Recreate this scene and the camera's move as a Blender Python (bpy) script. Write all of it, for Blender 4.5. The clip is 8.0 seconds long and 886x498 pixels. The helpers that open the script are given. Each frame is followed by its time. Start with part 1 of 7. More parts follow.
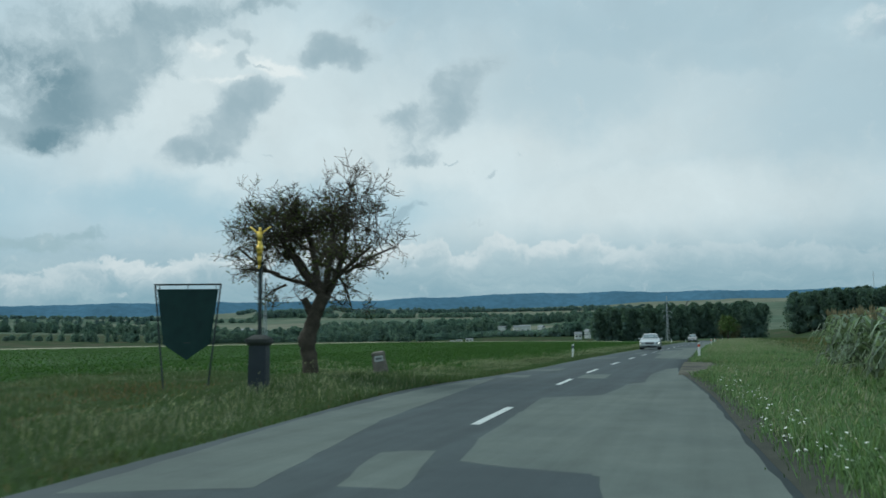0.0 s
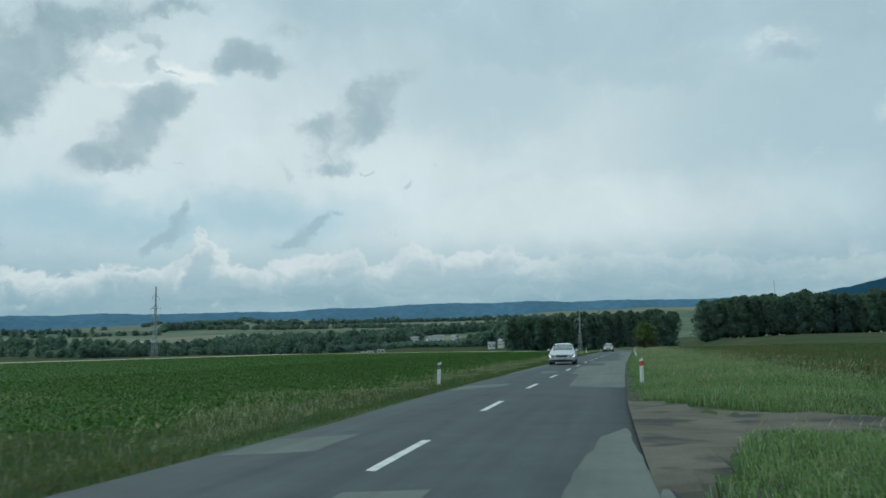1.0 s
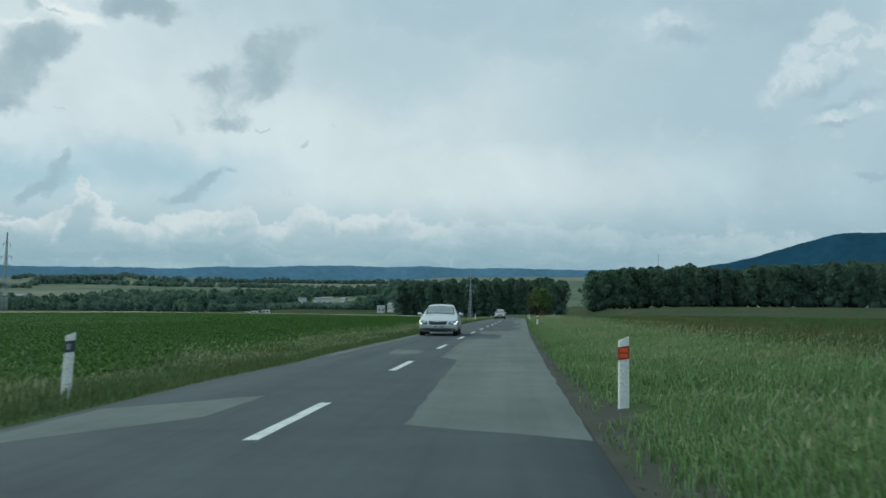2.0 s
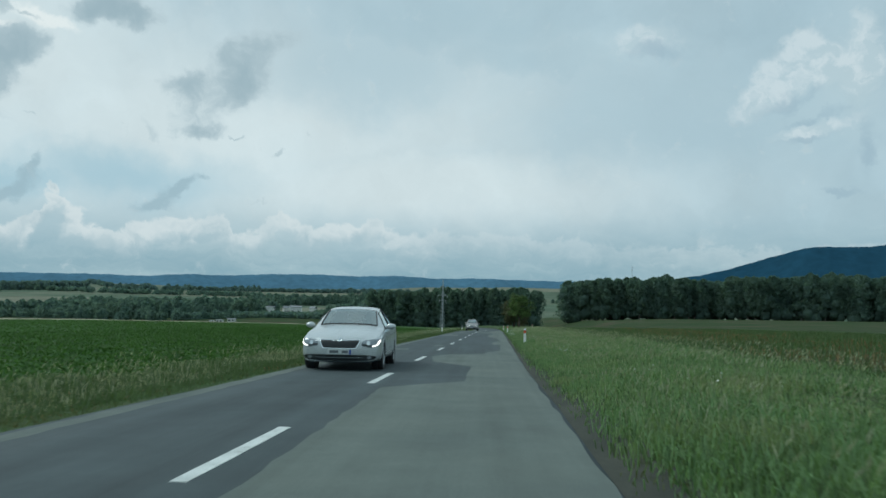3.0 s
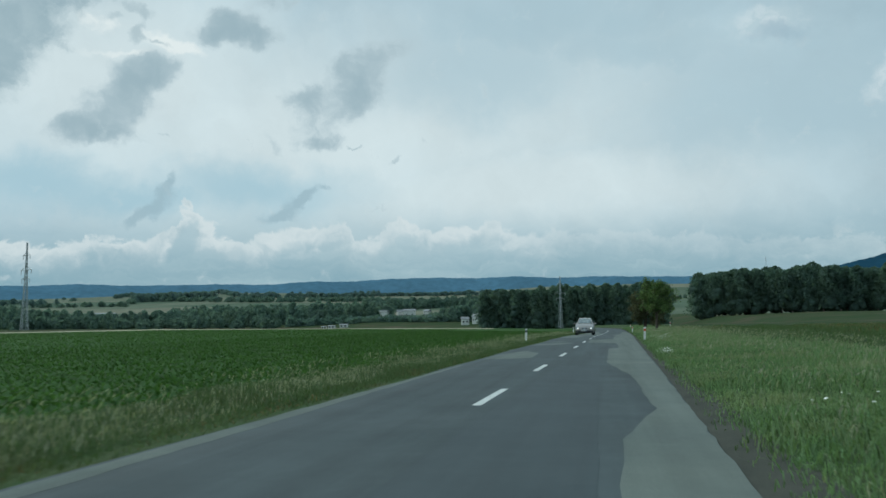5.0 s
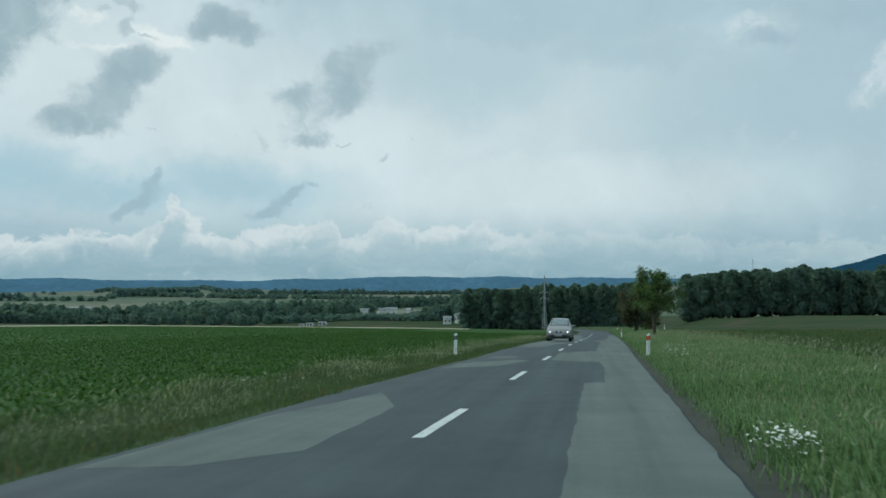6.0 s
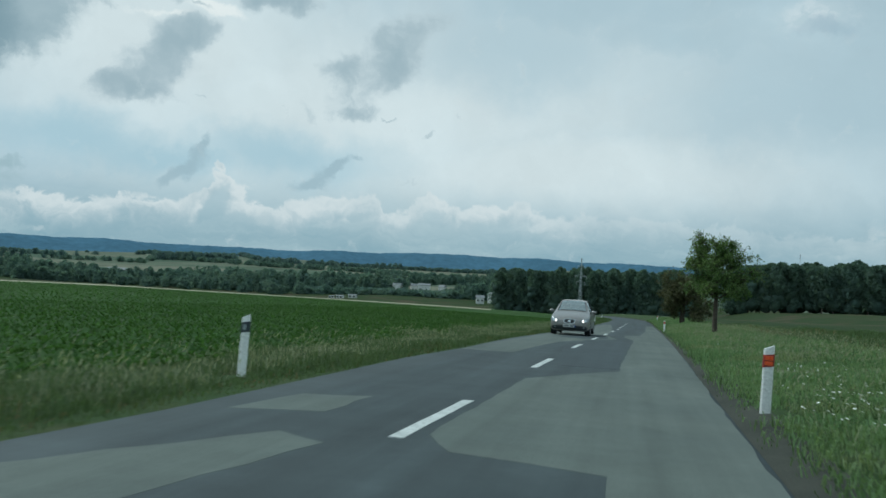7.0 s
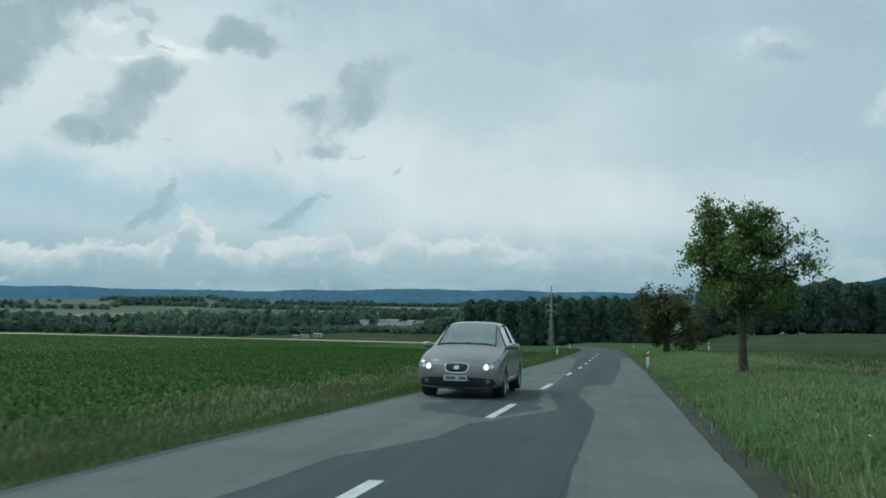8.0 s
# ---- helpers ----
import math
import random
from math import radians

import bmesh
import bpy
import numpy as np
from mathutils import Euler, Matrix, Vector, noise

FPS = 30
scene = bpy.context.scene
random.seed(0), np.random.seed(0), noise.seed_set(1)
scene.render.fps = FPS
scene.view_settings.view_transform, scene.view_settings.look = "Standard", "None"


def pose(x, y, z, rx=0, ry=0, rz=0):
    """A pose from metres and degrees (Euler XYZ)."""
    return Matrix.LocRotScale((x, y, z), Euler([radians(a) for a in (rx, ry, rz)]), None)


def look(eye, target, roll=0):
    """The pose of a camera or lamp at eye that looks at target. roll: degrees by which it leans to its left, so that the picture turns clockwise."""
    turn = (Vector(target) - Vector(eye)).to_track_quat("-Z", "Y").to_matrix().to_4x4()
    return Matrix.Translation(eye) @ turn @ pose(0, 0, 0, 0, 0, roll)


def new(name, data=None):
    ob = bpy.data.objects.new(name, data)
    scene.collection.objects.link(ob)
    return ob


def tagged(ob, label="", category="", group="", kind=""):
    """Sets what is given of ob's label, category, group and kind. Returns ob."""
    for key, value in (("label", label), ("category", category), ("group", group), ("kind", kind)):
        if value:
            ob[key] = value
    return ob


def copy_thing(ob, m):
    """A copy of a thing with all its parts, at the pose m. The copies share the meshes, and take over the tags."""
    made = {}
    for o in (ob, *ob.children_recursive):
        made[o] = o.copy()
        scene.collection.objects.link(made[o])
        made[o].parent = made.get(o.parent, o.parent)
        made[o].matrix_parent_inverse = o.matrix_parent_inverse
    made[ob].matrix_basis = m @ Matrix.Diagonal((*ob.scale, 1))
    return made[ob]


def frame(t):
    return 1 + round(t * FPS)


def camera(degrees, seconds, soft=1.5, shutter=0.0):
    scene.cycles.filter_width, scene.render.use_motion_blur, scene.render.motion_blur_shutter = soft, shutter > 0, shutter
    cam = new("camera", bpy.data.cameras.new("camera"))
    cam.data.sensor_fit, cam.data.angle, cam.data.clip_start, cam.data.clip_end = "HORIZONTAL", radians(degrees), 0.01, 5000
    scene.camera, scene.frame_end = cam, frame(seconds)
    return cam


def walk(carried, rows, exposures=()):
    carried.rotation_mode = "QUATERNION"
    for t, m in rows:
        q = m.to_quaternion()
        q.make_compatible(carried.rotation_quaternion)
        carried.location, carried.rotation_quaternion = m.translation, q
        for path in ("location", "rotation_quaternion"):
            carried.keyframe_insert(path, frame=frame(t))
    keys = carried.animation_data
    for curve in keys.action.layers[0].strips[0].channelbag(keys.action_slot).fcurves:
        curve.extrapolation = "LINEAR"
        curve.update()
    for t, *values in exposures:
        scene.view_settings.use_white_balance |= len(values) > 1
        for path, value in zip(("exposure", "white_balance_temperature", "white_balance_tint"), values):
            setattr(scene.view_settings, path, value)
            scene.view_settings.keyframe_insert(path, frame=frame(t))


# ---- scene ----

# ------------------------------------------------------------------ camera
cam = camera(56.3, 8.0, soft=1.6, shutter=0.1)
ROWS = [  # seconds, x, y, z, yaw, pitch, roll
    (0.0, 0.002, 0.00, 1.260, 17.58, 6.07, 0.34),
    (0.1, -0.127, 2.01, 1.279, 16.73, 6.43, 0.24),
    (0.2, -0.256, 4.02, 1.298, 16.74, 6.60, 0.89),
    (0.3, -0.384, 6.03, 1.314, 16.23, 6.59, 0.14),
    (0.4, -0.510, 8.03, 1.328, 17.07, 6.41, 2.70),
    (0.5, -0.634, 10.03, 1.340, 15.97, 6.19, 0.16),
    (1.0, -1.229, 19.89, 1.365, 11.80, 6.73, 0.89),
    (1.5, -1.641, 29.58, 1.256, 7.96, 6.09, 0.25),
    (1.7, -1.747, 33.44, 1.207, 6.15, 4.92, -0.35),
    (2.8, -1.899, 54.84, 1.145, 2.77, 3.86, -0.97),
    (3.0, -1.857, 58.79, 1.151, 2.48, 5.00, -1.25),
    (3.5, -1.663, 68.65, 1.135, 6.53, 3.38, 2.14),
    (4.0, -1.485, 78.62, 1.185, 9.37, 4.50, 1.42),
    (4.5, -1.355, 88.68, 1.242, 10.00, 5.27, -0.12),
    (4.7, -1.306, 92.69, 1.235, 10.96, 5.42, 0.54),
    (5.8, -0.957, 115.19, 1.253, 10.00, 3.31, -0.51),
    (6.0, -0.880, 119.30, 1.258, 9.88, 4.96, -0.47),
    (6.5, -0.667, 129.57, 1.249, 9.52, 4.50, -1.14),
    (7.0, -0.449, 139.82, 1.219, 12.43, 3.39, -3.49),
    (7.5, -0.227, 150.09, 1.233, 13.01, 6.37, -1.96),
    (8.0, -0.002, 160.31, 1.217, 10.65, 5.86, -1.25),
]
walk(cam, [(t, pose(x, y, z, 90 + p, r, w)) for t, x, y, z, w, p, r in ROWS])


# ------------------------------------------------------------------ sky and sun
def math_node(nt, op, a, b=None, c=None, clamp=False):
    n = nt.nodes.new("ShaderNodeMath")
    n.operation, n.use_clamp = op, clamp
    for k, v in enumerate((a, b, c)):
        if v is None:
            continue
        if isinstance(v, (int, float)):
            n.inputs[k].default_value = v
        else:
            nt.links.new(v, n.inputs[k])
    return n.outputs[0]


def mix_col(nt, fac, a, b, blend="MIX"):
    n = nt.nodes.new("ShaderNodeMix")
    n.data_type, n.blend_type = "RGBA", blend
    for k, v in ((0, fac), (6, a), (7, b)):
        if isinstance(v, (int, float)):
            n.inputs[k].default_value = v
        elif isinstance(v, tuple):
            n.inputs[k].default_value = (*v[:3], 1)
        else:
            nt.links.new(v, n.inputs[k])
    return n.outputs[2]


def noise_node(nt, vec, scale, detail=4.0, rough=0.55, dist=0.0, color=False):
    n = nt.nodes.new("ShaderNodeTexNoise")
    n.inputs["Scale"].default_value = scale
    n.inputs["Detail"].default_value = detail
    n.inputs["Roughness"].default_value = rough
    n.inputs["Distortion"].default_value = dist
    if vec is not None:
        nt.links.new(vec, n.inputs["Vector"])
    return n.outputs["Color" if color else "Fac"]


def ramp(nt, fac, *stops):
    n = nt.nodes.new("ShaderNodeValToRGB")
    els = n.color_ramp.elements
    while len(els) < len(stops):
        els.new(0.5)
    for e, (p, c) in zip(els, stops):
        e.position = p
        e.color = (*c, 1) if isinstance(c, tuple) else (c, c, c, 1)
    nt.links.new(fac, n.inputs[0])
    return n.outputs[0]


def map_range(nt, v, a, b, c=0.0, d=1.0, kind="SMOOTHSTEP"):
    n = nt.nodes.new("ShaderNodeMapRange")
    n.interpolation_type = kind
    nt.links.new(v, n.inputs["Value"])
    for k, x in zip(("From Min", "From Max", "To Min", "To Max"), (a, b, c, d)):
        n.inputs[k].default_value = x
    return n.outputs[0]


world = bpy.data.worlds.new("world")
scene.world = world
world.use_nodes = True
nt = world.node_tree
nt.nodes.clear()
SUN_EL, SUN_AZ = radians(48), radians(-78)
tc = nt.nodes.new("ShaderNodeTexCoord")
sky = nt.nodes.new("ShaderNodeTexSky")
sky.sky_type, sky.sun_disc, sky.sun_elevation, sky.sun_rotation = "NISHITA", False, SUN_EL, SUN_AZ
clear = mix_col(nt, 1.0, sky.outputs[0], (0.10, 0.10, 0.10), "MULTIPLY")
sep = nt.nodes.new("ShaderNodeSeparateXYZ")
nt.links.new(tc.outputs["Generated"], sep.inputs[0])
az = math_node(nt, "MULTIPLY", math_node(nt, "ARCTAN2", sep.outputs[0], sep.outputs[1]), 57.2958)
flat = math_node(nt, "SQRT", math_node(nt, "ADD", math_node(nt, "POWER", sep.outputs[0], 2.0), math_node(nt, "POWER", sep.outputs[1], 2.0)))
el = math_node(nt, "MULTIPLY", math_node(nt, "ARCTAN2", sep.outputs[2], flat), 57.2958)
comb = nt.nodes.new("ShaderNodeCombineXYZ")
nt.links.new(az, comb.inputs[0])
nt.links.new(el, comb.inputs[1])
AE = comb.outputs[0]


def warped(size, scale, detail=6.0):
    """Sky coordinates in degrees, shaken by noise of the given size."""
    c = noise_node(nt, AE, scale, detail, 0.6, color=True)
    s = nt.nodes.new("ShaderNodeVectorMath")
    s.operation = "MULTIPLY_ADD"
    nt.links.new(c, s.inputs[0])
    s.inputs[1].default_value = (2 * size, 2 * size, 0)
    s.inputs[2].default_value = (-size, -size, 0)
    a = nt.nodes.new("ShaderNodeVectorMath")
    nt.links.new(AE, a.inputs[0])
    nt.links.new(s.outputs[0], a.inputs[1])
    return a.outputs[0]


def blob(vec, a, e, wa, we, soft=0.55):
    """An oval mask round azimuth a and elevation e, in degrees."""
    s = nt.nodes.new("ShaderNodeVectorMath")
    s.operation = "SUBTRACT"
    nt.links.new(vec, s.inputs[0])
    s.inputs[1].default_value = (a, e, 0)
    m = nt.nodes.new("ShaderNodeVectorMath")
    m.operation = "MULTIPLY"
    nt.links.new(s.outputs[0], m.inputs[0])
    m.inputs[1].default_value = (1 / wa, 1 / we, 0)
    d = nt.nodes.new("ShaderNodeVectorMath")
    d.operation = "LENGTH"
    nt.links.new(m.outputs[0], d.inputs[0])
    return map_range(nt, d.outputs["Value"], 1 - soft, 1 + soft, 1.0, 0.0)


def union(masks):
    out = masks[0]
    for m in masks[1:]:
        out = math_node(nt, "MAXIMUM", out, m)
    return out


W1, W2 = warped(2.4, 0.24, 7.0), warped(1.5, 0.38, 9.0)
lim = mix_col(nt, 1.0, clear, (0.5, 0.6, 0.75), "DARKEN")


def amount(mask, k):
    return math_node(nt, "MULTIPLY", mask, k)


def cloud_field(vec, ovals, reach=1.75, swell=1.0):
    """Soft sum of tilted ovals: (azimuth, elevation, half width, half height, tilt), all in degrees."""
    out = None
    for a, e, wa, we, tilt in ovals:
        mp = nt.nodes.new("ShaderNodeMapping")
        mp.vector_type = "TEXTURE"
        mp.inputs["Location"].default_value = (a, e, 0)
        mp.inputs["Rotation"].default_value = (0, 0, radians(tilt))
        mp.inputs["Scale"].default_value = (wa * swell, we * swell, 1)
        nt.links.new(vec, mp.inputs[0])
        d = nt.nodes.new("ShaderNodeVectorMath")
        d.operation = "LENGTH"
        nt.links.new(mp.outputs[0], d.inputs[0])
        f = map_range(nt, d.outputs["Value"], 0.0, reach, 1.0, 0.0)
        out = f if out is None else math_node(nt, "ADD", out, f)
    return out


def frayed(field, n, lo, hi, rough):
    """Cuts a soft field into a cloud with an uneven edge."""
    return map_range(nt, math_node(nt, "MULTIPLY_ADD", math_node(nt, "SUBTRACT", n, 0.5), rough, math_node(nt, "MINIMUM", field, 1.3)), lo, hi)


def stretched(sx, sy):
    mp = nt.nodes.new("ShaderNodeMapping")
    mp.inputs["Scale"].default_value = (sx, sy, 1)
    nt.links.new(W2, mp.inputs[0])
    return mp.outputs[0]


def billow(scale, detail):
    """Rounded heads, as on heaped clouds."""
    v = nt.nodes.new("ShaderNodeTexVoronoi")
    v.feature = "SMOOTH_F1"
    v.normalize = True
    v.inputs["Scale"].default_value = scale
    v.inputs["Detail"].default_value = detail
    v.inputs["Roughness"].default_value = 0.55
    v.inputs["Smoothness"].default_value = 0.35
    nt.links.new(W2, v.inputs["Vector"])
    return math_node(nt, "SUBTRACT", 1.0, v.outputs["Distance"])


CLOUD_WEST = [(-30.5, 16.5, 1.88, 0.97, 15), (-31.7, 15.4, 2.31, 1.22, 25), (-33.2, 13.4, 2.47, 1.27, 30), (-34.4, 12.1, 1.93, 0.69, 15), (-35.9, 12.4, 0.9, 0.54, 20), (-32.4, 11.9, 1.68, 0.52, 5)]
CLOUD_TORN = [(-20.1, 15.3, 1.25, 0.88, 0), (-19.5, 13.5, 1.42, 1.49, 0), (-22.2, 12.2, 1.25, 0.33, -42), (-19.0, 12.1, 1.35, 0.45, 0), (-17.3, 17.1, 1.62, 1.1, 10), (-15.7, 15.6, 1.57, 0.97, 15), (-17.2, 14.9, 1.12, 1.2, 0), (-14.8, 18.1, 2.28, 1.03, 20)]
CLOUD_HIGH = [(-25.1, 19.4, 2.24, 0.95, 0), (-26.6, 18.9, 1.41, 0.84, 0), (-23.4, 18.9, 1.39, 0.83, 0), (-25.5, 20.3, 1.07, 0.47, 0), (-22.5, 21.3, 1.36, 0.48, 0)]
CLOUD_RAGS = [(-31.5, 20.2, 1.17, 0.34, -10), (-31.2, 19.1, 0.38, 0.94, -10), (-31.8, 18.4, 0.56, 0.56, 0), (-30.2, 18.2, 0.84, 0.19, 0), (-33.1, 19.5, 0.78, 0.33, 0)]
CLOUD_FAINT = [(-28.9, 9.5, 0.41, 0.83, -20), (-29.9, 8.0, 1.57, 0.55, 42), (-31.2, 6.8, 1.54, 0.47, 22), (-21.1, 8.1, 1.58, 0.6, 42), (-22.3, 7.1, 1.27, 0.45, 20), (-20.3, 8.7, 0.75, 0.41, 30), (-19.1, 9.3, 0.3, 0.42, 35)]
CLOUD_SCRAPS = [(-14.1, 11.2, 0.5, 0.19, 25), (-29.7, 12.3, 0.41, 0.14, -20), (-16.8, 11.9, 0.46, 0.12, 0)]
CLOUD_HEAVY = [(-41.9, 18.1, 5.42, 3.01, 0), (-42.7, 14.1, 3.2, 1.83, 5), (-44.9, 12.7, 2.63, 0.93, 0), (-40.1, 16.2, 1.9, 1.9, 20), (-35.6, 20.9, 3.58, 1.37, 10), (-37.9, 18.3, 1.94, 1.45, 25), (-49.9, 15.9, 3.44, 3.2, 0), (-30.0, 22.1, 2.39, 0.48, 10)]
HEAVY_CORE = [(-42.7, 14.5, 2.58, 2.13, 20), (-45.1, 16.9, 3.1, 1.41, 0), (-43.3, 12.5, 2.13, 0.49, 5)]
CLOUD_LOW = [(-44.0, 6.0, 3.64, 0.61, 4), (-41.1, 7.0, 1.61, 0.32, 10), (-49.4, 5.7, 2.6, 0.78, 0)]
BRIGHT_RIM = [(-33.9, 19.1, 1.29, 0.47, -5), (-29.9, 18.3, 1.95, 0.57, -12), (-28.6, 18.0, 1.08, 0.5, -20), (-31.8, 17.2, 2.11, 0.28, 5)]
PUFF_TOP = [(11.2, 18.8, 2.45, 1.16, 0), (21.3, 18.0, 1.24, 1.0, 0), (20.5, 16.0, 2.81, 1.41, 25), (22.8, 16.3, 1.8, 1.3, -20), (18.8, 14.8, 2.23, 0.96, 30), (21.8, 12.8, 2.75, 0.61, 8), (24.9, 16.9, 1.09, 2.46, 0)]
PUFF_BASE = [(11.6, 18.0, 1.91, 0.68, 0), (20.1, 14.3, 2.62, 0.53, 18), (21.8, 13.6, 2.13, 0.3, 10), (21.1, 12.3, 1.93, 0.25, 4), (24.9, 11.1, 0.75, 2.01, 0), (23.3, 8.6, 1.09, 0.27, 5)]
CREST_WEST = [(-62, 5.6), (-52, 5.0), (-45.8, 4.0), (-44.2, 4.2), (-42.7, 4.7), (-41.0, 5.1), (-39.2, 5.6), (-38.5, 5.2), (-37.1, 5.1), (-35.9, 5.2), (-34.3, 5.7), (-34.6, 5.9), (-33.9, 6.0), (-33.2, 5.6), (-31.9, 5.6), (-30.8, 5.5), (-29.7, 5.8), (-29.1, 6.4), (-28.6, 7.4), (-28.2, 8.1), (-27.7, 7.9), (-27.2, 7.0), (-26.5, 6.4), (-24.8, 5.7), (-23.1, 5.8)]
CREST_EAST = [(-23.1, 5.8), (-22.2, 6.2), (-21.4, 6.6), (-20.9, 6.8), (-20.2, 6.5), (-19.3, 6.4), (-18.8, 6.7), (-18.1, 7.0), (-17.5, 6.7), (-17.1, 6.0), (-15.9, 6.0), (-15.1, 6.4), (-14.4, 7.3), (-13.9, 7.7), (-13.4, 7.3), (-12.8, 6.9), (-11.7, 6.5), (-10.6, 6.6), (-9.8, 6.8), (-8.2, 6.9), (-6.8, 6.9), (-6.2, 6.4), (-4.3, 6.0), (-1.6, 6.3), (2.2, 6.3), (7.7, 5.7), (12.9, 5.3), (24, 5.4), (40, 6.2), (60, 5.0)]

n_fine = map_range(nt, noise_node(nt, W2, 0.55, 9.0, 0.62), 0.30, 0.70, 0.0, 1.0, "LINEAR")
n_mid = noise_node(nt, W1, 0.16, 9.0, 0.60)
n_soft = noise_node(nt, AE, 0.11, 5.0, 0.5)
# high veil: pale, streaky, with a brighter field to the west
veil_n = noise_node(nt, AE, 0.05, 8.0, 0.55, 0.6)
veil = ramp(nt, veil_n, (0.32, (0.37, 0.53, 0.60)), (0.50, (0.43, 0.59, 0.655)), (0.68, (0.50, 0.655, 0.705)))
col = mix_col(nt, 0.08, veil, lim)
glow_m = union([blob(W1, -18, 13.0, 22, 5.5, 0.9), blob(W1, -33, 15.5, 12, 6.0, 0.8), blob(W1, -5, 9.5, 17, 3.4, 0.8)])
col = mix_col(nt, amount(glow_m, 0.85), col, (0.655, 0.77, 0.795))
col = mix_col(nt, 1.0, col, ramp(nt, n_mid, (0.30, 0.94), (0.70, 1.05)), "MULTIPLY")
# broad grey sheets high up and to the east
sheet = frayed(union([blob(W1, -3, 20.0, 9, 2.0, 0.9), blob(W1, 2, 18.0, 7, 1.4, 0.9), blob(W1, 13, 13.5, 12, 4.0, 0.9), blob(W1, -9, 16.5, 8, 3.0, 0.9)]), n_mid, 0.2, 1.1, 0.8)
col = mix_col(nt, amount(sheet, 0.60), col, (0.385, 0.545, 0.62))
# pale blue gaps low in the sky
gap_m = union([blob(W1, -37.0, 8.6, 5.5, 1.5, 0.8), blob(W1, -31.5, 8.0, 5, 1.2, 0.8), blob(W1, -24, 9.0, 6, 1.5, 0.9), blob(W1, -52, 8, 8, 2.5, 0.8)])
col = mix_col(nt, amount(gap_m, 0.72), col, (0.335, 0.545, 0.645))
# grey-blue band over the hills, in level streaks
low = map_range(nt, el, 2.4, 8.2, 1.0, 0.0)
low_n = noise_node(nt, stretched(0.10, 0.75), 1.0, 7.0, 0.6)
col = mix_col(nt, amount(low, 0.92), col, ramp(nt, low_n, (0.32, (0.205, 0.370, 0.450)), (0.50, (0.262, 0.420, 0.490)), (0.68, (0.345, 0.50, 0.558))))
# low grey clouds in the west and faint scud
lowg = frayed(cloud_field(W2, CLOUD_LOW), n_fine, 0.30, 0.95, 0.9)
col = mix_col(nt, amount(lowg, 0.75), col, ramp(nt, n_soft, (0.35, (0.24, 0.40, 0.46)), (0.65, (0.36, 0.51, 0.56))))
faint = frayed(cloud_field(W2, CLOUD_FAINT), n_fine, 0.20, 1.25, 0.8)
col = mix_col(nt, amount(faint, 0.80), col, (0.325, 0.475, 0.545))
# heaped clouds along the horizon: crisp lit heads that melt into the band below
shaken = nt.nodes.new("ShaderNodeSeparateXYZ")
nt.links.new(W2, shaken.inputs[0])


def crest(stops, a0, a1):
    sc = nt.nodes.new("ShaderNodeSeparateColor")
    nt.links.new(ramp(nt, map_range(nt, shaken.outputs[0], a0, a1, 0.0, 1.0, "LINEAR"), *[((a - a0) / (a1 - a0), e / 12.0) for a, e in stops]), sc.inputs[0])
    return amount(sc.outputs[0], 12.0)


east = math_node(nt, "GREATER_THAN", shaken.outputs[0], CREST_EAST[0][0])
line = math_node(nt, "ADD", math_node(nt, "MULTIPLY", crest(CREST_EAST, CREST_EAST[0][0], CREST_EAST[-1][0]), east),
                 math_node(nt, "MULTIPLY", crest(CREST_WEST, CREST_WEST[0][0], CREST_WEST[-1][0]), math_node(nt, "SUBTRACT", 1.0, east)))
heads, lumps = billow(0.75, 3.0), billow(0.34, 2.0)
top = math_node(nt, "MULTIPLY_ADD", math_node(nt, "MULTIPLY_ADD", n_fine, 0.22, math_node(nt, "SUBTRACT", heads, 0.82)), 2.6, line)
depth = math_node(nt, "SUBTRACT", top, el)
clear_east = math_node(nt, "MULTIPLY", map_range(nt, az, -10.0, 0.0, 1.0, 0.35), map_range(nt, n_mid, 0.34, 0.58, 0.55, 1.0))
heap = math_node(nt, "MULTIPLY", map_range(nt, depth, 0.0, 0.38), map_range(nt, depth, 0.7, 2.6, 1.0, 0.0))
lit = map_range(nt, math_node(nt, "MULTIPLY_ADD", math_node(nt, "MULTIPLY_ADD", n_fine, 0.30, math_node(nt, "SUBTRACT", 0.52, lumps)), 3.0, depth), 0.10, 2.0, 1.0, 0.0)
heap_c = mix_col(nt, lit, ramp(nt, lumps, (0.55, (0.335, 0.482, 0.545)), (0.85, (0.455, 0.585, 0.632))), (0.635, 0.732, 0.755))
col = mix_col(nt, math_node(nt, "MULTIPLY", amount(heap, 0.90), clear_east), col, heap_c)
# bright rim where the light comes through
rim = frayed(cloud_field(W2, BRIGHT_RIM), n_fine, 0.15, 1.10, 0.9)
col = mix_col(nt, amount(rim, 0.80), col, (0.78, 0.86, 0.86))
# torn grey clouds under the veil
thick = cloud_field(W2, CLOUD_WEST + CLOUD_TORN + CLOUD_HIGH, 1.75, 1.18)
dm = frayed(thick, n_fine, 0.28, 1.25, 0.80)
core = map_range(nt, math_node(nt, "MULTIPLY_ADD", n_soft, 0.9, math_node(nt, "MULTIPLY_ADD", n_fine, 0.7, math_node(nt, "MINIMUM", thick, 2.2))), 1.2, 2.9)
col = mix_col(nt, amount(dm, 0.92), col, mix_col(nt, core, (0.46, 0.585, 0.635), (0.305, 0.435, 0.495)))
rags = frayed(cloud_field(W2, CLOUD_RAGS + CLOUD_SCRAPS), n_fine, 0.30, 1.15, 0.9)
col = mix_col(nt, amount(rags, 0.80), col, (0.40, 0.525, 0.575))
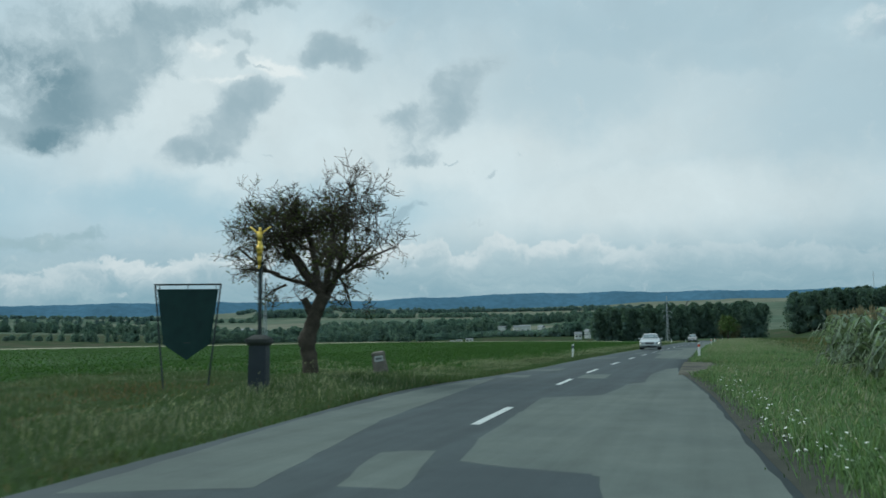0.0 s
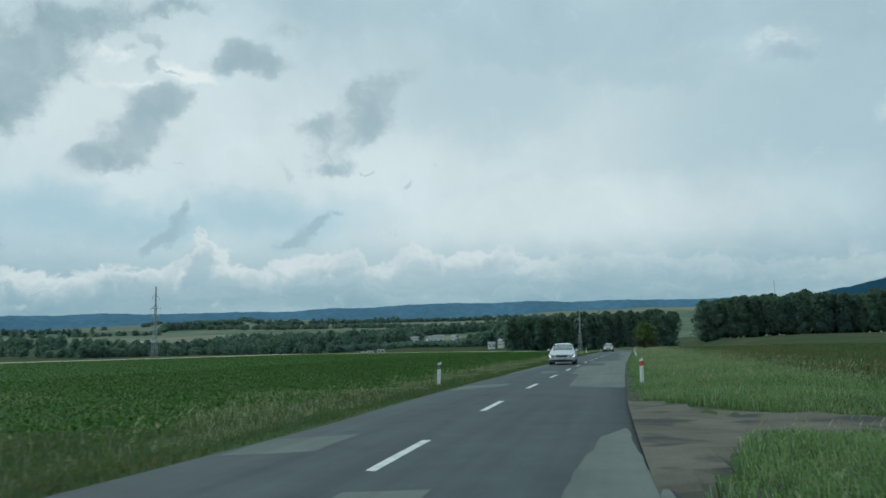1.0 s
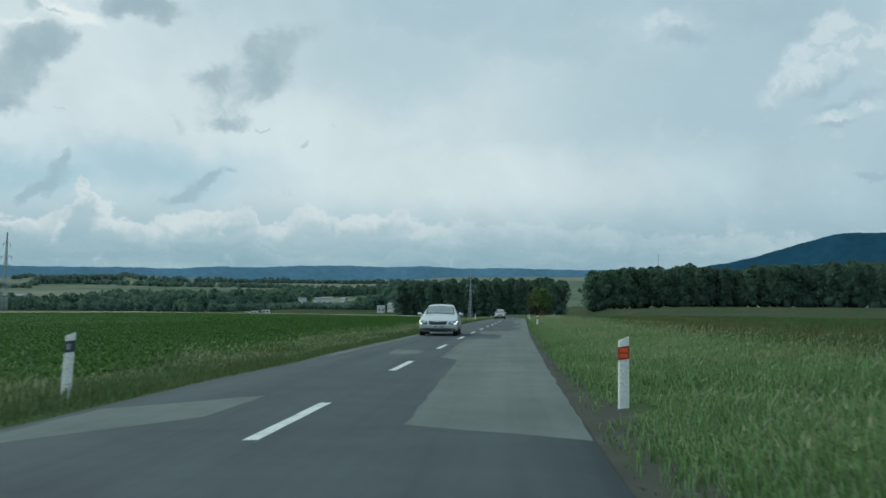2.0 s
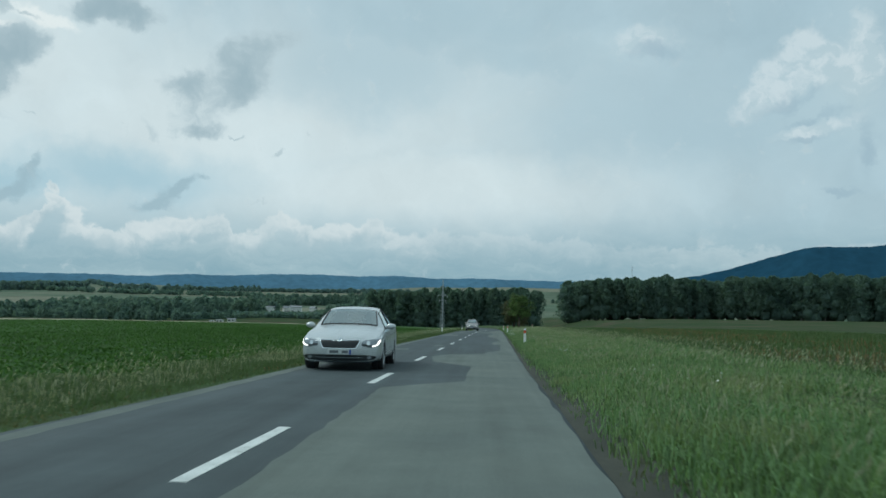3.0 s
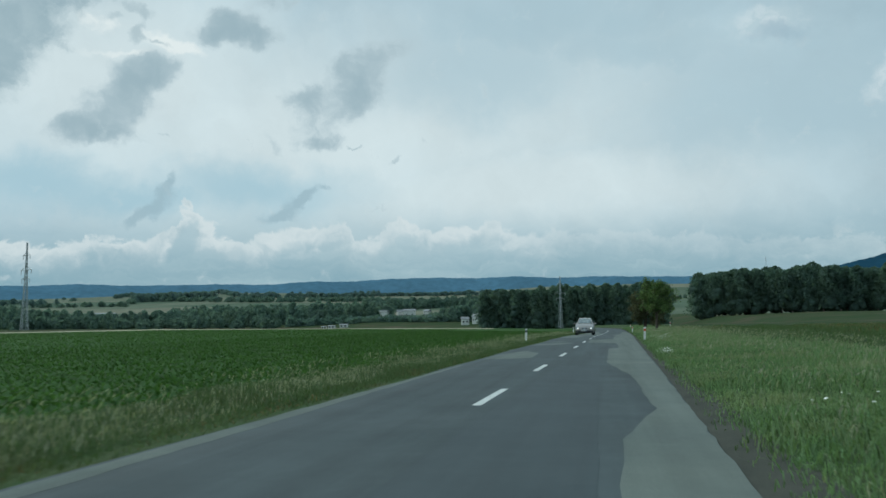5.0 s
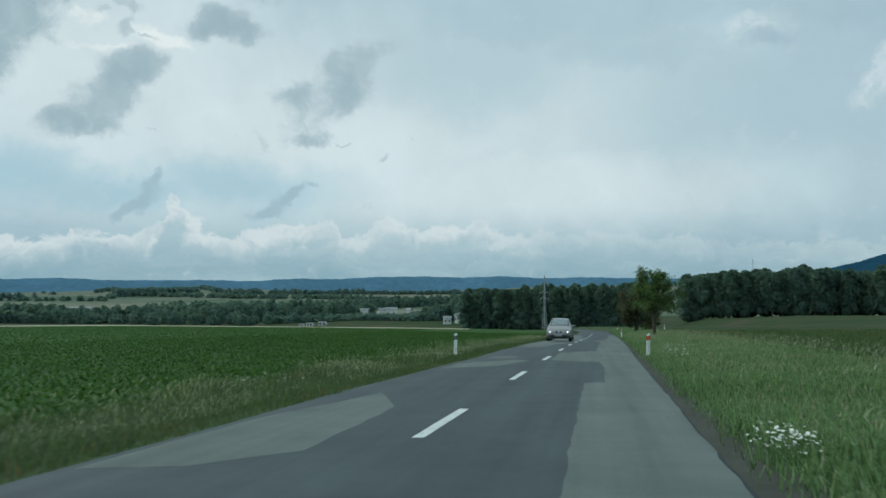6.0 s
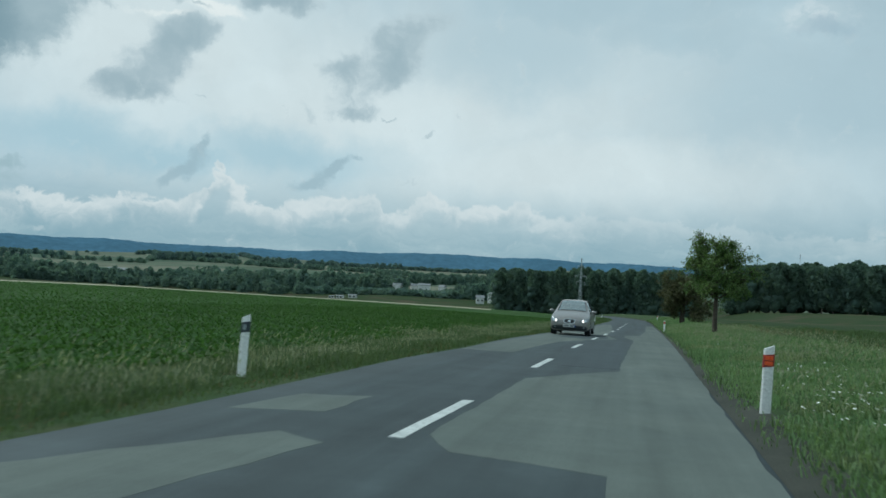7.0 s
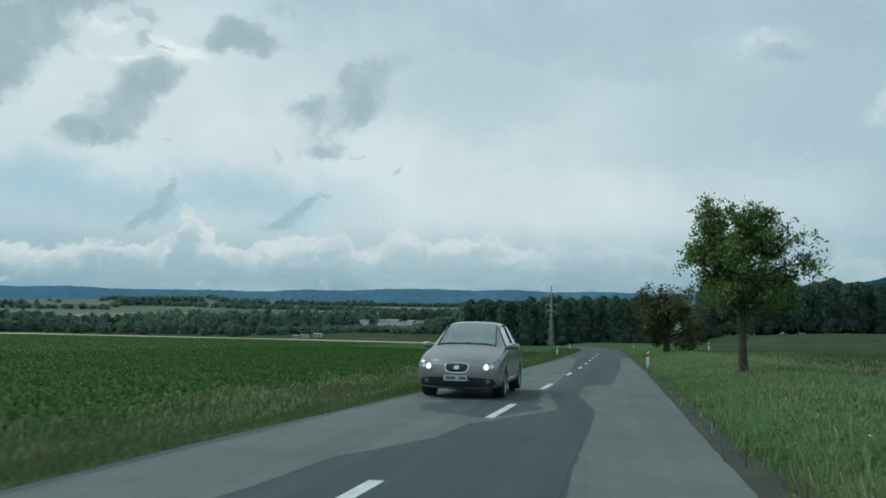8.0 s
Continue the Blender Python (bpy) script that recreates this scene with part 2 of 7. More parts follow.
# heavy cloud in the west
hv = cloud_field(W2, CLOUD_HEAVY)
hm = frayed(hv, n_fine, 0.20, 1.20, 0.75)
hc = frayed(cloud_field(W2, HEAVY_CORE), n_mid, 0.15, 1.25, 0.8)
col = mix_col(nt, amount(hm, 0.95), col, mix_col(nt, hc, ramp(nt, n_mid, (0.34, (0.27, 0.40, 0.46)), (0.68, (0.40, 0.53, 0.58))), (0.145, 0.265, 0.325)))
# bright puffs with grey undersides in the upper east
pm = frayed(cloud_field(W2, PUFF_TOP), heads, 0.40, 1.10, 0.9)
col = mix_col(nt, amount(pm, 0.72), col, ramp(nt, n_fine, (0.35, (0.47, 0.61, 0.665)), (0.62, (0.615, 0.725, 0.765))))
pu = frayed(cloud_field(W2, PUFF_BASE), n_fine, 0.25, 1.15, 0.8)
col = mix_col(nt, amount(pu, 0.72), col, (0.325, 0.47, 0.555))
# the dim land below the horizon
col = mix_col(nt, map_range(nt, el, -1.5, 0.0, 1.0, 0.0), col, (0.08, 0.12, 0.10))
bg = nt.nodes.new("ShaderNodeBackground")
nt.links.new(col, bg.inputs[0])
bg.inputs[1].default_value = 1.0
wo = nt.nodes.new("ShaderNodeOutputWorld")
nt.links.new(bg.outputs[0], wo.inputs[0])

sun = new("sun", bpy.data.lights.new("sun", "SUN"))
sun.data.energy, sun.data.angle, sun.data.color = 1.75, radians(30), (0.90, 1.0, 0.98)
sun.matrix_world = look((0, 0, 0), (-math.sin(SUN_AZ) * math.cos(SUN_EL), -math.cos(SUN_AZ) * math.cos(SUN_EL), -math.sin(SUN_EL)))


# ------------------------------------------------------------------ materials
def material(name, stops, scale=3.0, rough=0.8, fine=40.0, bump=0.2, bump_dist=0.01, metal=0.0, coat=0.0, spread=0.0, spec=None, island=0.0, mottled=None, streak=0.0):
    """Colour ramp over coarse noise, darkened and lightened by a finer one, with relief. spread, island: how far pieces and islands differ."""
    m = bpy.data.materials.new(name)
    m.use_nodes = True
    t = m.node_tree
    b = t.nodes["Principled BSDF"]
    c = t.nodes.new("ShaderNodeTexCoord")
    o = c.outputs["Object"]
    n1 = noise_node(t, o, scale, 5.0, 0.6)
    colr = ramp(t, n1, *stops)
    n2 = noise_node(t, o, fine, 4.0, 0.65)
    colr = mix_col(t, 1.0, colr, ramp(t, n2, (0.25, 0.72), (0.75, 1.22)), "MULTIPLY")
    if mottled:
        n3 = noise_node(t, o, mottled[0], 3.0, 0.5)
        colr = mix_col(t, map_range(t, n3, mottled[1], mottled[2]), colr, mottled[3])
    if streak:
        mp = t.nodes.new("ShaderNodeMapping")
        mp.inputs["Scale"].default_value = (2.2, 0.06, 1.0)
        t.links.new(o, mp.inputs[0])
        n4 = noise_node(t, mp.outputs[0], 1.0, 6.0, 0.6)
        n5 = noise_node(t, o, 1.1, 7.0, 0.7)
        colr = mix_col(t, 1.0, colr, ramp(t, n4, (0.30, 1 - streak), (0.70, 1 + streak)), "MULTIPLY")
        colr = mix_col(t, 1.0, colr, ramp(t, n5, (0.30, 1 - streak * 0.8), (0.55, 1.0), (0.75, 1 + streak)), "MULTIPLY")
    if spread:
        oi = t.nodes.new("ShaderNodeObjectInfo")
        colr = mix_col(t, 1.0, colr, ramp(t, oi.outputs["Random"], (0.0, 1 - spread), (1.0, 1 + spread)), "MULTIPLY")
    if island:
        g = t.nodes.new("ShaderNodeNewGeometry")
        colr = mix_col(t, 1.0, colr, ramp(t, g.outputs["Random Per Island"], (0.0, 1 - island), (1.0, 1 + island)), "MULTIPLY")
    t.links.new(colr, b.inputs["Base Color"])
    t.links.new(map_range(t, n2, 0.2, 0.8, max(0.0, rough - 0.1), min(1.0, rough + 0.1)), b.inputs["Roughness"])
    b.inputs["Metallic"].default_value = metal
    b.inputs["Coat Weight"].default_value = coat
    if spec is not None:
        b.inputs["Specular IOR Level"].default_value = spec
    if bump:
        bp = t.nodes.new("ShaderNodeBump")
        bp.inputs["Strength"].default_value = bump
        bp.inputs["Distance"].default_value = bump_dist
        t.links.new(n2, bp.inputs["Height"])
        t.links.new(bp.outputs[0], b.inputs["Normal"])
    return m


def leafy(name, stops, scale, rough=0.7, island=0.35, through_light=0.4, fine=12.0):
    """Thin leaves and blades: part of the light passes through them."""
    m = material(name, stops, scale, rough, fine, 0.0, island=island, spec=0.15)
    t = m.node_tree
    b = t.nodes["Principled BSDF"]
    tr = t.nodes.new("ShaderNodeBsdfTranslucent")
    mx = t.nodes.new("ShaderNodeMixShader")
    mx.inputs[0].default_value = through_light
    src = b.inputs["Base Color"].links[0].from_socket
    t.links.new(mix_col(t, 1.0, src, (1.15, 1.2, 0.8), "MULTIPLY"), tr.inputs[0])
    t.links.new(b.outputs[0], mx.inputs[1])
    t.links.new(tr.outputs[0], mx.inputs[2])
    t.links.new(mx.outputs[0], t.nodes["Material Output"].inputs[0])
    return m


def plain(name, c, rough=0.5, metal=0.0, emit=0.0, coat=0.0):
    m = material(name, ((0.3, tuple(v * 0.92 for v in c)), (0.7, tuple(min(1, v * 1.06) for v in c))), 6.0, rough, 60.0, 0.05, 0.002, metal, coat)
    if emit:
        b = m.node_tree.nodes["Principled BSDF"]
        b.inputs["Emission Color"].default_value = (*c, 1)
        b.inputs["Emission Strength"].default_value = emit
    return m


M = {}
M["asphalt"] = material("asphalt", ((0.30, (0.041, 0.058, 0.062)), (0.70, (0.056, 0.075, 0.080))), 0.30, 0.80, 70.0, 0.45, 0.005, spec=0.3, streak=0.22)
M["asphalt_old"] = material("asphalt_old", ((0.30, (0.097, 0.121, 0.112)), (0.70, (0.130, 0.156, 0.139))), 0.4, 0.86, 60.0, 0.5, 0.005, spec=0.25, streak=0.16)
M["asphalt_new"] = material("asphalt_new", ((0.30, (0.036, 0.052, 0.058)), (0.70, (0.048, 0.066, 0.072))), 0.6, 0.75, 70.0, 0.4, 0.004, spec=0.3, streak=0.15)
M["paint"] = material("road_paint", ((0.30, (0.423, 0.460, 0.442)), (0.60, (0.589, 0.626, 0.607))), 3.0, 0.6, 45.0, 0.3, 0.003, mottled=(14.0, 0.60, 0.75, (0.184, 0.202, 0.193)))
M["gravel"] = material("gravel_soil", ((0.3, (0.046, 0.051, 0.043)), (0.7, (0.078, 0.082, 0.068))), 1.2, 0.95, 30.0, 0.6, 0.02, spec=0.1)
M["track"] = material("dirt_track", ((0.3, (0.095, 0.092, 0.075)), (0.7, (0.150, 0.145, 0.118))), 0.7, 0.95, 25.0, 0.7, 0.03, spec=0.1, mottled=(0.9, 0.52, 0.66, (0.055, 0.062, 0.058)))
M["verge"] = material("verge_grass", ((0.28, (0.062, 0.078, 0.038)), (0.5, (0.048, 0.084, 0.036)), (0.72, (0.075, 0.090, 0.045))), 0.45, 0.95, 9.0, 0.6, 0.05, spec=0.05)
M["beet"] = material("beet_field", ((0.3, (0.030, 0.076, 0.022)), (0.7, (0.044, 0.096, 0.028))), 0.05, 0.95, 3.0, 0.7, 0.10, spec=0.05, mottled=(0.012, 0.50, 0.62, (0.036, 0.078, 0.022)))
M["stubble"] = material("stubble", ((0.3, (0.30, 0.29, 0.20)), (0.7, (0.40, 0.38, 0.28))), 0.05, 0.95, 1.2, 0.3, 0.05, spec=0.05)
M["meadow"] = material("fallow_meadow", ((0.28, (0.026, 0.055, 0.022)), (0.5, (0.036, 0.062, 0.025)), (0.75, (0.056, 0.062, 0.032))), 0.06, 0.95, 1.6, 0.5, 0.08, spec=0.05, mottled=(0.035, 0.50, 0.64, (0.070, 0.066, 0.040)))
# Wood leaf colour is lifted and blued to imitate haze at middle distance.
M["leaf_wood"] = leafy("wood_foliage_haze", ((0.3, (0.087, 0.152, 0.136)), (0.7, (0.136, 0.208, 0.167))), 0.05, 0.95, 0.14, 0.5, 0.25)
# Haze is put into these two leaf colours: lifted, and bluer with distance.
M["leaf_far_haze"] = leafy("far_foliage_haze", ((0.3, (0.099, 0.178, 0.170)), (0.7, (0.159, 0.239, 0.209))), 0.02, 0.95, 0.14, 0.5, 0.2)
M["leaf_haze"] = leafy("distant_foliage_haze", ((0.3, (0.096, 0.170, 0.182)), (0.7, (0.138, 0.210, 0.208))), 0.01, 0.95, 0.10, 0.5, 0.1)
M["trunk_far"] = material("pale_trunks", ((0.3, (0.169, 0.156, 0.130)), (0.7, (0.325, 0.299, 0.247))), 0.5, 0.9, 8.0, 0.3, 0.02)
M["bark"] = material("bark", ((0.3, (0.045, 0.036, 0.027)), (0.7, (0.112, 0.090, 0.068))), 5.0, 0.95, 26.0, 0.9, 0.03)
M["leaf_apple"] = leafy("apple_leaves", ((0.3, (0.068, 0.089, 0.038)), (0.7, (0.128, 0.142, 0.054))), 1.2, 0.6, 0.5)
M["leaf_ash"] = leafy("roadside_leaves", ((0.3, (0.089, 0.179, 0.065)), (0.7, (0.186, 0.268, 0.097))), 0.9, 0.55, 0.45)
M["leaf_red"] = leafy("thorn_leaves", ((0.3, (0.074, 0.099, 0.053)), (0.7, (0.138, 0.131, 0.074))), 0.8, 0.7, 0.45)
M["post_white"] = material("post_plastic", ((0.3, (0.80, 0.82, 0.80)), (0.7, (0.88, 0.89, 0.87))), 6.0, 0.45, 40.0, 0.1, 0.002, spread=0.06, mottled=(9.0, 0.60, 0.80, (0.42, 0.42, 0.36)))
M["post_black"] = plain("post_black", (0.045, 0.060, 0.072), 0.45)
M["reflector_red"] = plain("reflector_red", (0.92, 0.13, 0.040), 0.3)
M["band_red"] = plain("band_dark_red", (0.30, 0.028, 0.018), 0.45)
M["reflector_white"] = plain("reflector_white", (0.35, 0.40, 0.42), 0.2)
M["steel"] = plain("galvanised_steel", (0.40, 0.45, 0.46), 0.6, 0.2)


def far_land():
    """Patchwork of fields on the far slopes."""
    m = bpy.data.materials.new("far_fields")
    m.use_nodes = True
    t = m.node_tree
    b = t.nodes["Principled BSDF"]
    c = t.nodes.new("ShaderNodeTexCoord")
    mp = t.nodes.new("ShaderNodeMapping")
    mp.inputs["Scale"].default_value = (0.0016, 0.0030, 0.0)
    mp.inputs["Rotation"].default_value = (0, 0, 0.5)
    t.links.new(c.outputs["Object"], mp.inputs[0])
    v = t.nodes.new("ShaderNodeTexVoronoi")
    v.distance = "CHEBYCHEV"
    v.inputs["Scale"].default_value = 1.0
    t.links.new(mp.outputs[0], v.inputs["Vector"])
    s = t.nodes.new("ShaderNodeSeparateColor")
    t.links.new(v.outputs["Color"], s.inputs[0])
    col = ramp(t, s.outputs[0], (0.0, (0.066, 0.108, 0.074)), (0.25, (0.140, 0.160, 0.115)), (0.45, (0.072, 0.118, 0.080)), (0.62, (0.175, 0.180, 0.132)), (0.85, (0.105, 0.135, 0.095)))
    n = noise_node(t, c.outputs["Object"], 0.02, 5.0)
    col = mix_col(t, 1.0, col, ramp(t, n, (0.3, 0.75), (0.7, 1.2)), "MULTIPLY")
    t.links.new(col, b.inputs["Base Color"])
    b.inputs["Roughness"].default_value = 0.95
    b.inputs["Specular IOR Level"].default_value = 0.05
    return m


M["far_land"] = far_land()


# ------------------------------------------------------------------ helpers for building
def obj(name, bm, mat, parent=None, label="", smooth=False):
    me = bpy.data.meshes.new(name)
    bm.to_mesh(me)
    bm.free()
    if smooth:
        me.shade_smooth()
    for m in mat if isinstance(mat, (list, tuple)) else [mat]:
        me.materials.append(m)
    ob = new(name, me)
    if parent:
        ob.parent = parent
    if label:
        tagged(ob, label)
    return ob


def part(name, bm, mat, parent, label="", smooth=False):
    return obj(name, bm, mat, parent, label, smooth)


def raw(name, verts, faces, mat, parent=None, smooth=False):
    """A mesh object out of computed arrays; faces all of one size."""
    verts, faces = np.asarray(verts, np.float32), np.asarray(faces, np.int32)
    k = faces.shape[1]
    me = bpy.data.meshes.new(name)
    me.vertices.add(len(verts))
    me.vertices.foreach_set("co", verts.ravel())
    me.loops.add(faces.size)
    me.loops.foreach_set("vertex_index", faces.ravel())
    me.polygons.add(len(faces))
    me.polygons.foreach_set("loop_start", np.arange(0, faces.size, k, dtype=np.int32))
    me.update(calc_edges=True)
    if smooth:
        me.shade_smooth()
    for m in mat if isinstance(mat, (list, tuple)) else [mat]:
        me.materials.append(m)
    ob = new(name, me)
    if parent:
        ob.parent = parent
    return ob


def box(bm, cx, cy, cz, sx, sy, sz, bevel=0.0, turn=0.0):
    """A box of full sizes sx, sy, sz round its centre, with rounded edges."""
    g = bmesh.ops.create_cube(bm, size=1.0)
    vs = g["verts"]
    bmesh.ops.scale(bm, vec=(sx, sy, sz), verts=vs)
    if bevel:
        es = list({e for v in vs for e in v.link_edges})
        r = bmesh.ops.bevel(bm, geom=es, offset=bevel, segments=2, affect="EDGES")
        vs = list({v for f in r["faces"] for v in f.verts} | {v for v in vs if v.is_valid})
    if turn:
        bmesh.ops.rotate(bm, cent=(0, 0, 0), matrix=Matrix.Rotation(turn, 3, "Z"), verts=vs)
    bmesh.ops.translate(bm, vec=(cx, cy, cz), verts=vs)
    return vs


def rod(bm, p, q, r0, r1=None, n=8, caps=True):
    """A tapered bar from p to q."""
    p, q = Vector(p), Vector(q)
    r1 = r0 if r1 is None else r1
    g = bmesh.ops.create_cone(bm, cap_ends=caps, segments=n, radius1=r0, radius2=r1, depth=(q - p).length)
    m = Matrix.Translation((p + q) / 2) @ (q - p).to_track_quat("Z", "Y").to_matrix().to_4x4()
    bmesh.ops.transform(bm, matrix=m, verts=g["verts"])
    return g["verts"]


def loft(bm, rings, close_ends=True):
    """Skin between rings of equally many points."""
    vr = [[bm.verts.new(p) for p in ring] for ring in rings]
    n = len(vr[0])
    for a, b in zip(vr, vr[1:]):
        for i in range(n):
            j = (i + 1) % n
            bm.faces.new((a[i], a[j], b[j], b[i]))
    if close_ends:
        bm.faces.new(vr[0][::-1])
        bm.faces.new(vr[-1])
    return vr


def smoothstep(a, b, x):
    t = np.clip((x - a) / (b - a), 0, 1)
    return t * t * (3 - 2 * t)


# ------------------------------------------------------------------ ground and road
CL_Y = np.array([-400, -20, 0, 13, 24, 32, 41, 49, 58, 67, 77, 86, 95, 104, 114, 122, 131, 140, 150, 159, 167, 176, 183, 192, 204, 216, 230, 245, 260, 285, 310, 340, 380, 430, 480])
DIP_Y = [165, 176, 183, 193, 204, 220, 250, 300, 400]
DIP_Z = [0, -0.08, -0.15, -0.23, -0.33, -0.44, -0.56, -0.68, -0.9]
CL_X = np.array([22.0, -1.2, -2.5, -3.3, -3.88, -4.02, -4.08, -4.07, -3.98, -3.87, -3.75, -3.58, -3.38, -3.19, -3.0, -2.8, -2.62, -2.44, -2.24, -2.01, -1.81, -1.6, -1.4, -1.18, -0.90, -0.75, -0.5, -0.2, 0.0, 0.0, -1.5, -5.0, -14, -32, -58])
LEFT, RIGHT = -2.45, 3.05  # edges of the carriageway, from the centre line


def centre(y):
    y = np.asarray(y, float)
    return sum(np.interp(y + d, CL_Y, CL_X) for d in (-6, -3, 0, 3, 6)) / 5


def valley(y):
    """The land falls away behind the beet field."""
    return -4.5 * smoothstep(350, 480, y) * (1 - smoothstep(740, 900, y))


def widening(y):
    """How far the asphalt spreads to the right before the field entrance."""
    return np.interp(y, [-30, 0, 19, 24, 30], [0.5, 0.55, 0.6, 0.4, 0.0])


def ground_z(x, y):
    x, y = np.asarray(x, float), np.asarray(y, float)
    u = x - centre(y)
    bay = 0.85 * np.exp(-((y - 18) / 9.0) ** 2)
    zl = np.interp(-u - bay * (u < -1.5), [0, 2.2, 2.45, 2.6, 3.6, 6, 10, 60, 120, 170, 320], [-0.12, -0.12, -0.025, -0.015, -0.12, -0.2, -0.36, -0.5, -0.62, -0.55, -8])
    zr = np.interp(u - widening(y) * (u > 1.5), [0, 2.6, 2.95, 3.15, 4, 7, 30, 700], [-0.12, -0.12, -0.025, -0.008, 0.09, 0.3, 0.5, 6.0])
    z = np.where(u < 0, zl, zr)
    z = z - np.where(u > 3.1, 1, 0) * (z + 0.03) * np.exp(-((y - 34.6 + 0.25 * (u - 3)) / (4.6 - 0.35 * np.clip(u - 3, 0, 6))) ** 4) * (1 - smoothstep(9, 14, u))
    z = z + np.interp(y, DIP_Y, DIP_Z) * np.interp(u, [-200, -60, -25, -4, 3.1, 6, 60], [0.1, 0.2, 0.5, 1, 1, 0.35, 0.0])
    z = z + 0.42 * np.exp(-(((x + 9.6) / 2.2) ** 2 + ((y - 19.5) / 6.0) ** 2)) * smoothstep(2.7, 4.2, -u - bay)
    z = z - 2.2 * smoothstep(330, 560, y) * (1 - smoothstep(30, 90, x))
    z = z + valley(y) * (1 - smoothstep(30, 90, x))
    z = z + 5.0 * smoothstep(240, 760, y) * smoothstep(40, 120, x)
    r = np.hypot(x, y)
    wob = 0.5 + 0.5 * np.sin(x * 0.0031 + 1.0) * np.cos(y * 0.0023 + x * 0.0011)
    west = np.interp(np.degrees(np.arctan2(x, np.maximum(y, 1.0))), [-80, -46, -36, -25, -10, 0], [0.60, 0.62, 0.70, 0.92, 1, 1])
    z = z + (122 + 20 * wob) * west * smoothstep(1150, 3700, r) + 5 * wob * smoothstep(800, 1500, r) + 7 * smoothstep(820, 1060, r) * (1 - smoothstep(0, 200, x))
    rough = smoothstep(3.0, 5.0, np.abs(u)) * (1 - smoothstep(60, 200, np.abs(u)))
    z = z + rough * (0.035 * np.sin(x * 1.7 + y * 0.6) * np.sin(y * 0.9 - x * 0.4) + 0.02 * np.sin(y * 2.3 + x * 3.1))
    return z


def build_ground():
    us = [-4600, -3600, -2800, -2200, -1700, -1300, -1000, -760, -580, -440, -320, -240, -170, -135, -120, -90, -65, -48, -36, -27, -20, -16, -13, -11, -9.5, -8.2, -7.2, -6.2, -5.4, -4.7, -4.1, -3.6, -3.1,
          -2.6, LEFT, -1.2, 0, 1.5, 2.95, 3.15, 3.6, 4.1, 4.7, 5.4, 6.2, 7.2, 8.4, 10, 12, 15, 19, 25, 34, 48, 70, 100, 140, 200, 290, 410, 560, 760, 1000, 1300, 1700, 2200, 2800, 3600, 4600]
    ys = list(np.arange(-24, 300, 2.0)) + list(np.arange(300, 480, 8.0)) + list(np.geomspace(480, 4600, 44))
    ys = [-4600, -2500, -1200, -500, -200, -80, -40] + ys
    U, Y = np.meshgrid(us, ys)
    X = U + centre(np.clip(Y, -40, 480)) * (1 - smoothstep(400, 900, np.abs(U)))
    V = np.stack([X, Y, ground_z(X, Y)], -1).reshape(-1, 3)
    n, rows = len(us), len(ys)
    i = np.arange(rows - 1)[:, None] * n + np.arange(n - 1)[None]
    F = np.stack([i, i + 1, i + n + 1, i + n], -1).reshape(-1, 4)
    ob = raw("ground", V, F, [M["verge"], M["beet"], M["stubble"], M["meadow"], M["far_land"], M["gravel"]], smooth=True)
    um = (np.array(us[:-1]) + np.array(us[1:])) / 2
    ym = (np.array(ys[:-1]) + np.array(ys[1:])) / 2
    UM, YM = np.meshgrid(um, ym)
    k = np.zeros_like(UM, int)
    k[(UM < -5.4) & (UM > -120)] = 1
    k[(UM <= -120) & (UM > -170)] = 2
    k[UM > 10] = 3
    k[(np.abs(UM) > 900) | (YM > 1250)] = 4
    k[(UM < -170) & (k < 4)] = 3
    k[(UM > LEFT) & (UM < RIGHT + 0.6 + widening(YM))] = 5
    k[(UM < -5.4) & (UM > -20) & (YM < 30)] = 0
    k[(UM < -30) & (UM > -170) & (YM > 322) & (YM < 348)] = 2
    k[(UM < -7) & (YM >= 348) & (YM < 1250)] = 3
    k[(UM <= -135) & (UM > -900) & (YM < 1250)] = 3
    ob.data.polygons.foreach_set("material_index", k.ravel().astype(np.int32))
    tagged(ob, "open farmland with grassy verges, a beet field and a fallow meadow", "ground", kind="structure")
    return ob


ground = build_ground()


def road_z(u, y=0.0):
    return 0.012 - 0.012 * abs(u) / 3.0 + float(np.interp(y, DIP_Y, DIP_Z) + valley(y) - 2.2 * smoothstep(330, 560, y))


def build_road():
    ys = np.arange(-24, 470, 1.5)
    us = np.array([LEFT, -1.6, -0.8, 0, 0.8, 1.6, 2.4, RIGHT])
    c = centre(ys)
    rng = np.random.RandomState(3)
    wl = np.interp(ys, ys[::3], rng.normal(0, 0.07, len(ys[::3]))) - 0.85 * np.exp(-((ys - 18) / 9.0) ** 2)
    wr = np.interp(ys, ys[::3], rng.normal(0, 0.02, len(ys[::3]))) + widening(ys)
    V = []
    for i, y in enumerate(ys):
        row = []
        for j, u in enumerate(us):
            uu = u + (wl[i] if j == 0 else wr[i] if j == len(us) - 1 else 0)
            row.append((c[i] + uu, y, road_z(u, y)))
        V += [(row[0][0] - 0.03, y, row[0][2] - 0.12)] + row + [(row[-1][0] + 0.03, y, row[-1][2] - 0.12)]
    n = len(us) + 2
    i = np.arange(len(ys) - 1)[:, None] * n + np.arange(n - 1)[None]
    F = np.stack([i, i + 1, i + n + 1, i + n], -1).reshape(-1, 4)
    ob = raw("road", V, F, M["asphalt"])
    return tagged(ob, "patched narrow asphalt country road with worn edges", "road", kind="structure")


road = build_road()


